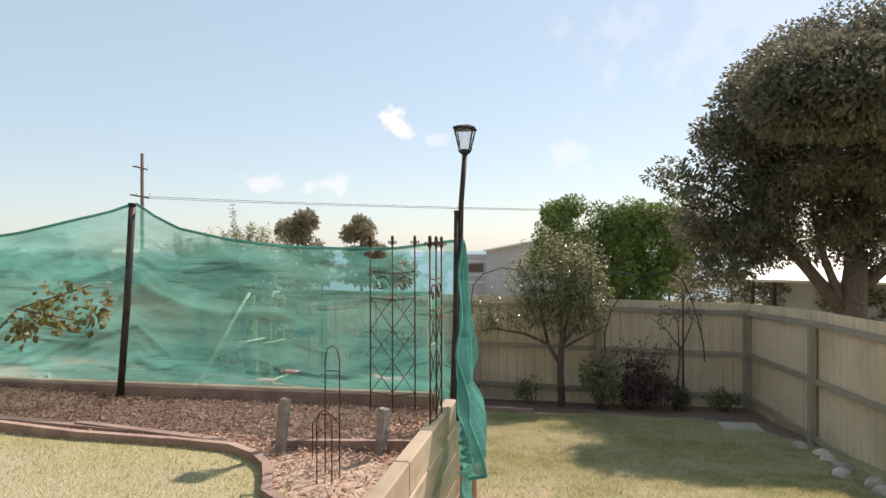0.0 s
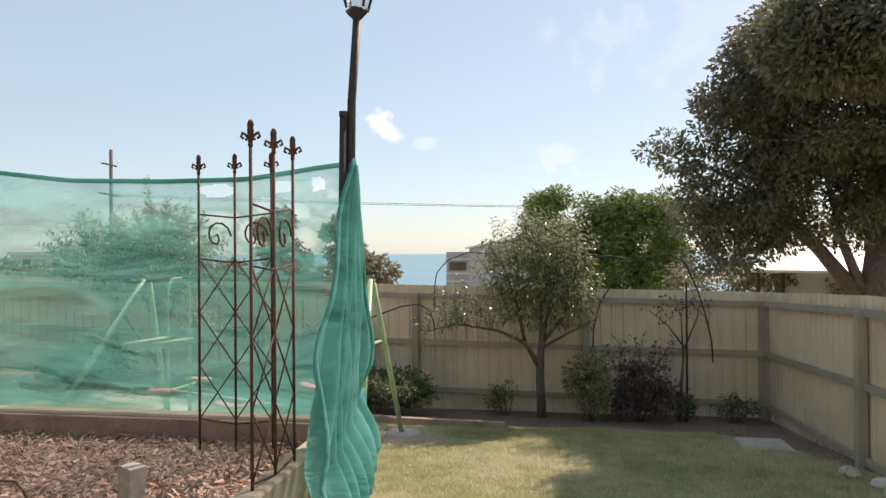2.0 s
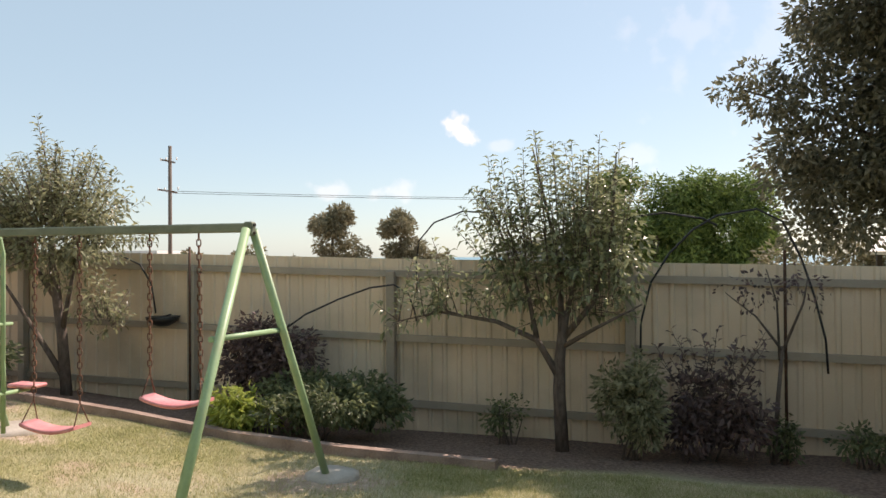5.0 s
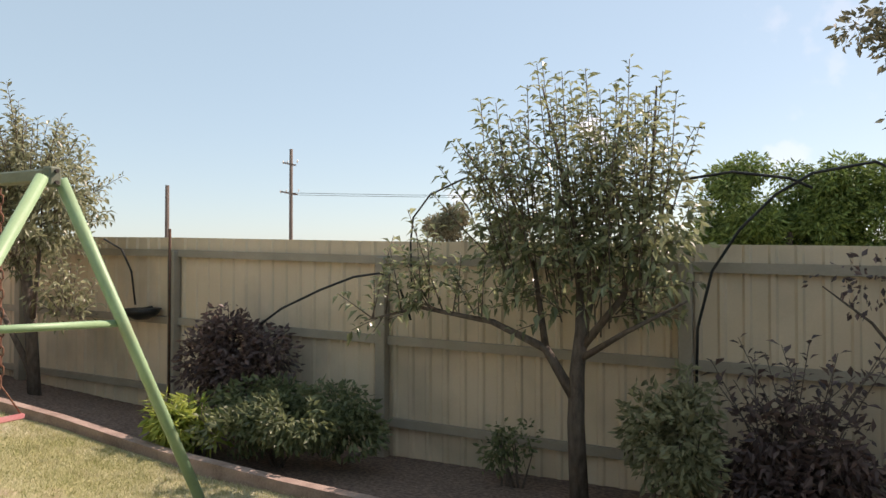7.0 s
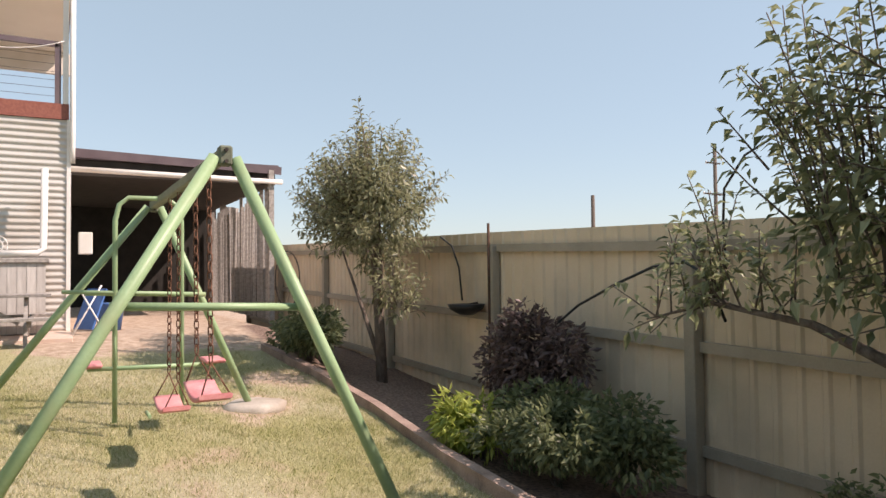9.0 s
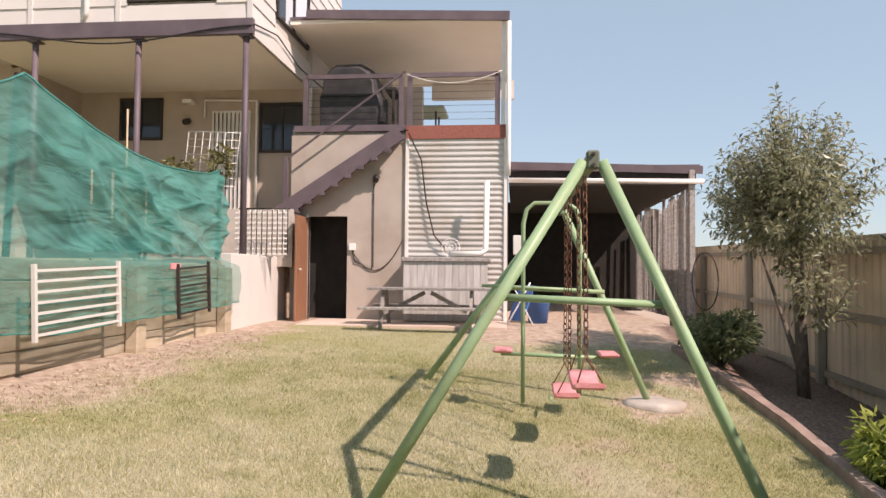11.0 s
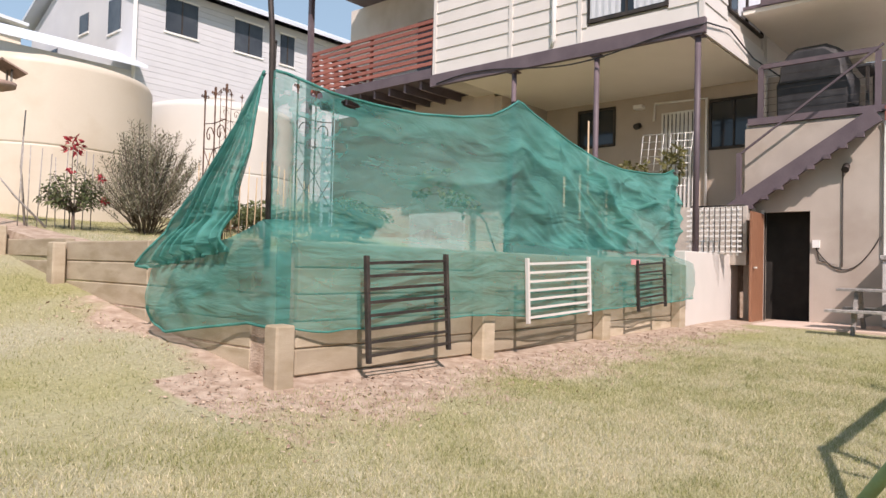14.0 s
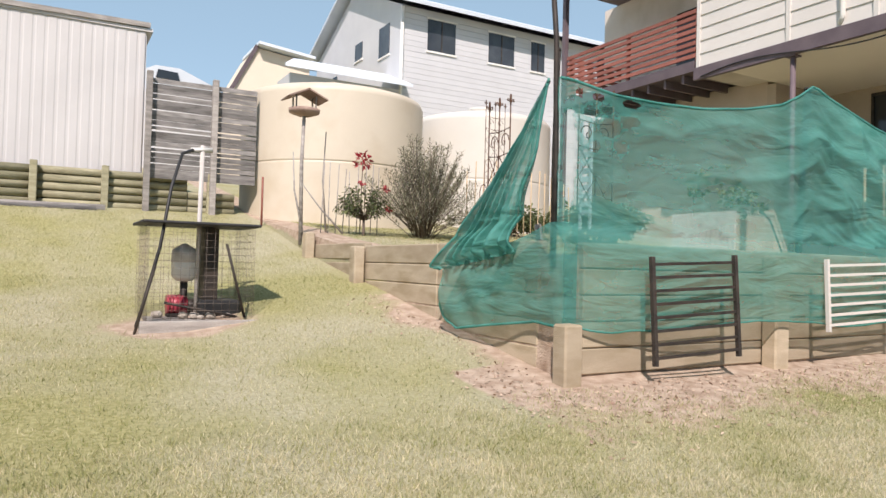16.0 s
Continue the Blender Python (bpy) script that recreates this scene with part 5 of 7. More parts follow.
house = thing("house", "two storey cream weatherboard house with mauve trim", "house")
FX = -9.1
core_wall = part("upper_wall", plate(-15, FX - 0.04, 0.1, 5.97, 5.26, 8.6), M["render"], house)
for k in range(11):
    z = 5.46 + 0.27 * k
    for a, b in ((0.12, 2.1), (2.18, 3.68), (3.75, 5.97)):
        if b > 5 and 5.75 < z + 0.2 < 7.2:
            part("weatherboard", board_x(FX, a, 3.86, z, 0.272), M["wb"], core_wall)
            part("weatherboard", board_x(FX, 5.42, b, z, 0.272), M["wb"], core_wall)
        else:
            part("weatherboard", board_x(FX, a, b, z, 0.272), M["wb"], core_wall)
    if 5.8 < z + 0.2 < 7.4:
        spans = ((-15, -12.3), (-10.25, FX - 0.03))
    else:
        spans = ((-15, FX - 0.03),)
    for a, b in spans:
        bm = board_x(0, -b, -a, z, 0.272)
        bmesh.ops.transform(bm, matrix=Matrix(((0, -1, 0, 0), (1, 0, 0, 5.99), (0, 0, 1, 0), (0, 0, 0, 1))), verts=bm.verts[:])
        part("weatherboard", bm, M["wb"], core_wall)
for y in (0.1, 2.14, 3.71, 5.99):
    part("cover_strip", plate(FX - 0.02, FX + 0.045, y - 0.04, y + 0.04, 5.45, 8.4), M["wb"], house)
window_x(house, FX, 3.92, 5.36, 5.85, 7.1, True)
we = part("window", plate(-12.2, -10.35, 5.95, 6.005, 5.98, 7.3), M["farpane"], house)
part("curtain", plate(-12.1, -11.35, 6.008, 6.012, 6.0, 7.28), M["curtain"], we, "pale curtain behind the glass")
part("curtain", plate(-11.2, -10.8, 6.008, 6.012, 6.0, 7.28), M["curtain"], we)
for a, b, c, d in ((-12.25, -10.3, 7.3, 7.36), (-12.25, -10.3, 5.945, 5.98), (-12.25, -12.2, 5.98, 7.3), (-10.35, -10.3, 5.98, 7.3), (-11.3, -11.25, 5.98, 7.3)):
    part("frame", plate(a, b, 5.97, 6.04, c, d), M["dark"], we)
part("fascia", plate(FX - 0.05, FX + 0.05, 0.0, 6.05, 5.2, 5.455), M["purple"], house)
part("end_fascia", plate(-12.4, FX - 0.05, 6.0, 6.03, 5.2, 5.46), M["wb"], house)
part("downpipe", newtube([(FX + 0.06, 3.17, 8.4), (FX + 0.06, 3.17, 5.62), (FX + 0.02, 3.1, 5.5)], 0.045, 8), M["white"], house)
part("soffit", plate(-12.5, FX - 0.06, 0.85, 5.96, 5.2, 5.255), M["soffit"], house)
for y in (5.9, 4.03, 2.18):
    p = part("post", newtube([(-9.17, y, bed(-9.17, y) - 0.1), (-9.17, y, 5.2)], 0.05, 10), M["purple"], house)
    part("post_plate", plate(-9.27, -9.07, y - 0.1, y + 0.1, 5.17, 5.198), M["purple"], p)
cable = newtube([(FX + 0.07, y, 5.2 + 0.12 * math.sin(y * 1.3)) for y in [0.2 + 0.2 * k for k in range(30)]] + [(FX + 0.02, 6.08, 5.35), (-10.2, 6.07, 5.55), (-11.5, 6.07, 5.35), (-12.0, 6.6, 4.9), (-11.6, 7.6, 4.3), (-10.9, 8.35, 3.95)], 0.014, 5)
part("cable", cable, M["black"], house)
# lower storey
part("lower_wall", plate(-12.7, -12.5, 0.85, 8.4, 1.3, 5.2), M["tan"], house)
part("lower_return", plate(-12.5, -10.57, 0.65, 0.85, 1.3, 5.2), M["tan"], house)
part("lower_front", plate(-10.75, -10.57, -5.0, 0.65, 1.2, 5.34), M["tan"], house)
window_x(house, -12.5, 1.8, 2.68, 4.2, 5.0)
window_x(house, -12.5, 4.95, 5.87, 3.9, 4.85)
sd = part("screen_door", plate(-12.5, -12.46, 3.85, 4.7, 2.6, 4.75), M["white"], house)
for k in range(9):
    part("bar", newtube([(-12.44, 3.92 + k * 0.09, 2.65), (-12.44, 3.92 + k * 0.09, 4.7)], 0.01, 5), M["dark"], sd)
part("wall_light", newtube([(-12.5, 3.3, 4.55), (-12.35, 3.3, 4.5)], 0.07, 8), M["dark"], house)
part("camera_box", plate(-12.5, -12.3, 3.25, 3.45, 4.9, 4.98), M["white"], house)
part("water_pipe", newtube([(-12.45, 4.85, 2.6), (-12.45, 4.85, 4.95), (-12.45, 3.7, 4.98), (-12.45, 3.68, 4.6)], 0.03, 6), M["white"], house)
part("landing", plate(-12.5, -10.5, 3.4, 6.3, 1.4, 2.45), M["concrete"], house)

# balcony
part("balcony_floor", plate(-11.2, FX + 0.04, -4.25, 0.0, 5.4, 5.62), M["purple"], house)
for k in range(8):
    part("joist", plate(-11, FX - 0.05, -3.9 + k * 0.5, -3.84 + k * 0.5, 5.22, 5.398), M["purple"], house)
bal = part("balustrade", plate(FX - 0.06, FX - 0.01, -0.02, 0.05, 5.62, 6.75), M["red"], house)
for y in (-2.05, -4.15):
    part("baluster_post", plate(FX - 0.09, FX - 0.03, y, y + 0.07, 5.62, 6.75), M["red"], bal)
for k in range(8):
    z = 5.7 + 0.135 * k
    part("slat", plate(FX - 0.025, FX + 0.01, -4.2, 0.09, z, z + 0.085, 0.004), M["red"], bal)
    part("slat", plate(-11.0, FX - 0.03, -4.22, -4.18, z, z + 0.085, 0.004), M["red"], bal)
part("balcony_wall", plate(-11.3, -11.1, -5, 0.1, 5.3, 8.6), M["render"], house)
part("balcony_door", plate(-11.1, -11.06, -2.3, -0.5, 5.62, 7.7), M["glass"], house)
part("corner_post", plate(-9.2, -9.08, -4.4, -4.28, 1.5, 8.6), M["purple"], house)
part("roof", plate(-15.5, FX + 0.5, -4.5, 6.4, 8.6, 8.8, 0.03), M["purple"], house)

# stair, deck and room beneath
deck = thing("deck_wing", "roofed deck over a store room with corrugated steel side", "deck")
DX = -11.0
def wall_with_door():
    bm = bmesh.new()
    box(bm, DX - 0.12, DX, 6.1, 6.45, 0.2, 3.9)
    box(bm, DX - 0.12, DX, 7.2, 8.33, 0.2, 3.9)
    box(bm, DX - 0.12, DX, 6.45, 7.2, 2.36, 3.9)
    return bm
part("store_wall", wall_with_door(), M["store"], deck)
# black block fills the doorway in place of the room's shade
part("room_dark", plate(-13.5, -11.5, 6.2, 8.3, 0.2, 2.6), M["interior_shade"], deck)
part("door_jamb", plate(DX - 0.1, DX + 0.02, 6.4, 6.45, 0.3, 2.4), M["render"], deck)
dr = part("door", plate(DX + 0.02, DX + 0.7, 6.41, 6.45, 0.36, 2.33, 0.005), mat("brown_timber_door", (0.24, 0.11, 0.06), (0.34, 0.17, 0.1), 4, 0.5, 0.1, stretch=(5, 5, 1)), deck, "brown timber door standing open")
part("handle", newtube([(DX + 0.62, 6.46, 1.35), (DX + 0.62, 6.52, 1.35)], 0.02, 6), M["corr"], dr)
st = part("stringer", beam(bmesh.new(), (DX + 0.35, 8.25, 3.86), (DX + 0.35, 5.95, 2.36), 0.06, 0.26), M["purple"], deck)
part("stair_soffit", beam(bmesh.new(), (DX + 0.15, 8.25, 3.82), (DX + 0.15, 6.0, 2.34), 0.4, 0.04), M["purple"], deck)
for k in range(9):
    f = k / 8
    part("tread_end", plate(DX + 0.3, DX + 0.42, 8.02 - 1.95 * f - 0.05, 8.02 - 1.95 * f + 0.05, 3.5 - 1.26 * f, 3.57 - 1.26 * f), M["purple"], deck)
part("handrail", beam(bmesh.new(), (DX + 0.3, 8.32, 5.0), (DX + 0.3, 6.1, 3.4), 0.03, 0.035), M["purple"], deck)
part("newel", plate(DX + 0.25, DX + 0.33, 6.05, 6.13, 2.4, 3.42), M["purple"], deck)
part("deck_edge", plate(DX - 0.05, DX + 0.03, 6.15, 8.3, 3.96, 4.08), M["purple"], deck)
part("deck_board", plate(DX - 0.05, DX + 0.04, 8.3, 10.16, 3.8, 4.05), M["red"], deck)
part("deck_floor", plate(-15, DX - 0.06, 6.1, 10.16, 3.85, 4.02), M["greyboard"], deck)
corr = bmesh.new()
n, z0, z1 = 34 * 6, 0.25, 3.79
a = [corr.verts.new((DX + 0.02 + 0.012 * math.sin(i * math.pi / 3), 8.35, z0 + (z1 - z0) * i / n)) for i in range(n + 1)]
b = [corr.verts.new((v.co.x, 10.14, v.co.z)) for v in a]
for i in range(n):
    corr.faces.new((a[i], b[i], b[i + 1], a[i + 1])).smooth = True
part("corrugated_sheet", corr, M["corr"], deck, "horizontal corrugated steel sheet")
part("sheet_backing", plate(DX - 0.14, DX - 0.01, 8.34, 10.14, 0.2, 3.84), M["render"], deck)
part("side_wall", plate(-16, DX - 0.02, 10.06, 10.16, 0.2, 3.85), M["render"], deck)
for y in (8.33, 10.16):
    part("corner_trim", plate(DX, DX + 0.05, y - 0.03, y + 0.03, 0.25, 3.8), M["white"], deck)
part("deck_roof", plate(-15.5, DX + 0.05, 6.05, 10.18, 6.02, 6.1), M["soffit"], deck)
part("roof_fascia", beam(bmesh.new(), (DX + 0.1, 6.38, 6.19), (DX + 0.1, 10.22, 6.05), 0.06, 0.17), M["purple"], deck)
part("roof_top", plate(-15.5, DX + 0.07, 6.05, 10.2, 6.105, 6.16), M["purple"], deck)
part("deck_back_wall", plate(-15.2, -15.0, 6.0, 7.3, 4.0, 6.05), M["render"], deck)
part("deck_inner_wall", plate(-15, -12.4, 5.99, 6.06, 4.0, 6.05), M["wb"], deck)
part("back_beam", plate(-15.1, -15.0, 8.3, 10.3, 5.55, 6.0), M["render"], deck)
part("deck_post", plate(DX - 0.05, DX + 0.03, 10.07, 10.15, 3.86, 6.0), M["white"], deck)
part("gutter_pipe", newtube([(DX + 0.1, 10.21, 5.95), (DX + 0.1, 10.21, 3.35), (DX + 0.05, 10.21, 3.1)], 0.04, 8), M["white"], deck)
for y, z in ((6.36, 5.0), (8.2, 5.0), (8.36, 5.0), (10.0, 5.05)):
    part("rail_post", plate(DX - 0.04, DX + 0.02, y - 0.045, y + 0.045, 4.03, z), M["purple"], deck)
for y0, y1 in ((6.36, 8.2), (8.36, 10.0)):
    part("top_rail", plate(DX - 0.05, DX + 0.02, y0, y1, 4.97, 5.05), M["purple"], deck)
    for k in range(6):
        part("rail_wire", newtube([(DX, y0, 4.17 + 0.13 * k), (DX, y1, 4.17 + 0.13 * k)], 0.004, 4), M["dark"], deck)
part("drooping_cable", newtube(bez((DX + 0.05, 8.3, 5.02), (DX + 0.06, 10.1, 5.06), 0.2), 0.009, 5), M["white"], deck)
part("power_lead", newtube([(DX + 0.1, 8.36, 3.9), (DX + 0.08, 8.6, 3.4), (DX + 0.08, 8.7, 2.6), (DX + 0.1, 8.85, 2.0), (DX + 0.1, 9.1, 1.7)], 0.014, 5), M["black"], deck)
part("spotlight", newtube([(DX + 0.01, 7.75, 3.1), (DX + 0.12, 7.75, 3.02)], 0.06, 8), M["dark"], deck)
part("conduit", newtube([(DX + 0.02, 7.7, 3.0), (DX + 0.02, 7.7, 1.4), (DX + 0.02, 7.35, 1.5), (DX + 0.02, 7.3, 1.75)], 0.01, 5), M["dark"], deck)
part("conduit", newtube(bez((DX + 0.02, 7.3, 1.7), (DX + 0.02, 8.25, 1.9), 0.45), 0.01, 5), M["dark"], deck)
part("socket", plate(DX, DX + 0.06, 7.25, 7.36, 1.72, 1.85), M["white"], deck)
part("meter_box", plate(DX - 0.1, DX + 0.12, 10.3, 10.5, 1.65, 2.0, 0.01), M["white"], deck)
bbq = thing("barbecue", "large barbecue under a dark grey cover on the deck", "barbecue", at=(0, -0.1, 0))
bm = bmesh.new()
hood = [(6.62, 4.03), (6.6, 4.75), (6.66, 4.86), (6.68, 5.1), (6.78, 5.3), (6.95, 5.4), (7.45, 5.4), (7.64, 5.28), (7.74, 5.08), (7.76, 4.86), (7.86, 4.78), (7.86, 4.03)]
rings = []
for k in range(13):
    f = k / 12
    edge = 1 - 0.12 * abs(2 * f - 1) ** 4
    rings.append([bm.verts.new((-12.25 + 1.0 * f, 7.24 + (y - 7.24) * edge + 0.02 * noise.noise((y * 5, f * 6, z * 5)), 4.03 + (z - 4.03) * edge + 0.03 * noise.noise((y * 4, f * 4, z * 3)) * (z > 4.1))) for y, z in hood])
for a, b in zip(rings, rings[1:]):
    for k in range(len(hood)):
        bm.faces.new((a[k], a[(k + 1) % len(hood)], b[(k + 1) % len(hood)], b[k])).smooth = True
bm.faces.new(rings[0][::-1])
bm.faces.new(rings[-1])
bmesh.ops.recalc_face_normals(bm, faces=bm.faces[:])
part("cover", bm, M["cover"], bbq)
part("side_shelf", newbox(-12.2, -11.4, 7.9, 8.14, 4.85, 4.91, 0.01), M["cover"], bbq)
for x in (-12.1, -11.45):
    part("leg", newbox(x, x + 0.05, 8.05, 8.1, 4.02, 4.85), M["dark"], bbq)
part("strap", newbox(-11.25, -11.22, 6.7, 7.78, 4.7, 4.74, 0.005), M["black"], bbq)
tbl = thing("patio_table", "green topped patio table on the deck", "table", at=(0, -0.85, 0))
part("top", newbox(-13.6, -12.6, 8.2, 9.7, 4.75, 4.84, 0.03), M["shrubgreen"], tbl)
for x in (-13.4, -12.8):
    for y in (8.4, 9.5):
        part("leg", newtube([(x, y, 4.02), (x, y, 4.75)], 0.02, 6), M["dark"], tbl)

# low block wall, lattice, path
blk = thing("block_wall", "low cream rendered block wall beside the store door", "wall", kind="structure")
part("wall_face", plate(-10.85, -8.46, 5.8, 6.02, 0.2, 1.58, 0.01), M["wb"], blk)
part("back_return", plate(-11.05, -10.853, 5.8, 5.98, 0.2, 1.56), M["wb"], blk)
lat = thing("lattice_screen", "white lattice screen beside the steps", "lattice")
for k in range(9):
    part("slat", newbox(-9.98, -9.96, 5.5 + k * 0.1, 5.53 + k * 0.1, 1.55, 2.4), M["white"], lat)
    part("slat", newbox(-9.955, -9.935, 5.45, 6.4, 1.6 + k * 0.09, 1.63 + k * 0.09), M["white"], lat)
bal2 = thing("iron_railing", "dark iron stair railing above the block wall", "railing")
for k in range(10):
    part("bar", newtube([(-9.6, 5.7 + k * 0.09, 1.6), (-9.6, 5.7 + k * 0.09, 2.35)], 0.009, 5), M["dark"], bal2)
part("top_rail", newtube([(-9.6, 5.65, 2.37), (-9.6, 6.55, 2.37)], 0.015, 6), M["dark"], bal2)
pth = thing("paved_path", "pinkish concrete apron in front of the store door", "path", kind="structure")
part("slab", newbox(-11.0, -9.5, 6.7, 10.2, 0.2, 0.44, 0.01), M["path"], pth)

# cabinet, picnic table and odds against the wall
cabi = thing("storage_cabinet", "weathered grey board cabinet with a dark top", "cabinet")
for k in range(12):
    y = 8.37 + k * 0.124
    part("board", newbox(-10.42, -10.4, y, y + 0.119, 0.46, 1.5), M["greyboard"], cabi)
part("body", newbox(-10.9, -10.425, 8.38, 9.84, 0.45, 1.5), M["greywood"], cabi)
part("top", newbox(-10.93, -10.36, 8.33, 9.9, 1.505, 1.58, 0.01), M["greywood"], cabi)
fan = thing("pedestal_fan_head", "round white wire fan standing on the cabinet", "fan")
bm = bmesh.new()
for r in (0.04, 0.1, 0.16):
    tube(bm, [(-10.5, 9.2 + r * math.cos(k * math.pi / 12), 1.76 + r * math.sin(k * math.pi / 12)) for k in range(25)], 0.008, 5)
for k in range(12):
    tube(bm, [(-10.5, 9.2, 1.76), (-10.5, 9.2 + 0.16 * math.cos(k * math.pi / 6), 1.76 + 0.16 * math.sin(k * math.pi / 6))], 0.004, 4)
part("guard", bm, M["white"], fan)
part("foot", newbox(-10.56, -10.44, 9.12, 9.28, 1.582, 1.63, 0.01), M["white"], fan)
pp = thing("bent_pipe", "white plastic pipe elbow leaning on the wall", "pipe")
part("pipe", newtube([(-10.45, 9.2, 1.64), (-10.45, 9.74, 1.65), (-10.48, 9.82, 1.72), (-10.6, 9.83, 2.95)], 0.05, 8), M["white"], pp)
pic = thing("picnic_table", "weathered grey timber picnic table with benches", "picnic table", at=(0, 0.18, 0))
GB = 0.36
for k in range(4):
    part("top_board", newbox(-9.95 + k * 0.15, -9.82 + k * 0.15, 7.75, 9.75, GB + 0.66, GB + 0.7, 0.004), M["greywood"], pic)
for x in (-10.3, -9.1):
    part("bench_board", newbox(x, x + 0.22, 7.7, 9.8, GB + 0.36, GB + 0.4, 0.004), M["greywood"], pic)
for y in (8.0, 9.45):
    part("leg", beam(bmesh.new(), (-9.2, y, GB - 0.02), (-9.55, y, GB + 0.66), 0.05, 0.09), M["greywood"], pic)
    part("leg", beam(bmesh.new(), (-10.1, y, GB - 0.02), (-9.75, y, GB + 0.66), 0.05, 0.09), M["greywood"], pic)
    part("cross_bar", beam(bmesh.new(), (-10.25, y + 0.05, GB + 0.32), (-9.0, y + 0.05, GB + 0.32), 0.05, 0.09), M["greywood"], pic)
for s in (1, -1):
    part("strut", beam(bmesh.new(), (-9.65, 8.72 + s * 0.05, GB + 0.62), (-9.65, 8.72 + s * 0.65, GB + 0.3), 0.04, 0.07), M["greywood"], pic)
chair = thing("folding_chair", "folded blue and white camping chair", "chair")
part("fabric", beam(bmesh.new(), (-10.2, 10.35, 0.5), (-10.35, 10.55, 1.1), 0.4, 0.03), M["blue"], chair)
for o in (0, 0.3):
    part("leg", newtube([(-10.0 - o, 10.2, 0.42), (-10.3 - o * 0.3, 10.6, 1.15)], 0.012, 6), M["white"], chair)
    part("leg", newtube([(-10.0 - o, 10.65, 0.42), (-10.2 - o * 0.3, 10.3, 1.1)], 0.012, 6), M["white"], chair)
bkt = thing("plastic_tub", "blue plastic tub standing by the carport", "tub")
part("tub", lathe(bmesh.new(), [(0.17, 0), (0.22, 0.42), (0.235, 0.44), (0.21, 0.44)], 18, (-10.9, 10.75, gz(-10.9, 10.75))), M["blue"], bkt)

# ---- carport ----
cp = thing("carport", "dark lean-to carport with a flat roof", "carport")
part("roof", newbox(-20.5, -13.5, 10.2, 14.27, 3.56, 3.68), M["purple"], cp)
part("fascia", beam(bmesh.new(), (-13.48, 10.2, 3.68), (-13.48, 14.32, 3.56), 0.05, 0.17), M["purple"], cp)
part("gutter", newtube([(-13.4, 10.2, 3.35), (-13.4, 14.32, 3.3)], 0.055, 8), M["white"], cp)
# near-black lining and back wall: the carport's inner shade as colour
part("ceiling_lining", newbox(-20.5, -13.55, 10.2, 14.2, 3.25, 3.55), M["interior_shade"], cp)
part("back_wall", newbox(-20.7, -20.5, 10, 14.3, 0.2, 3.6), M["interior_shade"], cp)
part("post", newbox(-13.55, -13.44, 14.04, 14.15, 0.2, 3.56), M["greywood"], cp)
rp = random.Random(4)
for k in range(46):
    x = -13.6 - k * 0.15
    h = 2.95 + rp.uniform(-0.25, 0.3)
    part("paling", beam(bmesh.new(), (x, 14.1 + rp.uniform(-0.02, 0.02), 0.3), (x + rp.uniform(-0.05, 0.05), 14.1, h), 0.09, 0.02), M["greywood"], cp)
bike = thing("wire_hoop", "thin dark wire hoop leaning by the carport", "hoop")
part("ring", newtube([(-10.6, 13.6 + 0.22 * math.cos(k * math.pi / 12), 1.2 + 0.5 * math.sin(k * math.pi / 12)) for k in range(25)], 0.012, 5), M["dark"], bike)

# ---- up the slope: shed, log wall, slat fence, tanks ----
shed = thing("shed", "white ribbed steel shed wall above the log wall", "shed")
bm = sheet((9.0, -4.25), (1.13, -4.25), (2.7, 2.8), (5.45, 5.58), 0.02, 0.19, 0.006)
part("wall", bm, M["shed"], shed)
part("side_wall", newbox(1.1, 1.16, -9, -4.26, 2.5, 5.5), M["shed"], shed)
part("fascia", beam(bmesh.new(), (9.0, -4.2, 5.5), (1.05, -4.2, 5.62), 0.08, 0.09), M["greywood"], shed)
part("roof", newbox(1.0, 9.0, -9, -4.2, 5.5, 5.56), M["shed"], shed)
logw = thing("retaining_wall", "round log retaining wall with upright posts", "retaining wall", kind="structure")
for k in range(6):
    z = 1.98 + k * 0.145
    for a, b in ((9.0, 5.9), (5.9, 2.88), (2.88, 0.3), (0.3, -0.6)):
        if a < 1 and k > 3:
            continue
        part("log", newtube([(b + 0.01, -4.08, z), (a - 0.01, -4.08, z)], 0.073, 8), M["log"], logw)
for x in (5.9, 4.4, 2.88, 1.75, -0.1):
    part("wall_post", newbox(x - 0.06, x + 0.06, -3.99, -3.87, 1.8, 2.84, 0.01), M["log"], logw)
part("edging_log", newtube([(7, -3.7, 2.0), (1.75, -3.62, 2.02)], 0.09, 8), M["greywood"], logw)
part("edging_log", newtube([(6.4, -3.55, 1.99), (1.9, -3.5, 2.0)], 0.06, 8), M["slatgrey"], logw)
slat = thing("slat_fence", "weathered grey horizontal slat fence panel", "fence", kind="structure")
for x in (1.07, -0.12):
    part("fence_post", newbox(x - 0.055, x + 0.055, -3.85, -3.74, 1.9, 4.66, 0.008), M["greywood"], slat)
rs = random.Random(6)
for k in range(19):
    z = 2.72 + k * 0.1
    part("slat", beam(bmesh.new(), (1.1, -3.9, z + rs.uniform(-0.012, 0.012)), (-0.95, -3.9, z + rs.uniform(-0.012, 0.012)), 0.02, 0.09 if k not in (5, 9) else 0.06), M["slatgrey"], slat)


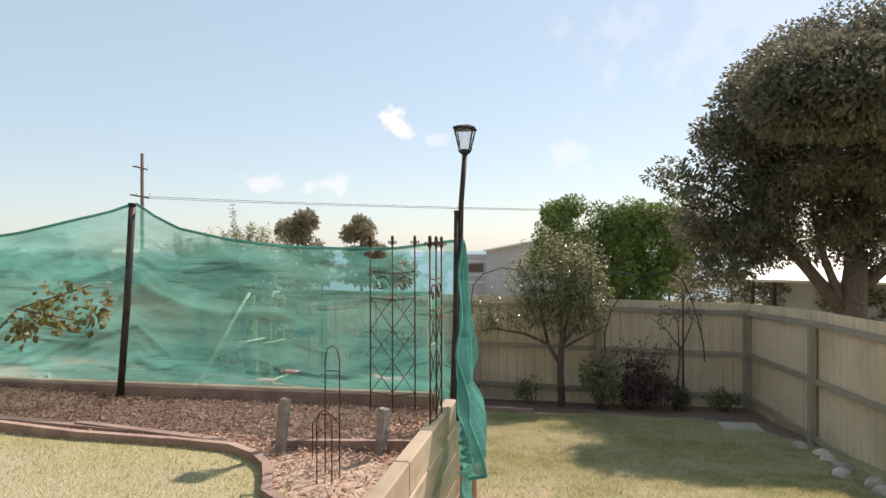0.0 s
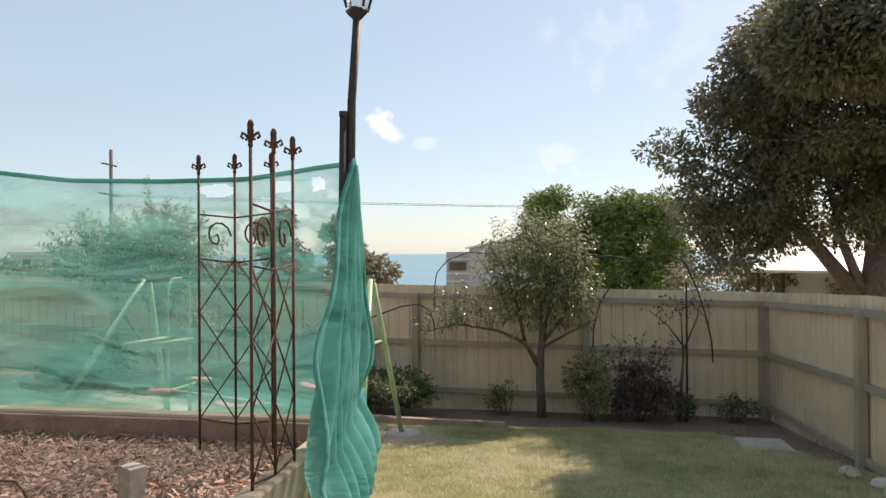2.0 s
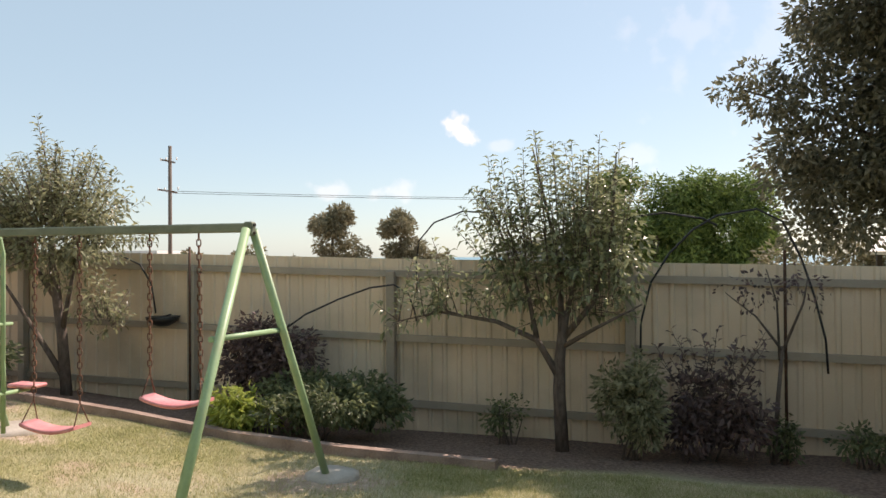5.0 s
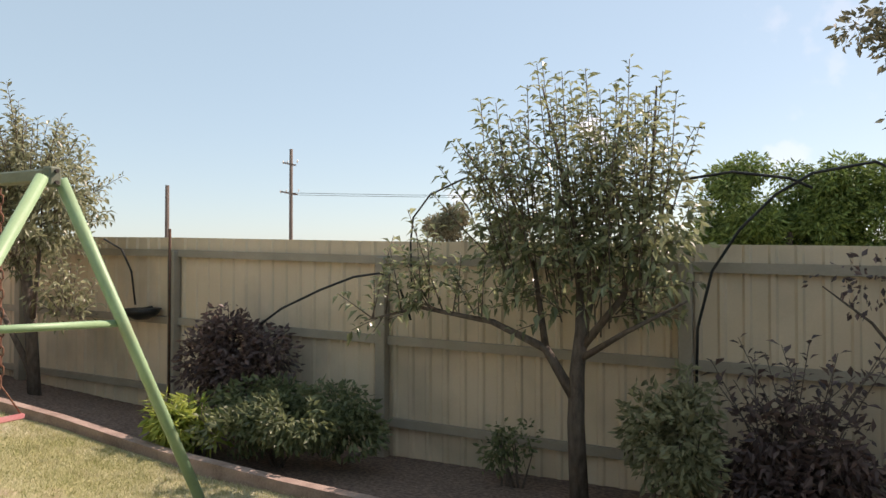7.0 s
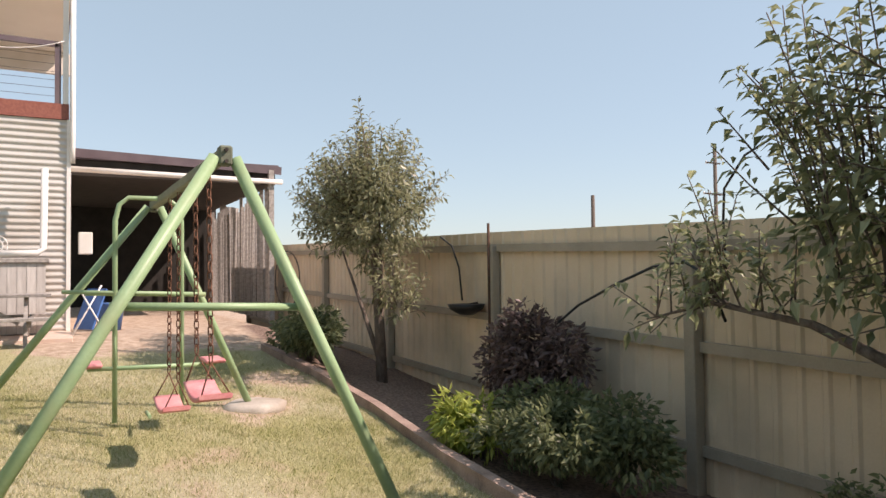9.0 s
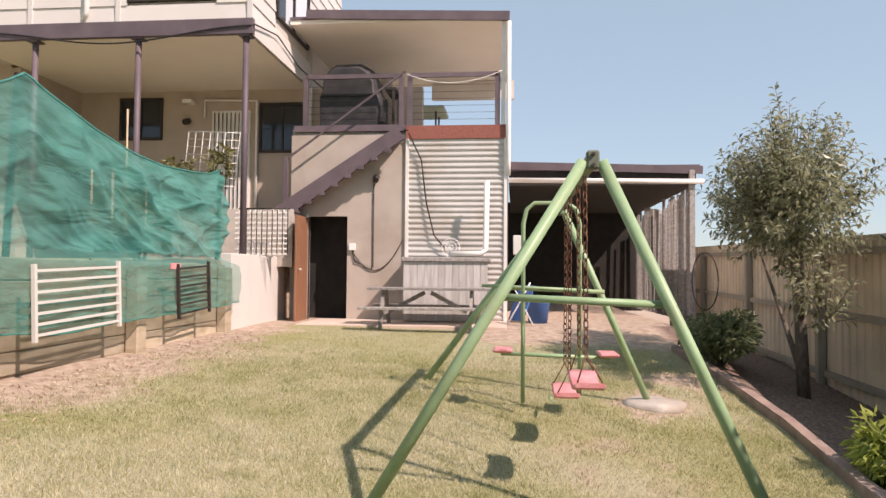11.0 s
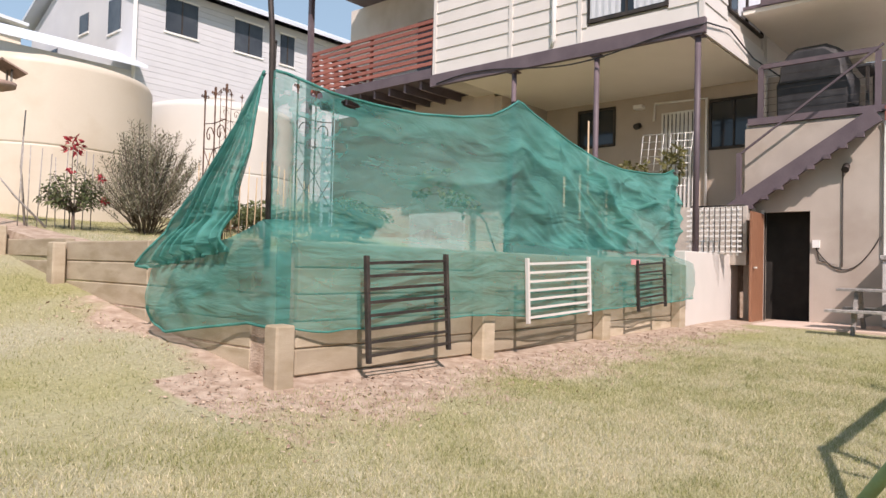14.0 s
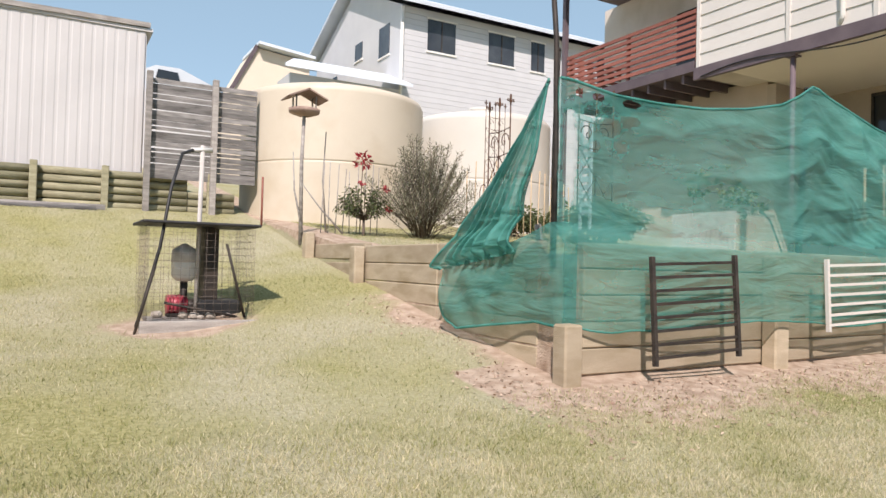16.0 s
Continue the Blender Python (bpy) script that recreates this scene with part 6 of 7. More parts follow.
def water_tank(x, y, r, h, material, label):
    t = thing("water_tank", label, "water tank", group="water tanks")
    g = 1.55
    prof = [(r, 0), (r, 0.05), (r, h * 0.5), (r, h * 0.508), (r - 0.014, h * 0.511), (r - 0.014, h * 0.514), (r, h * 0.517), (r, h * 0.525), (r, h - 0.16), (r, h - 0.12), (r - 0.05, h - 0.02), (r - 0.2, h + 0.03), (0.3, h + 0.35)]
    part("body", lathe(bmesh.new(), prof, 64, (x, y, g)), material, t)
    part("lid", lathe(bmesh.new(), [(0.32, h + 0.34), (0.32, h + 0.42), (0.02, h + 0.45)], 20, (x, y, g)), material, t)
    return t


water_tank(-2.9, -4.75, 2.0, 3.2, M["tank"], "large beige plastic rainwater tank")
water_tank(-7.1, -5.2, 1.8, 3.3, M["tank_pale"], "pale plastic rainwater tank beside the beige one")

# ---- neighbour's houses ----
nb = thing("neighbour_house", "white two storey weatherboard house up the slope", "house")
NY, NX = -14.0, -9.0
nw = part("wall", newbox(-26, NX, -24, NY, 2, 11.2), M["nwall"], nb)
for k in range(34):
    z = 4.0 + k * 0.21
    part("board", newbox(-26, NX + 0.02, NY, NY + 0.022, z, z + 0.2), M["nwall"], nw)
for a, b in ((-11.33, -10.07), (-14.2, -12.93), (-15.8, -15.1), (-20, -18.8)):
    w = part("window", newbox(a, b, NY + 0.02, NY + 0.045, 9.6, 10.85), M["farpane"], nb)
    part("mullion", newbox((a + b) / 2 - 0.025, (a + b) / 2 + 0.025, NY + 0.03, NY + 0.06, 9.6, 10.85), M["dark"], w)
    part("frame", newbox(a - 0.06, b + 0.06, NY + 0.02, NY + 0.07, 10.85, 10.92), M["white"], w)
    part("frame", newbox(a - 0.06, b + 0.06, NY + 0.02, NY + 0.07, 9.53, 9.6), M["white"], w)
for y0, y1, z0, z1 in ((-16.2, -15.2, 9.6, 10.85), (-18.8, -18.0, 10.1, 10.85), (-22, -21, 9.0, 10)):
    w = part("window", newbox(NX + 0.0, NX + 0.03, y0, y1, z0, z1), M["farpane"], nb)
    part("frame", newbox(NX + 0.0, NX + 0.05, y0 - 0.06, y1 + 0.06, z0 - 0.07, z0), M["white"], w)
for x in (NX, -26):
    bm = bmesh.new()
    bm.faces.new([bm.verts.new(p) for p in ((x, NY, 11.2), (x, -19, 13.4), (x, -24, 11.2))])
    part("gable", bm, M["nwall"], nb)
for y0, z0, y1, z1 in ((-13.3, 11.1, -19, 13.6), (-24.7, 11.1, -19, 13.6)):
    part("roof_sheet", slab_of(((-8.5, y0, z0), (-26.5, y0, z0), (-26.5, y1, z1), (-8.5, y1, z1)), (0, 0, 0.14)), M["roofblue"], nb)
part("downpipe", newtube([(NX + 0.08, NY + 0.1, 11.1), (NX + 0.08, NY + 0.08, 4)], 0.07, 8), M["white"], nb)
bm = slab_of(((-4.3, -13.5, 7.95), (-9.1, -13.2, 7.85), (-9.1, -15.5, 8.75), (-5.2, -15.5, 8.75)), (0, 0, 0.1))
part("porch_roof", bm, M["roofblue"], nb)
part("porch_wall", newbox(-9, -4.6, -15.5, -13.9, 3, 7.85), M["nwall"], nb)
nb2 = thing("neighbour_house", "cream gabled house with a brown bargeboard behind the tanks", "house")
part("gable_wall", slab_of(((-3.9, -20, 3), (-3.96, -20, 8.5), (-4.93, -20, 10.37), (-7.3, -20, 10.1), (-7.3, -20, 3)), (0, -3, 0)), M["farcream"], nb2)
part("bargeboard", beam(bmesh.new(), (-3.8, -19.95, 8.25), (-4.93, -19.95, 10.45), 0.12, 0.16), M["purple"], nb2)
part("roof", beam(bmesh.new(), (-4.9, -21, 10.48), (-7.4, -21, 10.22), 3, 0.12), M["roofblue"], nb2)
nb3 = thing("neighbour_roof", "pale grey hipped roof with solar panel behind the fence", "house")
part("roof", slab_of(((0.6, -26, 9.3), (-0.6, -26, 10.0), (-1.6, -26, 10.5), (-2.7, -26, 10.5), (-4.7, -26, 9.7), (-4.7, -26, 9.2)), (0, -3, 0.4)), M["roofblue"], nb3)
part("wall", newbox(-4.6, 0.5, -29, -25.9, 3, 9.25), M["nwall"], nb3)
part("solar_panel", slab_of(((-1.6, -25.95, 9.9), (-2.7, -25.95, 9.85), (-2.6, -25.95, 10.25), (-1.7, -25.95, 10.3)), (0, 0.05, 0)), M["glass"], nb3)

# ---- in and beside the raised bed ----
edg = thing("bed_edging", "low curved weathered timber edging of the bed", "edging", kind="structure")
cv = [(-5.2, 4.72), (-4.19, 4.6), (-3.37, 4.46), (-2.7, 4.42), (-2.2, 4.36), (-1.95, 4.2), (-1.78, 4.0), (-1.66, 3.75), (-1.58, 3.55), (-1.35, 3.35), (-1.0, 3.22)]
for (xa_, ya_), (xb_, yb_) in zip(cv, cv[1:]):
    part("edging_board", beam(bmesh.new(), (xa_, ya_, bed(xa_, ya_) + 0.015), (xb_ + (xb_ - xa_) * 0.06, yb_ + (yb_ - ya_) * 0.06, bed(xb_, yb_) + 0.012), 0.055, 0.085), M["edging"], edg)
part("edging_board", beam(bmesh.new(), (-5.3, 4.86, 1.3), (-2.9, 4.6, 1.29), 0.09, 0.06), M["edging"], edg)
part("edging_board", beam(bmesh.new(), (-3.6, 4.7, 1.31), (-2.35, 4.5, 1.29), 0.07, 0.05), M["edging"], edg)
part("cross_board", beam(bmesh.new(), (-1.95, 4.47, 1.3), (-0.98, 4.55, 1.32), 0.05, 0.07), M["edging"], edg)
for x, y, h, dx in ((-1.87, 4.36, 1.64, 0.07), (-1.2, 4.42, 1.59, 0.05)):
    t = thing("timber_stake", "short leaning square timber stake in the bed", "stake", group="bed stakes")
    part("stake", beam(bmesh.new(), (x, y, 1.1), (x + dx, y - 0.02, h), 0.055, 0.055), M["greywood"], t)


def fleur(bm, x, y, z, s=0.047):
    """A fleur-de-lis finial."""
    tube(bm, [(x, y, z), (x, y, z + s * 0.4), (x, y, z + s * 1.2), (x, y, z + s * 2.0)], s * 0.2, 6, s * 0.12)
    for k in (0.7, 1.2, 1.6):
        bmesh.ops.create_uvsphere(bm, u_segments=8, v_segments=5, radius=1, matrix=Matrix.Translation((x, y, z + s * k)) @ Matrix.Diagonal((s * 0.28, s * 0.12, s * 0.45, 1)))
    for sx in (-1, 1):
        tube(bm, [(x, y, z + s * 0.5), (x + sx * s * 0.35, y, z + s * 0.9), (x + sx * s * 0.65, y, z + s * 1.05), (x + sx * s * 0.75, y, z + s * 0.75), (x + sx * s * 0.55, y, z + s * 0.62)], s * 0.12, 5)
    tube(bm, [(x - s * 0.4, y, z + s * 0.55), (x + s * 0.4, y, z + s * 0.55)], s * 0.1, 5)


def trellis(feet, h, label, seed):
    """A wrought panel of three uprights with crossed diagonals, curls and finials."""
    t = thing("garden_trellis", label, "trellis", group="trellises")
    p = [Vector(f) for f in feet]
    tops = []
    for q in p:
        top = q + Vector((0, 0, h))
        part("upright", newtube([q - Vector((0, 0, 0.15)), top], 0.0065, 6), M["rust"], t)
        bm = bmesh.new()
        fleur(bm, *top)
        part("finial", bm, M["rust"], t)
    for z in (0.18, h - 0.42, h - 0.2):
        bm = bmesh.new()
        pts = [p[0] + Vector((0, 0, z)), p[1] + Vector((0, 0, z - 0.02)), p[2] + Vector((0, 0, z))]
        tube(bm, pts, 0.0045, 5)
        part("crossbar", bm, M["rust"], t)
    for a, b in zip(p, p[1:]):
        n = max(3, int((h - 0.6) / 0.2))
        for k in range(n):
            z0, z1 = 0.18 + (h - 0.6) * k / n, 0.18 + (h - 0.6) * (k + 1) / n
            part("diagonal", newtube([a + Vector((0, 0, z0)), b + Vector((0, 0, z1))], 0.0035, 5), M["rust"], t)
            part("diagonal", newtube([b + Vector((0, 0, z0)), a + Vector((0, 0, z1))], 0.0035, 5), M["rust"], t)
        c = (a + b) / 2 + Vector((0, 0, h - 0.31))
        d = (b - a).normalized()
        part("scroll", newtube([c + d * (0.075 - 0.006 * k) * math.cos(k * 0.55) + Vector((0, 0, (0.08 - 0.005 * k) * math.sin(k * 0.55))) for k in range(14)], 0.005, 5), M["rust"], t)
    return t


trellis([(-1.6, 5.64, 1.25), (-1.41, 5.64, 1.25), (-1.22, 5.64, 1.25)], 1.39, "tall rusty iron trellis with fleur finials", 1)
trellis([(-0.915, 4.74, 1.25), (-0.905, 4.92, 1.25), (-0.9, 5.1, 1.25)], 1.37, "rusty iron trellis with pointed finials", 2)
cage = thing("plant_support", "small dark arched wire plant support", "plant support")
for dy, dz in ((0.0, 0.0), (-0.14, -0.35)):
    x0, y0 = -1.4, 3.98 + dy
    part("hoop", newtube([(x0, y0, 1.2), (x0, y0, 1.97 + dz), (x0 + 0.015, y0, 2.03 + dz), (x0 + 0.045, y0, 2.05 + dz), (x0 + 0.075, y0, 2.03 + dz), (x0 + 0.09, y0, 1.97 + dz), (x0 + 0.09, y0, 1.2)], 0.0042, 6), M["rust"], cage)
part("rung", newtube([(-1.4, 3.98, 1.9), (-1.31, 3.98, 1.9)], 0.0035, 5), M["dark"], cage)
cage2 = thing("plant_support", "thin wire plant support in the grey soil", "plant support")
part("hoop", newtube([(-1.6, 4.3, 1.2), (-1.6, 4.3, 1.5), (-1.55, 4.3, 1.56), (-1.47, 4.3, 1.56), (-1.42, 4.3, 1.5), (-1.42, 4.3, 1.2)], 0.004, 5), M["rust"], cage2)
bush = tree("garden_vine", "leaning vine branch with pale green leaves behind the net", None, 0, [([(-5.0, 5.0, 1.2), (-4.7, 4.95, 1.8), (-4.3, 4.9, 2.15), (-3.6, 4.85, 2.35)], 0.012, 0.006), ([(-4.3, 4.9, 2.15), (-3.6, 4.85, 2.05)], 0.008, 0.004)],
            [(-3.95, 4.9, 2.22, 0.28, 0.15, 0.16), (-4.15, 4.95, 2.05, 0.25, 0.15, 0.15), (-3.6, 4.85, 2.15, 0.12, 0.12, 0.2), (-4.3, 5.0, 1.95, 0.15, 0.12, 0.1)], 300, 0.068, "vine", 0.85, 51)

# gates hung on the wall
def gate(x0, x1, z0, z1, bars, material, label, lean=0.0, tilt=0.0):
    t = thing("garden_gate", label, "gate", group="gates leaning on the wall")
    y = 6.19
    for x in (x0, x1):
        zz = tilt if x == x1 else 0
        part("stile", beam(bmesh.new(), (x, y + lean, z0 + zz), (x, y, z1 + zz), 0.035, 0.035), material, t)
    for k in range(bars):
        f = k / (bars - 1)
        z = z0 + 0.06 + (z1 - z0 - 0.12) * f
        part("bar", beam(bmesh.new(), (x0, y + lean * (1 - f), z), (x1, y + lean * (1 - f), z + tilt), 0.016, 0.024), material, t)
    return t


gate(-1.52, -2.49, 0.45, 1.3, 8, M["dark"], "black steel gate with flat bars on the wall", 0.06, 0.04)
gate(-3.8, -5.09, 0.66, 1.34, 7, M["wb"], "cream slatted gate on the bed wall", 0.03, 0.05)
gate(-6.4, -7.26, 0.7, 1.38, 6, M["dark"], "small black slatted gate on the bed wall", 0.03, 0.05)
sg = thing("small_sign", "small faded red and white sign on the wall", "sign")
part("plate", newbox(-6.5, -6.25, 6.17, 6.18, 1.32, 1.39), M["pink"], sg)

# bushes and feeder at the top of the bed
rq = random.Random(61)
gb = bed(-3.0, -0.5)
stems = []
for _ in range(150):
    a, k = rq.uniform(0, 6.28), rq.random() ** 0.6
    foot_ = Vector((-3.0 + 0.2 * math.cos(a) * k, -0.5 + 0.2 * math.sin(a) * k, gb + rq.uniform(-0.05, 0.35)))
    lump = 0.25 * noise.noise((math.cos(a) * 2, math.sin(a) * 2, k * 3))
    stems.append((foot_, Vector((-3.0 + (1.12 + lump) * math.cos(a) * k, -0.5 + 0.75 * math.sin(a) * k, gb + 1.72 + lump - 0.95 * k ** 3 - rq.uniform(0, 0.6)))))
shoot_tree("garden_shrub", "large grey brown bush of fine upright stems", "shrub", None, 0, [], stems, 75, 0.075, "rosemary", 0.26, 0.3, -0.3, 62, 0.008)
gb2 = bed(-1.9, -0.5)
canes = []
for _ in range(46):
    d = Vector((rq.gauss(0, 1), rq.gauss(0, 1), rq.uniform(0.2, 1.6))).normalized()
    canes.append((Vector((-1.9, -0.5, gb2 + 0.25)), Vector((-1.9 + 0.48 * d.x, -0.5 + 0.4 * d.y, gb2 + 0.35 + 0.62 * d.z * rq.uniform(0.6, 1)))))
shoot_tree("rose_bush", "rose bush with dark green leaves", "shrub", [(-1.9, -0.5, gb2 - 0.1), (-1.9, -0.5, gb2 + 0.3)], 0.03, [], canes, 55, 0.075, "rose", 0.6, 0.35, 0.4, 63, 0.009)
for dx, dz in ((-0.32, 0.78), (0.1, 0.86), (-0.38, 0.45)):
    tree("rose_bloom", "small orange red rose bloom on the bush", None, 0, [([(-1.9 + dx, -0.4, gb2 + dz - 0.15), (-1.9 + dx, -0.36, gb2 + dz)], 0.006, 0.004)], [(-1.9 + dx, -0.35, gb2 + dz, 0.05, 0.04, 0.04)], 26, 0.05, "flower", 0.7, 65)
tree("red_flower_stem", "dark red flower head on a bare stem", None, 0, [([(-2.0, -0.9, gb2), (-2.02, -0.9, gb2 + 1.3)], 0.01, 0.006)], [(-2.02, -0.9, gb2 + 1.3, 0.13, 0.1, 0.14)], 70, 0.09, "flower", 0.5, 64)
fd = thing("bird_feeder", "rustic timber bird feeder with a small roof on a pole", "bird feeder")
bx, by = -0.87, -0.6
gfd = gz(bx - 0.1, by)
part("pole", newtube([(bx, by, gfd - 0.2), (bx + 0.02, by, gfd + 1.1), (bx, by, 3.55)], 0.035, 8, 0.028), M["greywood"], fd)
part("tray", lathe(bmesh.new(), [(0.1, 0), (0.24, 0.05), (0.25, 0.11), (0.22, 0.11), (0.2, 0.07), (0.02, 0.07)], 16, (bx, by, 3.5)), M["edging"], fd)
for dx, dy in ((-0.16, -0.09), (0.16, -0.09), (-0.16, 0.09), (0.16, 0.09)):
    part("roof_post", newtube([(bx + dx, by + dy, 3.58), (bx + dx, by + dy, 3.82)], 0.014, 5), M["greywood"], fd)
for s in (-1, 1):
    bm = bmesh.new()
    bmesh.ops.create_cube(bm, size=1, matrix=Matrix.Translation((bx + s * 0.15, by, 3.83)) @ Matrix.Rotation(radians(24 * s), 4, "Y") @ Matrix.Diagonal((0.36, 0.46, 0.022, 1)))
    part("roof", bm, M["edging"], fd)
for p0, p1 in (((-0.8, -0.3, gfd), (-0.68, -0.5, gfd + 1.25)), ((-1.5, -0.4, gfd), (-0.85, -0.5, gfd + 0.75)), ((-1.4, -0.9, gfd), (-1.35, -0.9, gfd + 1.7))):
    s = thing("dead_branch", "bare grey branch stuck in the bed", "branch", group="bare branches")
    m0 = Vector(p0).lerp(Vector(p1), 0.5) + Vector((0.06, 0, 0.03))
    part("stick", newtube([p0, m0, p1], 0.018, 6, 0.009), M["greywood"], s)
# bamboo stakes and tall trellis by the tanks
for k in range(16):
    x = -4.0 - k * 0.16
    s = thing("bamboo_stake", "thin pale bamboo stake in the bed", "stake", group="bamboo stakes")
    part("cane", newtube([(x, -0.7, bed(x, -0.7) - 0.05), (x + rq.uniform(-0.06, 0.06), -0.7, bed(x, -0.7) + 1.3 + rq.uniform(-0.2, 0.2))], 0.011, 5), M["post"], s)
for k in range(9):
    x = -1.25 - k * 0.125
    s = thing("bamboo_stake", "thin grey cane beside the bird feeder", "stake", group="bamboo stakes")
    part("cane", newtube([(x, -0.75, bed(x, -0.75) - 0.05), (x + rq.uniform(-0.05, 0.05), -0.75, bed(x, -0.75) + 1.1 + rq.uniform(-0.15, 0.2))], 0.008, 5), M["greywood"], s)
trellis([(-4.3, -0.6, 1.65), (-4.52, -0.62, 1.65), (-4.75, -0.64, 1.65)], 2.5, "tall thin rusty trellis by the pale tank", 3)
tw = thing("timber_post", "thin red-brown stake before the beige tank", "post")
part("rod", newtube([(-0.77, -2.6, 1.75), (-0.77, -2.6, 2.72)], 0.02, 6), M["red"], tw)
shrub("low leafy green plants behind the net", -7.6, -1.2, 1.7, 0.55, "rose", 5200, 0.12, 71, ry=1.0)
shrub("low leafy green plants beside the net", -6.0, -2.2, 1.3, 0.35, "rose", 3000, 0.11, 72)
shrub("tomato plants tied to white stakes", -7.6, 5.0, 0.7, 0.7, "vine", 900, 0.1, 73)
for x, y, h in ((-6.6, 5.2, 2.6), (-8.6, 4.21, 3.86), (-7.6, 5.1, 2.5), (-6.0, 5.3, 2.5)):
    s = thing("garden_stake", "tall pale stake behind the net", "stake", group="white stakes")
    part("rod", newtube([(x, y, 1.2), (x + 0.02, y, h)], 0.015, 6), M["post"], s)
gr = thing("wire_grid", "square white wire grid above the net", "wire grid")
for k in range(8):
    part("wire", newtube([(-8.6, 5.98 - k * 0.12, 2.62), (-8.6, 6.06 - k * 0.12, 3.48)], 0.006, 4), M["corr"], gr)
    part("wire", newtube([(-8.6, 5.98 + k * 0.01, 2.62 + k * 0.12), (-8.6, 5.14 + k * 0.01, 2.66 + k * 0.12)], 0.006, 4), M["corr"], gr)
tree("climbing_plant", "yellow green climbing plant on the wire grid", None, 0, [([(-8.5, 5.2, 1.5), (-8.5, 5.2, 2.8)], 0.01, 0.005)], [(-8.5, 5.75, 2.95, 0.2, 0.2, 0.2), (-8.5, 5.1, 2.95, 0.2, 0.3, 0.12), (-8.5, 5.85, 3.1, 0.1, 0.12, 0.18)], 350, 0.1, "vine", 0.6, 74)
# added sheet: its pale colour stands in for sunlight on the lower house wall
bx2 = thing("lit_wall_panel", "pale sheet added for the sunlit part of the house wall", "panel")
part("sheet", newbox(-8.55, -8.5, 0.0, 1.5, 1.4, 2.35), M["greyboard"], bx2)
ap = thing("pale_blue_frame", "narrow pale blue slatted frame behind the net", "frame")
for k in range(2):
    part("stile", newbox(-7.0, -6.96, -1.1 + k * 0.3, -1.04 + k * 0.3, 2.0, 4.25), M["teal"], ap)
for k in range(9):
    part("slat", newbox(-6.99, -6.97, -1.1, -0.75, 2.3 + k * 0.17, 2.41 + k * 0.17), M["teal"], ap)

# ---- pump in its cage ----
pc = thing("pump_cage", "rusty wire mesh cage with a tin lid over a garden pump", "cage")
ca, cb, cc, cd = 0.72, 1.77, 2.0, 2.85
gp = 0.5
part("base", newbox(ca - 0.04, cb + 0.04, cc - 0.04, cd + 0.04, gp - 0.15, gp + 0.04, 0.01), M["greywood"], pc)
for k in range(6):
    x = ca - 0.05 + k * 0.178
    part("base_plank", newbox(x, x + 0.165, cc - 0.06, cd + 0.06, gp + 0.043, gp + 0.07, 0.005), M["greywood"], pc)
part("base_rail", newbox(ca - 0.06, cb + 0.06, cd + 0.065, cd + 0.11, gp - 0.12, gp + 0.08, 0.01), M["greywood"], pc)
part("rubber_mat", newbox(ca + 0.06, ca + 0.5, cc + 0.06, cc + 0.6, gp + 0.075, gp + 0.26, 0.03), M["black"], pc)
for a, b in (((ca + 0.1, cd + 0.03, gp + 0.1), (ca + 0.3, cd + 0.03, gp + 0.85)), ((cb + 0.1, cd + 0.12, gp - 0.05), (cb - 0.08, cd + 0.03, gp + 0.62)), ((ca + 0.15, cd - 0.1, gp + 0.1), (cb - 0.2, cd - 0.2, gp + 0.24))):
    part("brace_rod", newtube([a, b], 0.014, 6), M["dark"], pc)
bm = bmesh.new()
for k in range(14):
    f = k / 13
    for y in (cc + 0.02, cd - 0.02):
        tube(bm, [(ca + (cb - ca) * f, y, gp + 0.07), (ca + (cb - ca) * f, y, gp + 1.02)], 0.0019, 4)
    for x in (ca + 0.02, cb - 0.02):
        tube(bm, [(x, cc + (cd - cc) * f, gp + 0.07), (x, cc + (cd - cc) * f, gp + 1.02)], 0.0019, 4)
    z = gp + 0.1 + 0.92 * f
    for y in (cc + 0.02, cd - 0.02):
        tube(bm, [(ca, y, z), (cb, y, z)], 0.0019, 4)
    for x in (ca + 0.02, cb - 0.02):
        tube(bm, [(x, cc, z), (x, cd, z)], 0.0019, 4)
part("mesh", bm, M["cage"], pc)
bm = newbox(ca - 0.05, cb + 0.05, cc - 0.05, cd + 0.05, gp + 1.03, gp + 1.06, 0.01)
part("lid", bm, M["cover"], pc, "rusty dark sheet lid")
part("board", newbox(1.02, 1.16, 2.1, 2.5, gp + 0.08, gp + 1.02), M["dark"], pc)
rr_ = random.Random(12)
for k in range(9):
    st = thing("loose_stone", "pale rubble stone lying in the pump cage", "stone", group="stones in the cage")
    bm = bmesh.new()
    bmesh.ops.create_icosphere(bm, subdivisions=2, radius=1)
    cx_, cy_, r_ = rr_.uniform(0.9, 1.68), rr_.uniform(2.42, 2.7), rr_.uniform(0.035, 0.065)
    for v in bm.verts:
        v.co *= r_ * (1 + 0.3 * noise.noise(v.co * 2 + Vector((k, 0, 0))))
        v.co = Vector((v.co.x + cx_, v.co.y + cy_, v.co.z * 0.7 + gp + 0.07 + r_ * 0.6))
    part("stone", bm, M["concrete"], st)
pm = thing("water_pump", "red garden water pump with a pale pressure tank", "pump")
part("motor", newtube([(1.3, 2.3, gp + 0.2), (1.5, 2.3, gp + 0.2)], 0.1, 14), M["pump"], pm)
part("impeller_housing", newtube([(1.22, 2.3, gp + 0.19), (1.3, 2.3, gp + 0.19)], 0.075, 12), M["dark"], pm)
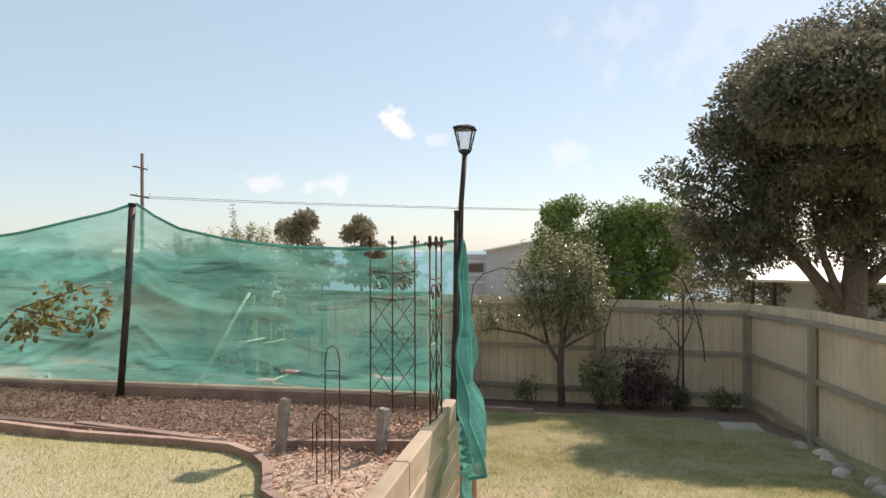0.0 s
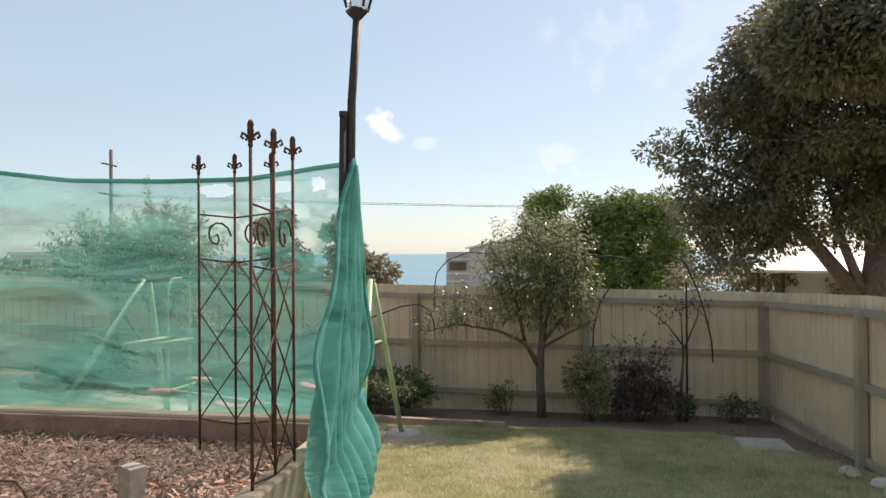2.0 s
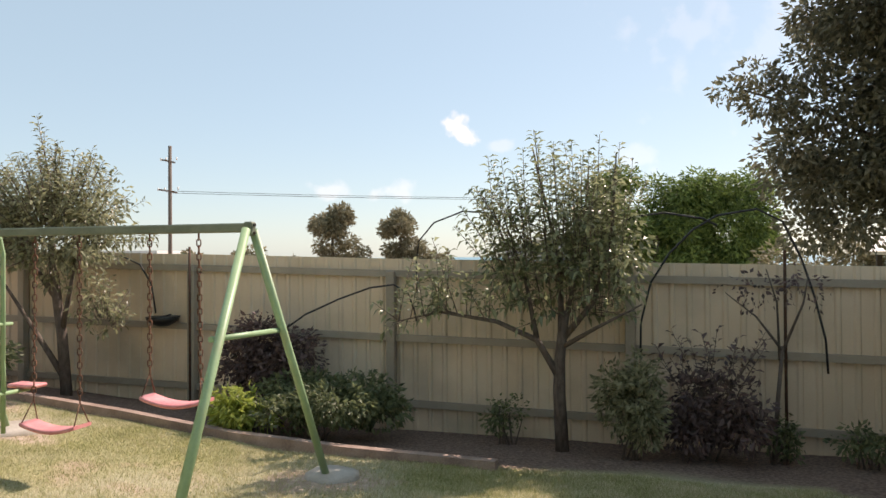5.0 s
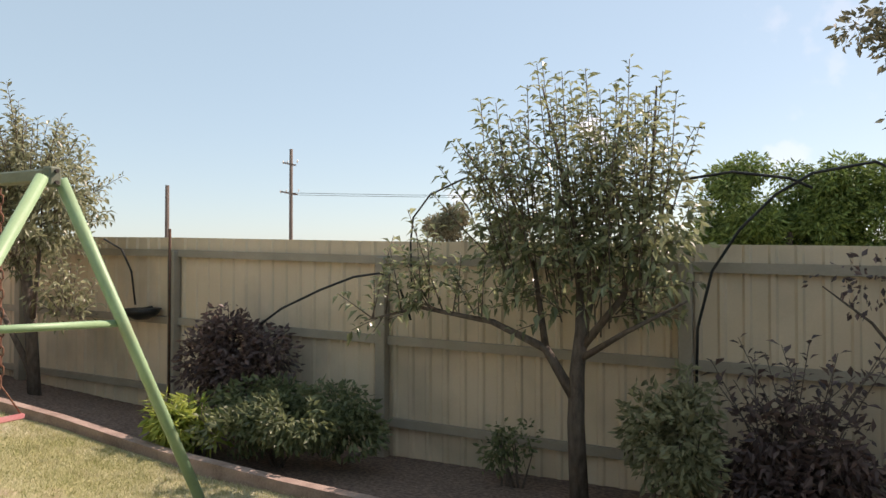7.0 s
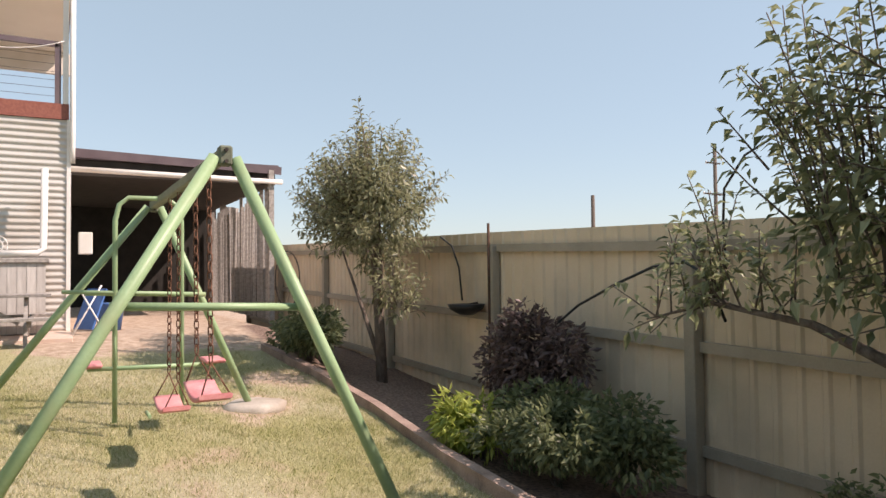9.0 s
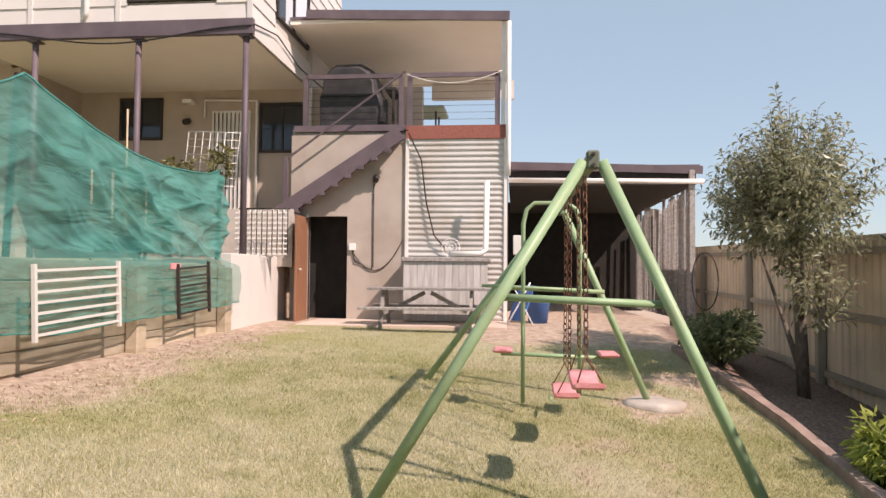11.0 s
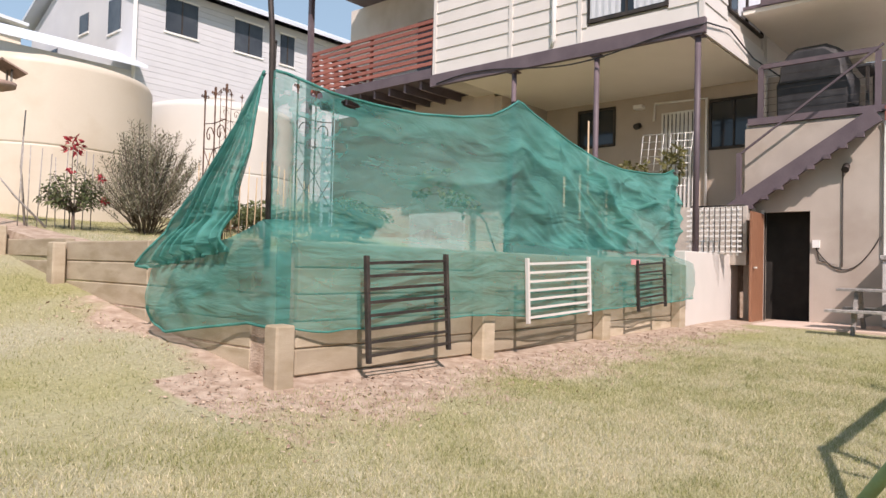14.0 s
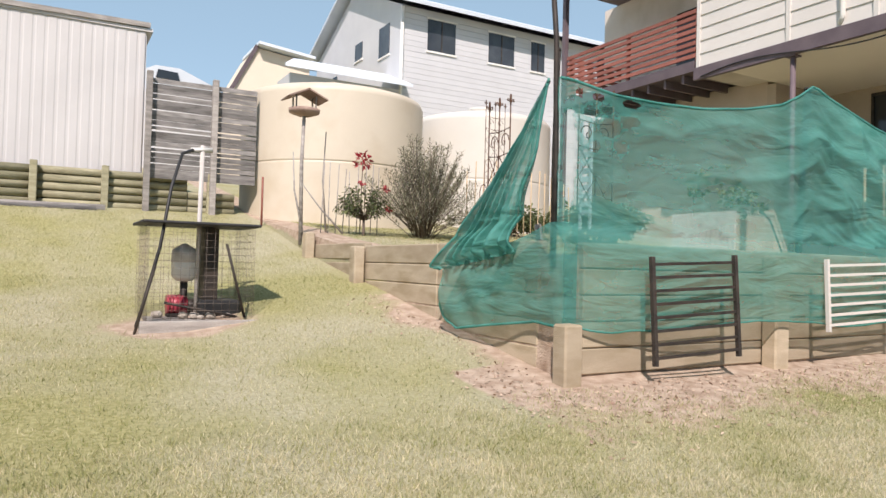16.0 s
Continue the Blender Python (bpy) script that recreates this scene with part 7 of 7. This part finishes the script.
for k in range(5):
    part("cooling_fin", newtube([(1.335 + k * 0.035, 2.3, gp + 0.2), (1.345 + k * 0.035, 2.3, gp + 0.2)], 0.108, 14), M["pump"], pm)
part("foot", newbox(1.3, 1.5, 2.22, 2.38, gp + 0.075, gp + 0.11, 0.005), M["dark"], pm)
part("tank_cap", lathe(bmesh.new(), [(0.137, 0.2), (0.128, 0.33), (0.055, 0.378), (0.02, 0.4)], 18, (1.33, 2.3, gp + 0.45)), M["greyboard"], pm, "weathered upper half of the tank")
part("pressure_tank", lathe(bmesh.new(), [(0.08, 0), (0.13, 0.05), (0.135, 0.22), (0.12, 0.33), (0.05, 0.37)], 18, (1.33, 2.3, gp + 0.45)), M["white"], pm)
part("stand", newtube([(1.33, 2.3, gp + 0.08), (1.33, 2.3, gp + 0.47)], 0.04, 8), M["dark"], pm)
part("pipe", newtube([(1.22, 2.4, gp + 0.08), (1.2, 2.4, 2.4)], 0.024, 8), M["greyboard"], pm)
part("tap", newtube([(1.1, 2.4, 2.36), (1.32, 2.4, 2.34)], 0.03, 6), M["corr"], pm)
hs = thing("water_hose", "black hose looping from the tap to the ground", "hose")
part("pipe", newtube([(1.3, 2.42, 2.34), (1.42, 2.5, 2.28), (1.55, 2.75, 1.9), (1.65, 2.85, 1.3), (1.8, 2.9, 0.7), (1.85, 2.9, 0.52)], 0.018, 6), M["black"], hs)

# ---- bark chips on the bed and along the walls ----
def chips():
    rg = random.Random(77)
    v, f = [], []
    for _ in range(46000):
        x, y = rg.uniform(-6, -0.98), rg.uniform(3.3, 5.78)
        if bare(x, y) < 0.6 or rg.random() < 0.75 * clamp((4.45 - y) * 4) * clamp((x + 1.9) * 5):
            continue
        c = Vector((x, y, bed(x, y) + rg.uniform(0.0, 0.035)))
        a = Vector((rg.gauss(0, 1), rg.gauss(0, 1), rg.gauss(0, 0.45))).normalized() * rg.uniform(0.006, 0.03)
        b = a.cross(Vector((rg.gauss(0, 0.5), rg.gauss(0, 0.5), 1))).normalized() * rg.uniform(0.0025, 0.008)
        k = len(v)
        v += [c - a - b, c + a - b * 0.4, c + a + b * 0.4, c - a + b]
        f.append((k, k + 1, k + 2, k + 3))
    tagged(raw("bark_chips", v, f, leaf_mat("bark_chip", (0.24, 0.14, 0.1), (0.58, 0.39, 0.29), 0.05, 0.9)), "loose reddish bark chips covering the bed", "mulch", kind="stuff")


chips()

def litter():
    """Dry leaves and crumbs of soil on the bare strip below the walls."""
    rg = random.Random(78)
    v, f = [], []
    for _ in range(15000):
        x, y = rg.uniform(-8.4, 0.2), rg.uniform(2.6, 7.4)
        if (x < -0.72 and y < 6.12) or rg.random() > bare(x, y) * 1.2 - 0.15:
            continue
        c = Vector((x, y, gz(x, y) + 0.025 * noise.noise((x * 0.9, y * 0.9, 3)) + rg.uniform(0.002, 0.02)))
        a = Vector((rg.gauss(0, 1), rg.gauss(0, 1), rg.gauss(0, 0.3))).normalized() * rg.uniform(0.008, 0.03)
        b = a.cross(Vector((rg.gauss(0, 0.5), rg.gauss(0, 0.5), 1))).normalized() * rg.uniform(0.004, 0.012)
        k = len(v)
        v += [c - a, c - b, c + a, c + b]
        f.append((k, k + 1, k + 2, k + 3))
    tagged(raw("leaf_litter", v, f, leaf_mat("dry_leaf_litter", (0.27, 0.18, 0.13), (0.6, 0.46, 0.35), 0.1, 0.9)), "dry leaves and twigs scattered on bare soil", "leaf litter", kind="stuff")


litter()

# ---- grass ----
def grass_mat():
    """Blades from green to straw: each differs, and they change together from patch to patch."""
    m = bpy.data.materials.new("grass_blade")
    m.use_nodes = True
    n, l = m.node_tree.nodes, m.node_tree.links
    p = n["Principled BSDF"]
    p.inputs["Roughness"].default_value, p.inputs["Specular IOR Level"].default_value = 0.8, 0.15
    geo, co = n.new("ShaderNodeNewGeometry"), n.new("ShaderNodeTexCoord")
    fac = geo.outputs["Random Per Island"]
    for scale, lo, hi in ((0.55, -0.18, 0.25), (3.5, -0.2, 0.22)):
        nz, rg, ad = n.new("ShaderNodeTexNoise"), n.new("ShaderNodeMapRange"), n.new("ShaderNodeMath")
        nz.inputs["Scale"].default_value, nz.inputs["Detail"].default_value = scale, 5
        l.new(co.outputs["Object"], nz.inputs["Vector"])
        rg.inputs[1].default_value, rg.inputs[2].default_value, rg.inputs[3].default_value, rg.inputs[4].default_value = 0.35, 0.65, hi, lo
        l.new(nz.outputs[0], rg.inputs[0])
        l.new(fac, ad.inputs[0])
        l.new(rg.outputs[0], ad.inputs[1])
        fac = ad.outputs[0]
    ramp = n.new("ShaderNodeValToRGB")
    ramp.color_ramp.elements[0].color, ramp.color_ramp.elements[1].color = (0.27, 0.29, 0.11, 1), (0.68, 0.61, 0.43, 1)
    mid = ramp.color_ramp.elements.new(0.5)
    mid.color = (0.45, 0.43, 0.235, 1)
    l.new(fac, ramp.inputs[0])
    l.new(ramp.outputs[0], p.inputs["Base Color"])
    tr, ms = n.new("ShaderNodeBsdfTranslucent"), n.new("ShaderNodeMixShader")
    l.new(ramp.outputs[0], tr.inputs[0])
    ms.inputs[0].default_value = 0.35
    l.new(p.outputs[0], ms.inputs[1])
    l.new(tr.outputs[0], ms.inputs[2])
    l.new(ms.outputs[0], n["Material Output"].inputs[0])
    return m


def grass():
    rg = np.random.default_rng(5)
    near, far = 520000, 290000                      # thicker on the lower lawn
    x = np.concatenate([rg.uniform(-7.5, 3.4, near), rg.uniform(-9.4, 3.4, far)])
    y = np.concatenate([rg.uniform(6.0, 12.75, near), rg.uniform(-3.5, 12.75, far)])
    n = near + far
    keep = np.ones(n, bool)
    z, tuft = np.zeros(n), np.ones(n)
    rr = rg.random(n)
    for i in range(n):
        a, b = x[i], y[i]
        inbed = a < BED_X and b < BED_Y
        thin = 0.0 if i >= near else max(1 - (b - 6.0) / 1.6, 1 - (a + 7.5) / 1.5)
        if rr[i] < thin or (inbed and a < -6) or (BED_X - 0.05 < a < -0.68 and b < 6.15) or (a < -0.7 and 5.78 < b < 6.15) or rr[i] < (bare(a, b) + mulch(a, b)) * 1.25:
            keep[i] = False
            continue
        z[i] = gz(a, b) + 0.025 * noise.noise((a * 0.9, b * 0.9, 3))
        tuft[i] = 0.8 + 0.6 * max(0.0, noise.noise((a * 5.5, b * 5.5, 8)))
    x, y, z, tuft = x[keep], y[keep], z[keep], tuft[keep]
    n = len(x)
    h, ang, wd = rg.uniform(0.015, 0.042, n) * tuft, rg.uniform(0, 6.283, n), rg.uniform(0.002, 0.0048, n)
    lx, ly = rg.normal(0, 0.02, n), rg.normal(0, 0.02, n)
    v = np.empty((n, 3, 3))
    v[:, 0] = np.stack([x - wd * np.cos(ang), y - wd * np.sin(ang), z - 0.01], 1)
    v[:, 1] = np.stack([x + wd * np.cos(ang), y + wd * np.sin(ang), z - 0.01], 1)
    v[:, 2] = np.stack([x + lx, y + ly, z + h], 1)
    me = bpy.data.meshes.new("grass")
    me.vertices.add(n * 3)
    me.vertices.foreach_set("co", v.reshape(-1))
    me.loops.add(n * 3)
    me.loops.foreach_set("vertex_index", np.arange(n * 3, dtype=np.int32))
    me.polygons.add(n)
    me.polygons.foreach_set("loop_start", np.arange(n, dtype=np.int32) * 3)
    me.update(calc_edges=True)
    me.materials.append(grass_mat())
    tagged(new("grass", me), "short dry green and straw coloured grass blades", "grass", kind="stuff")


grass()
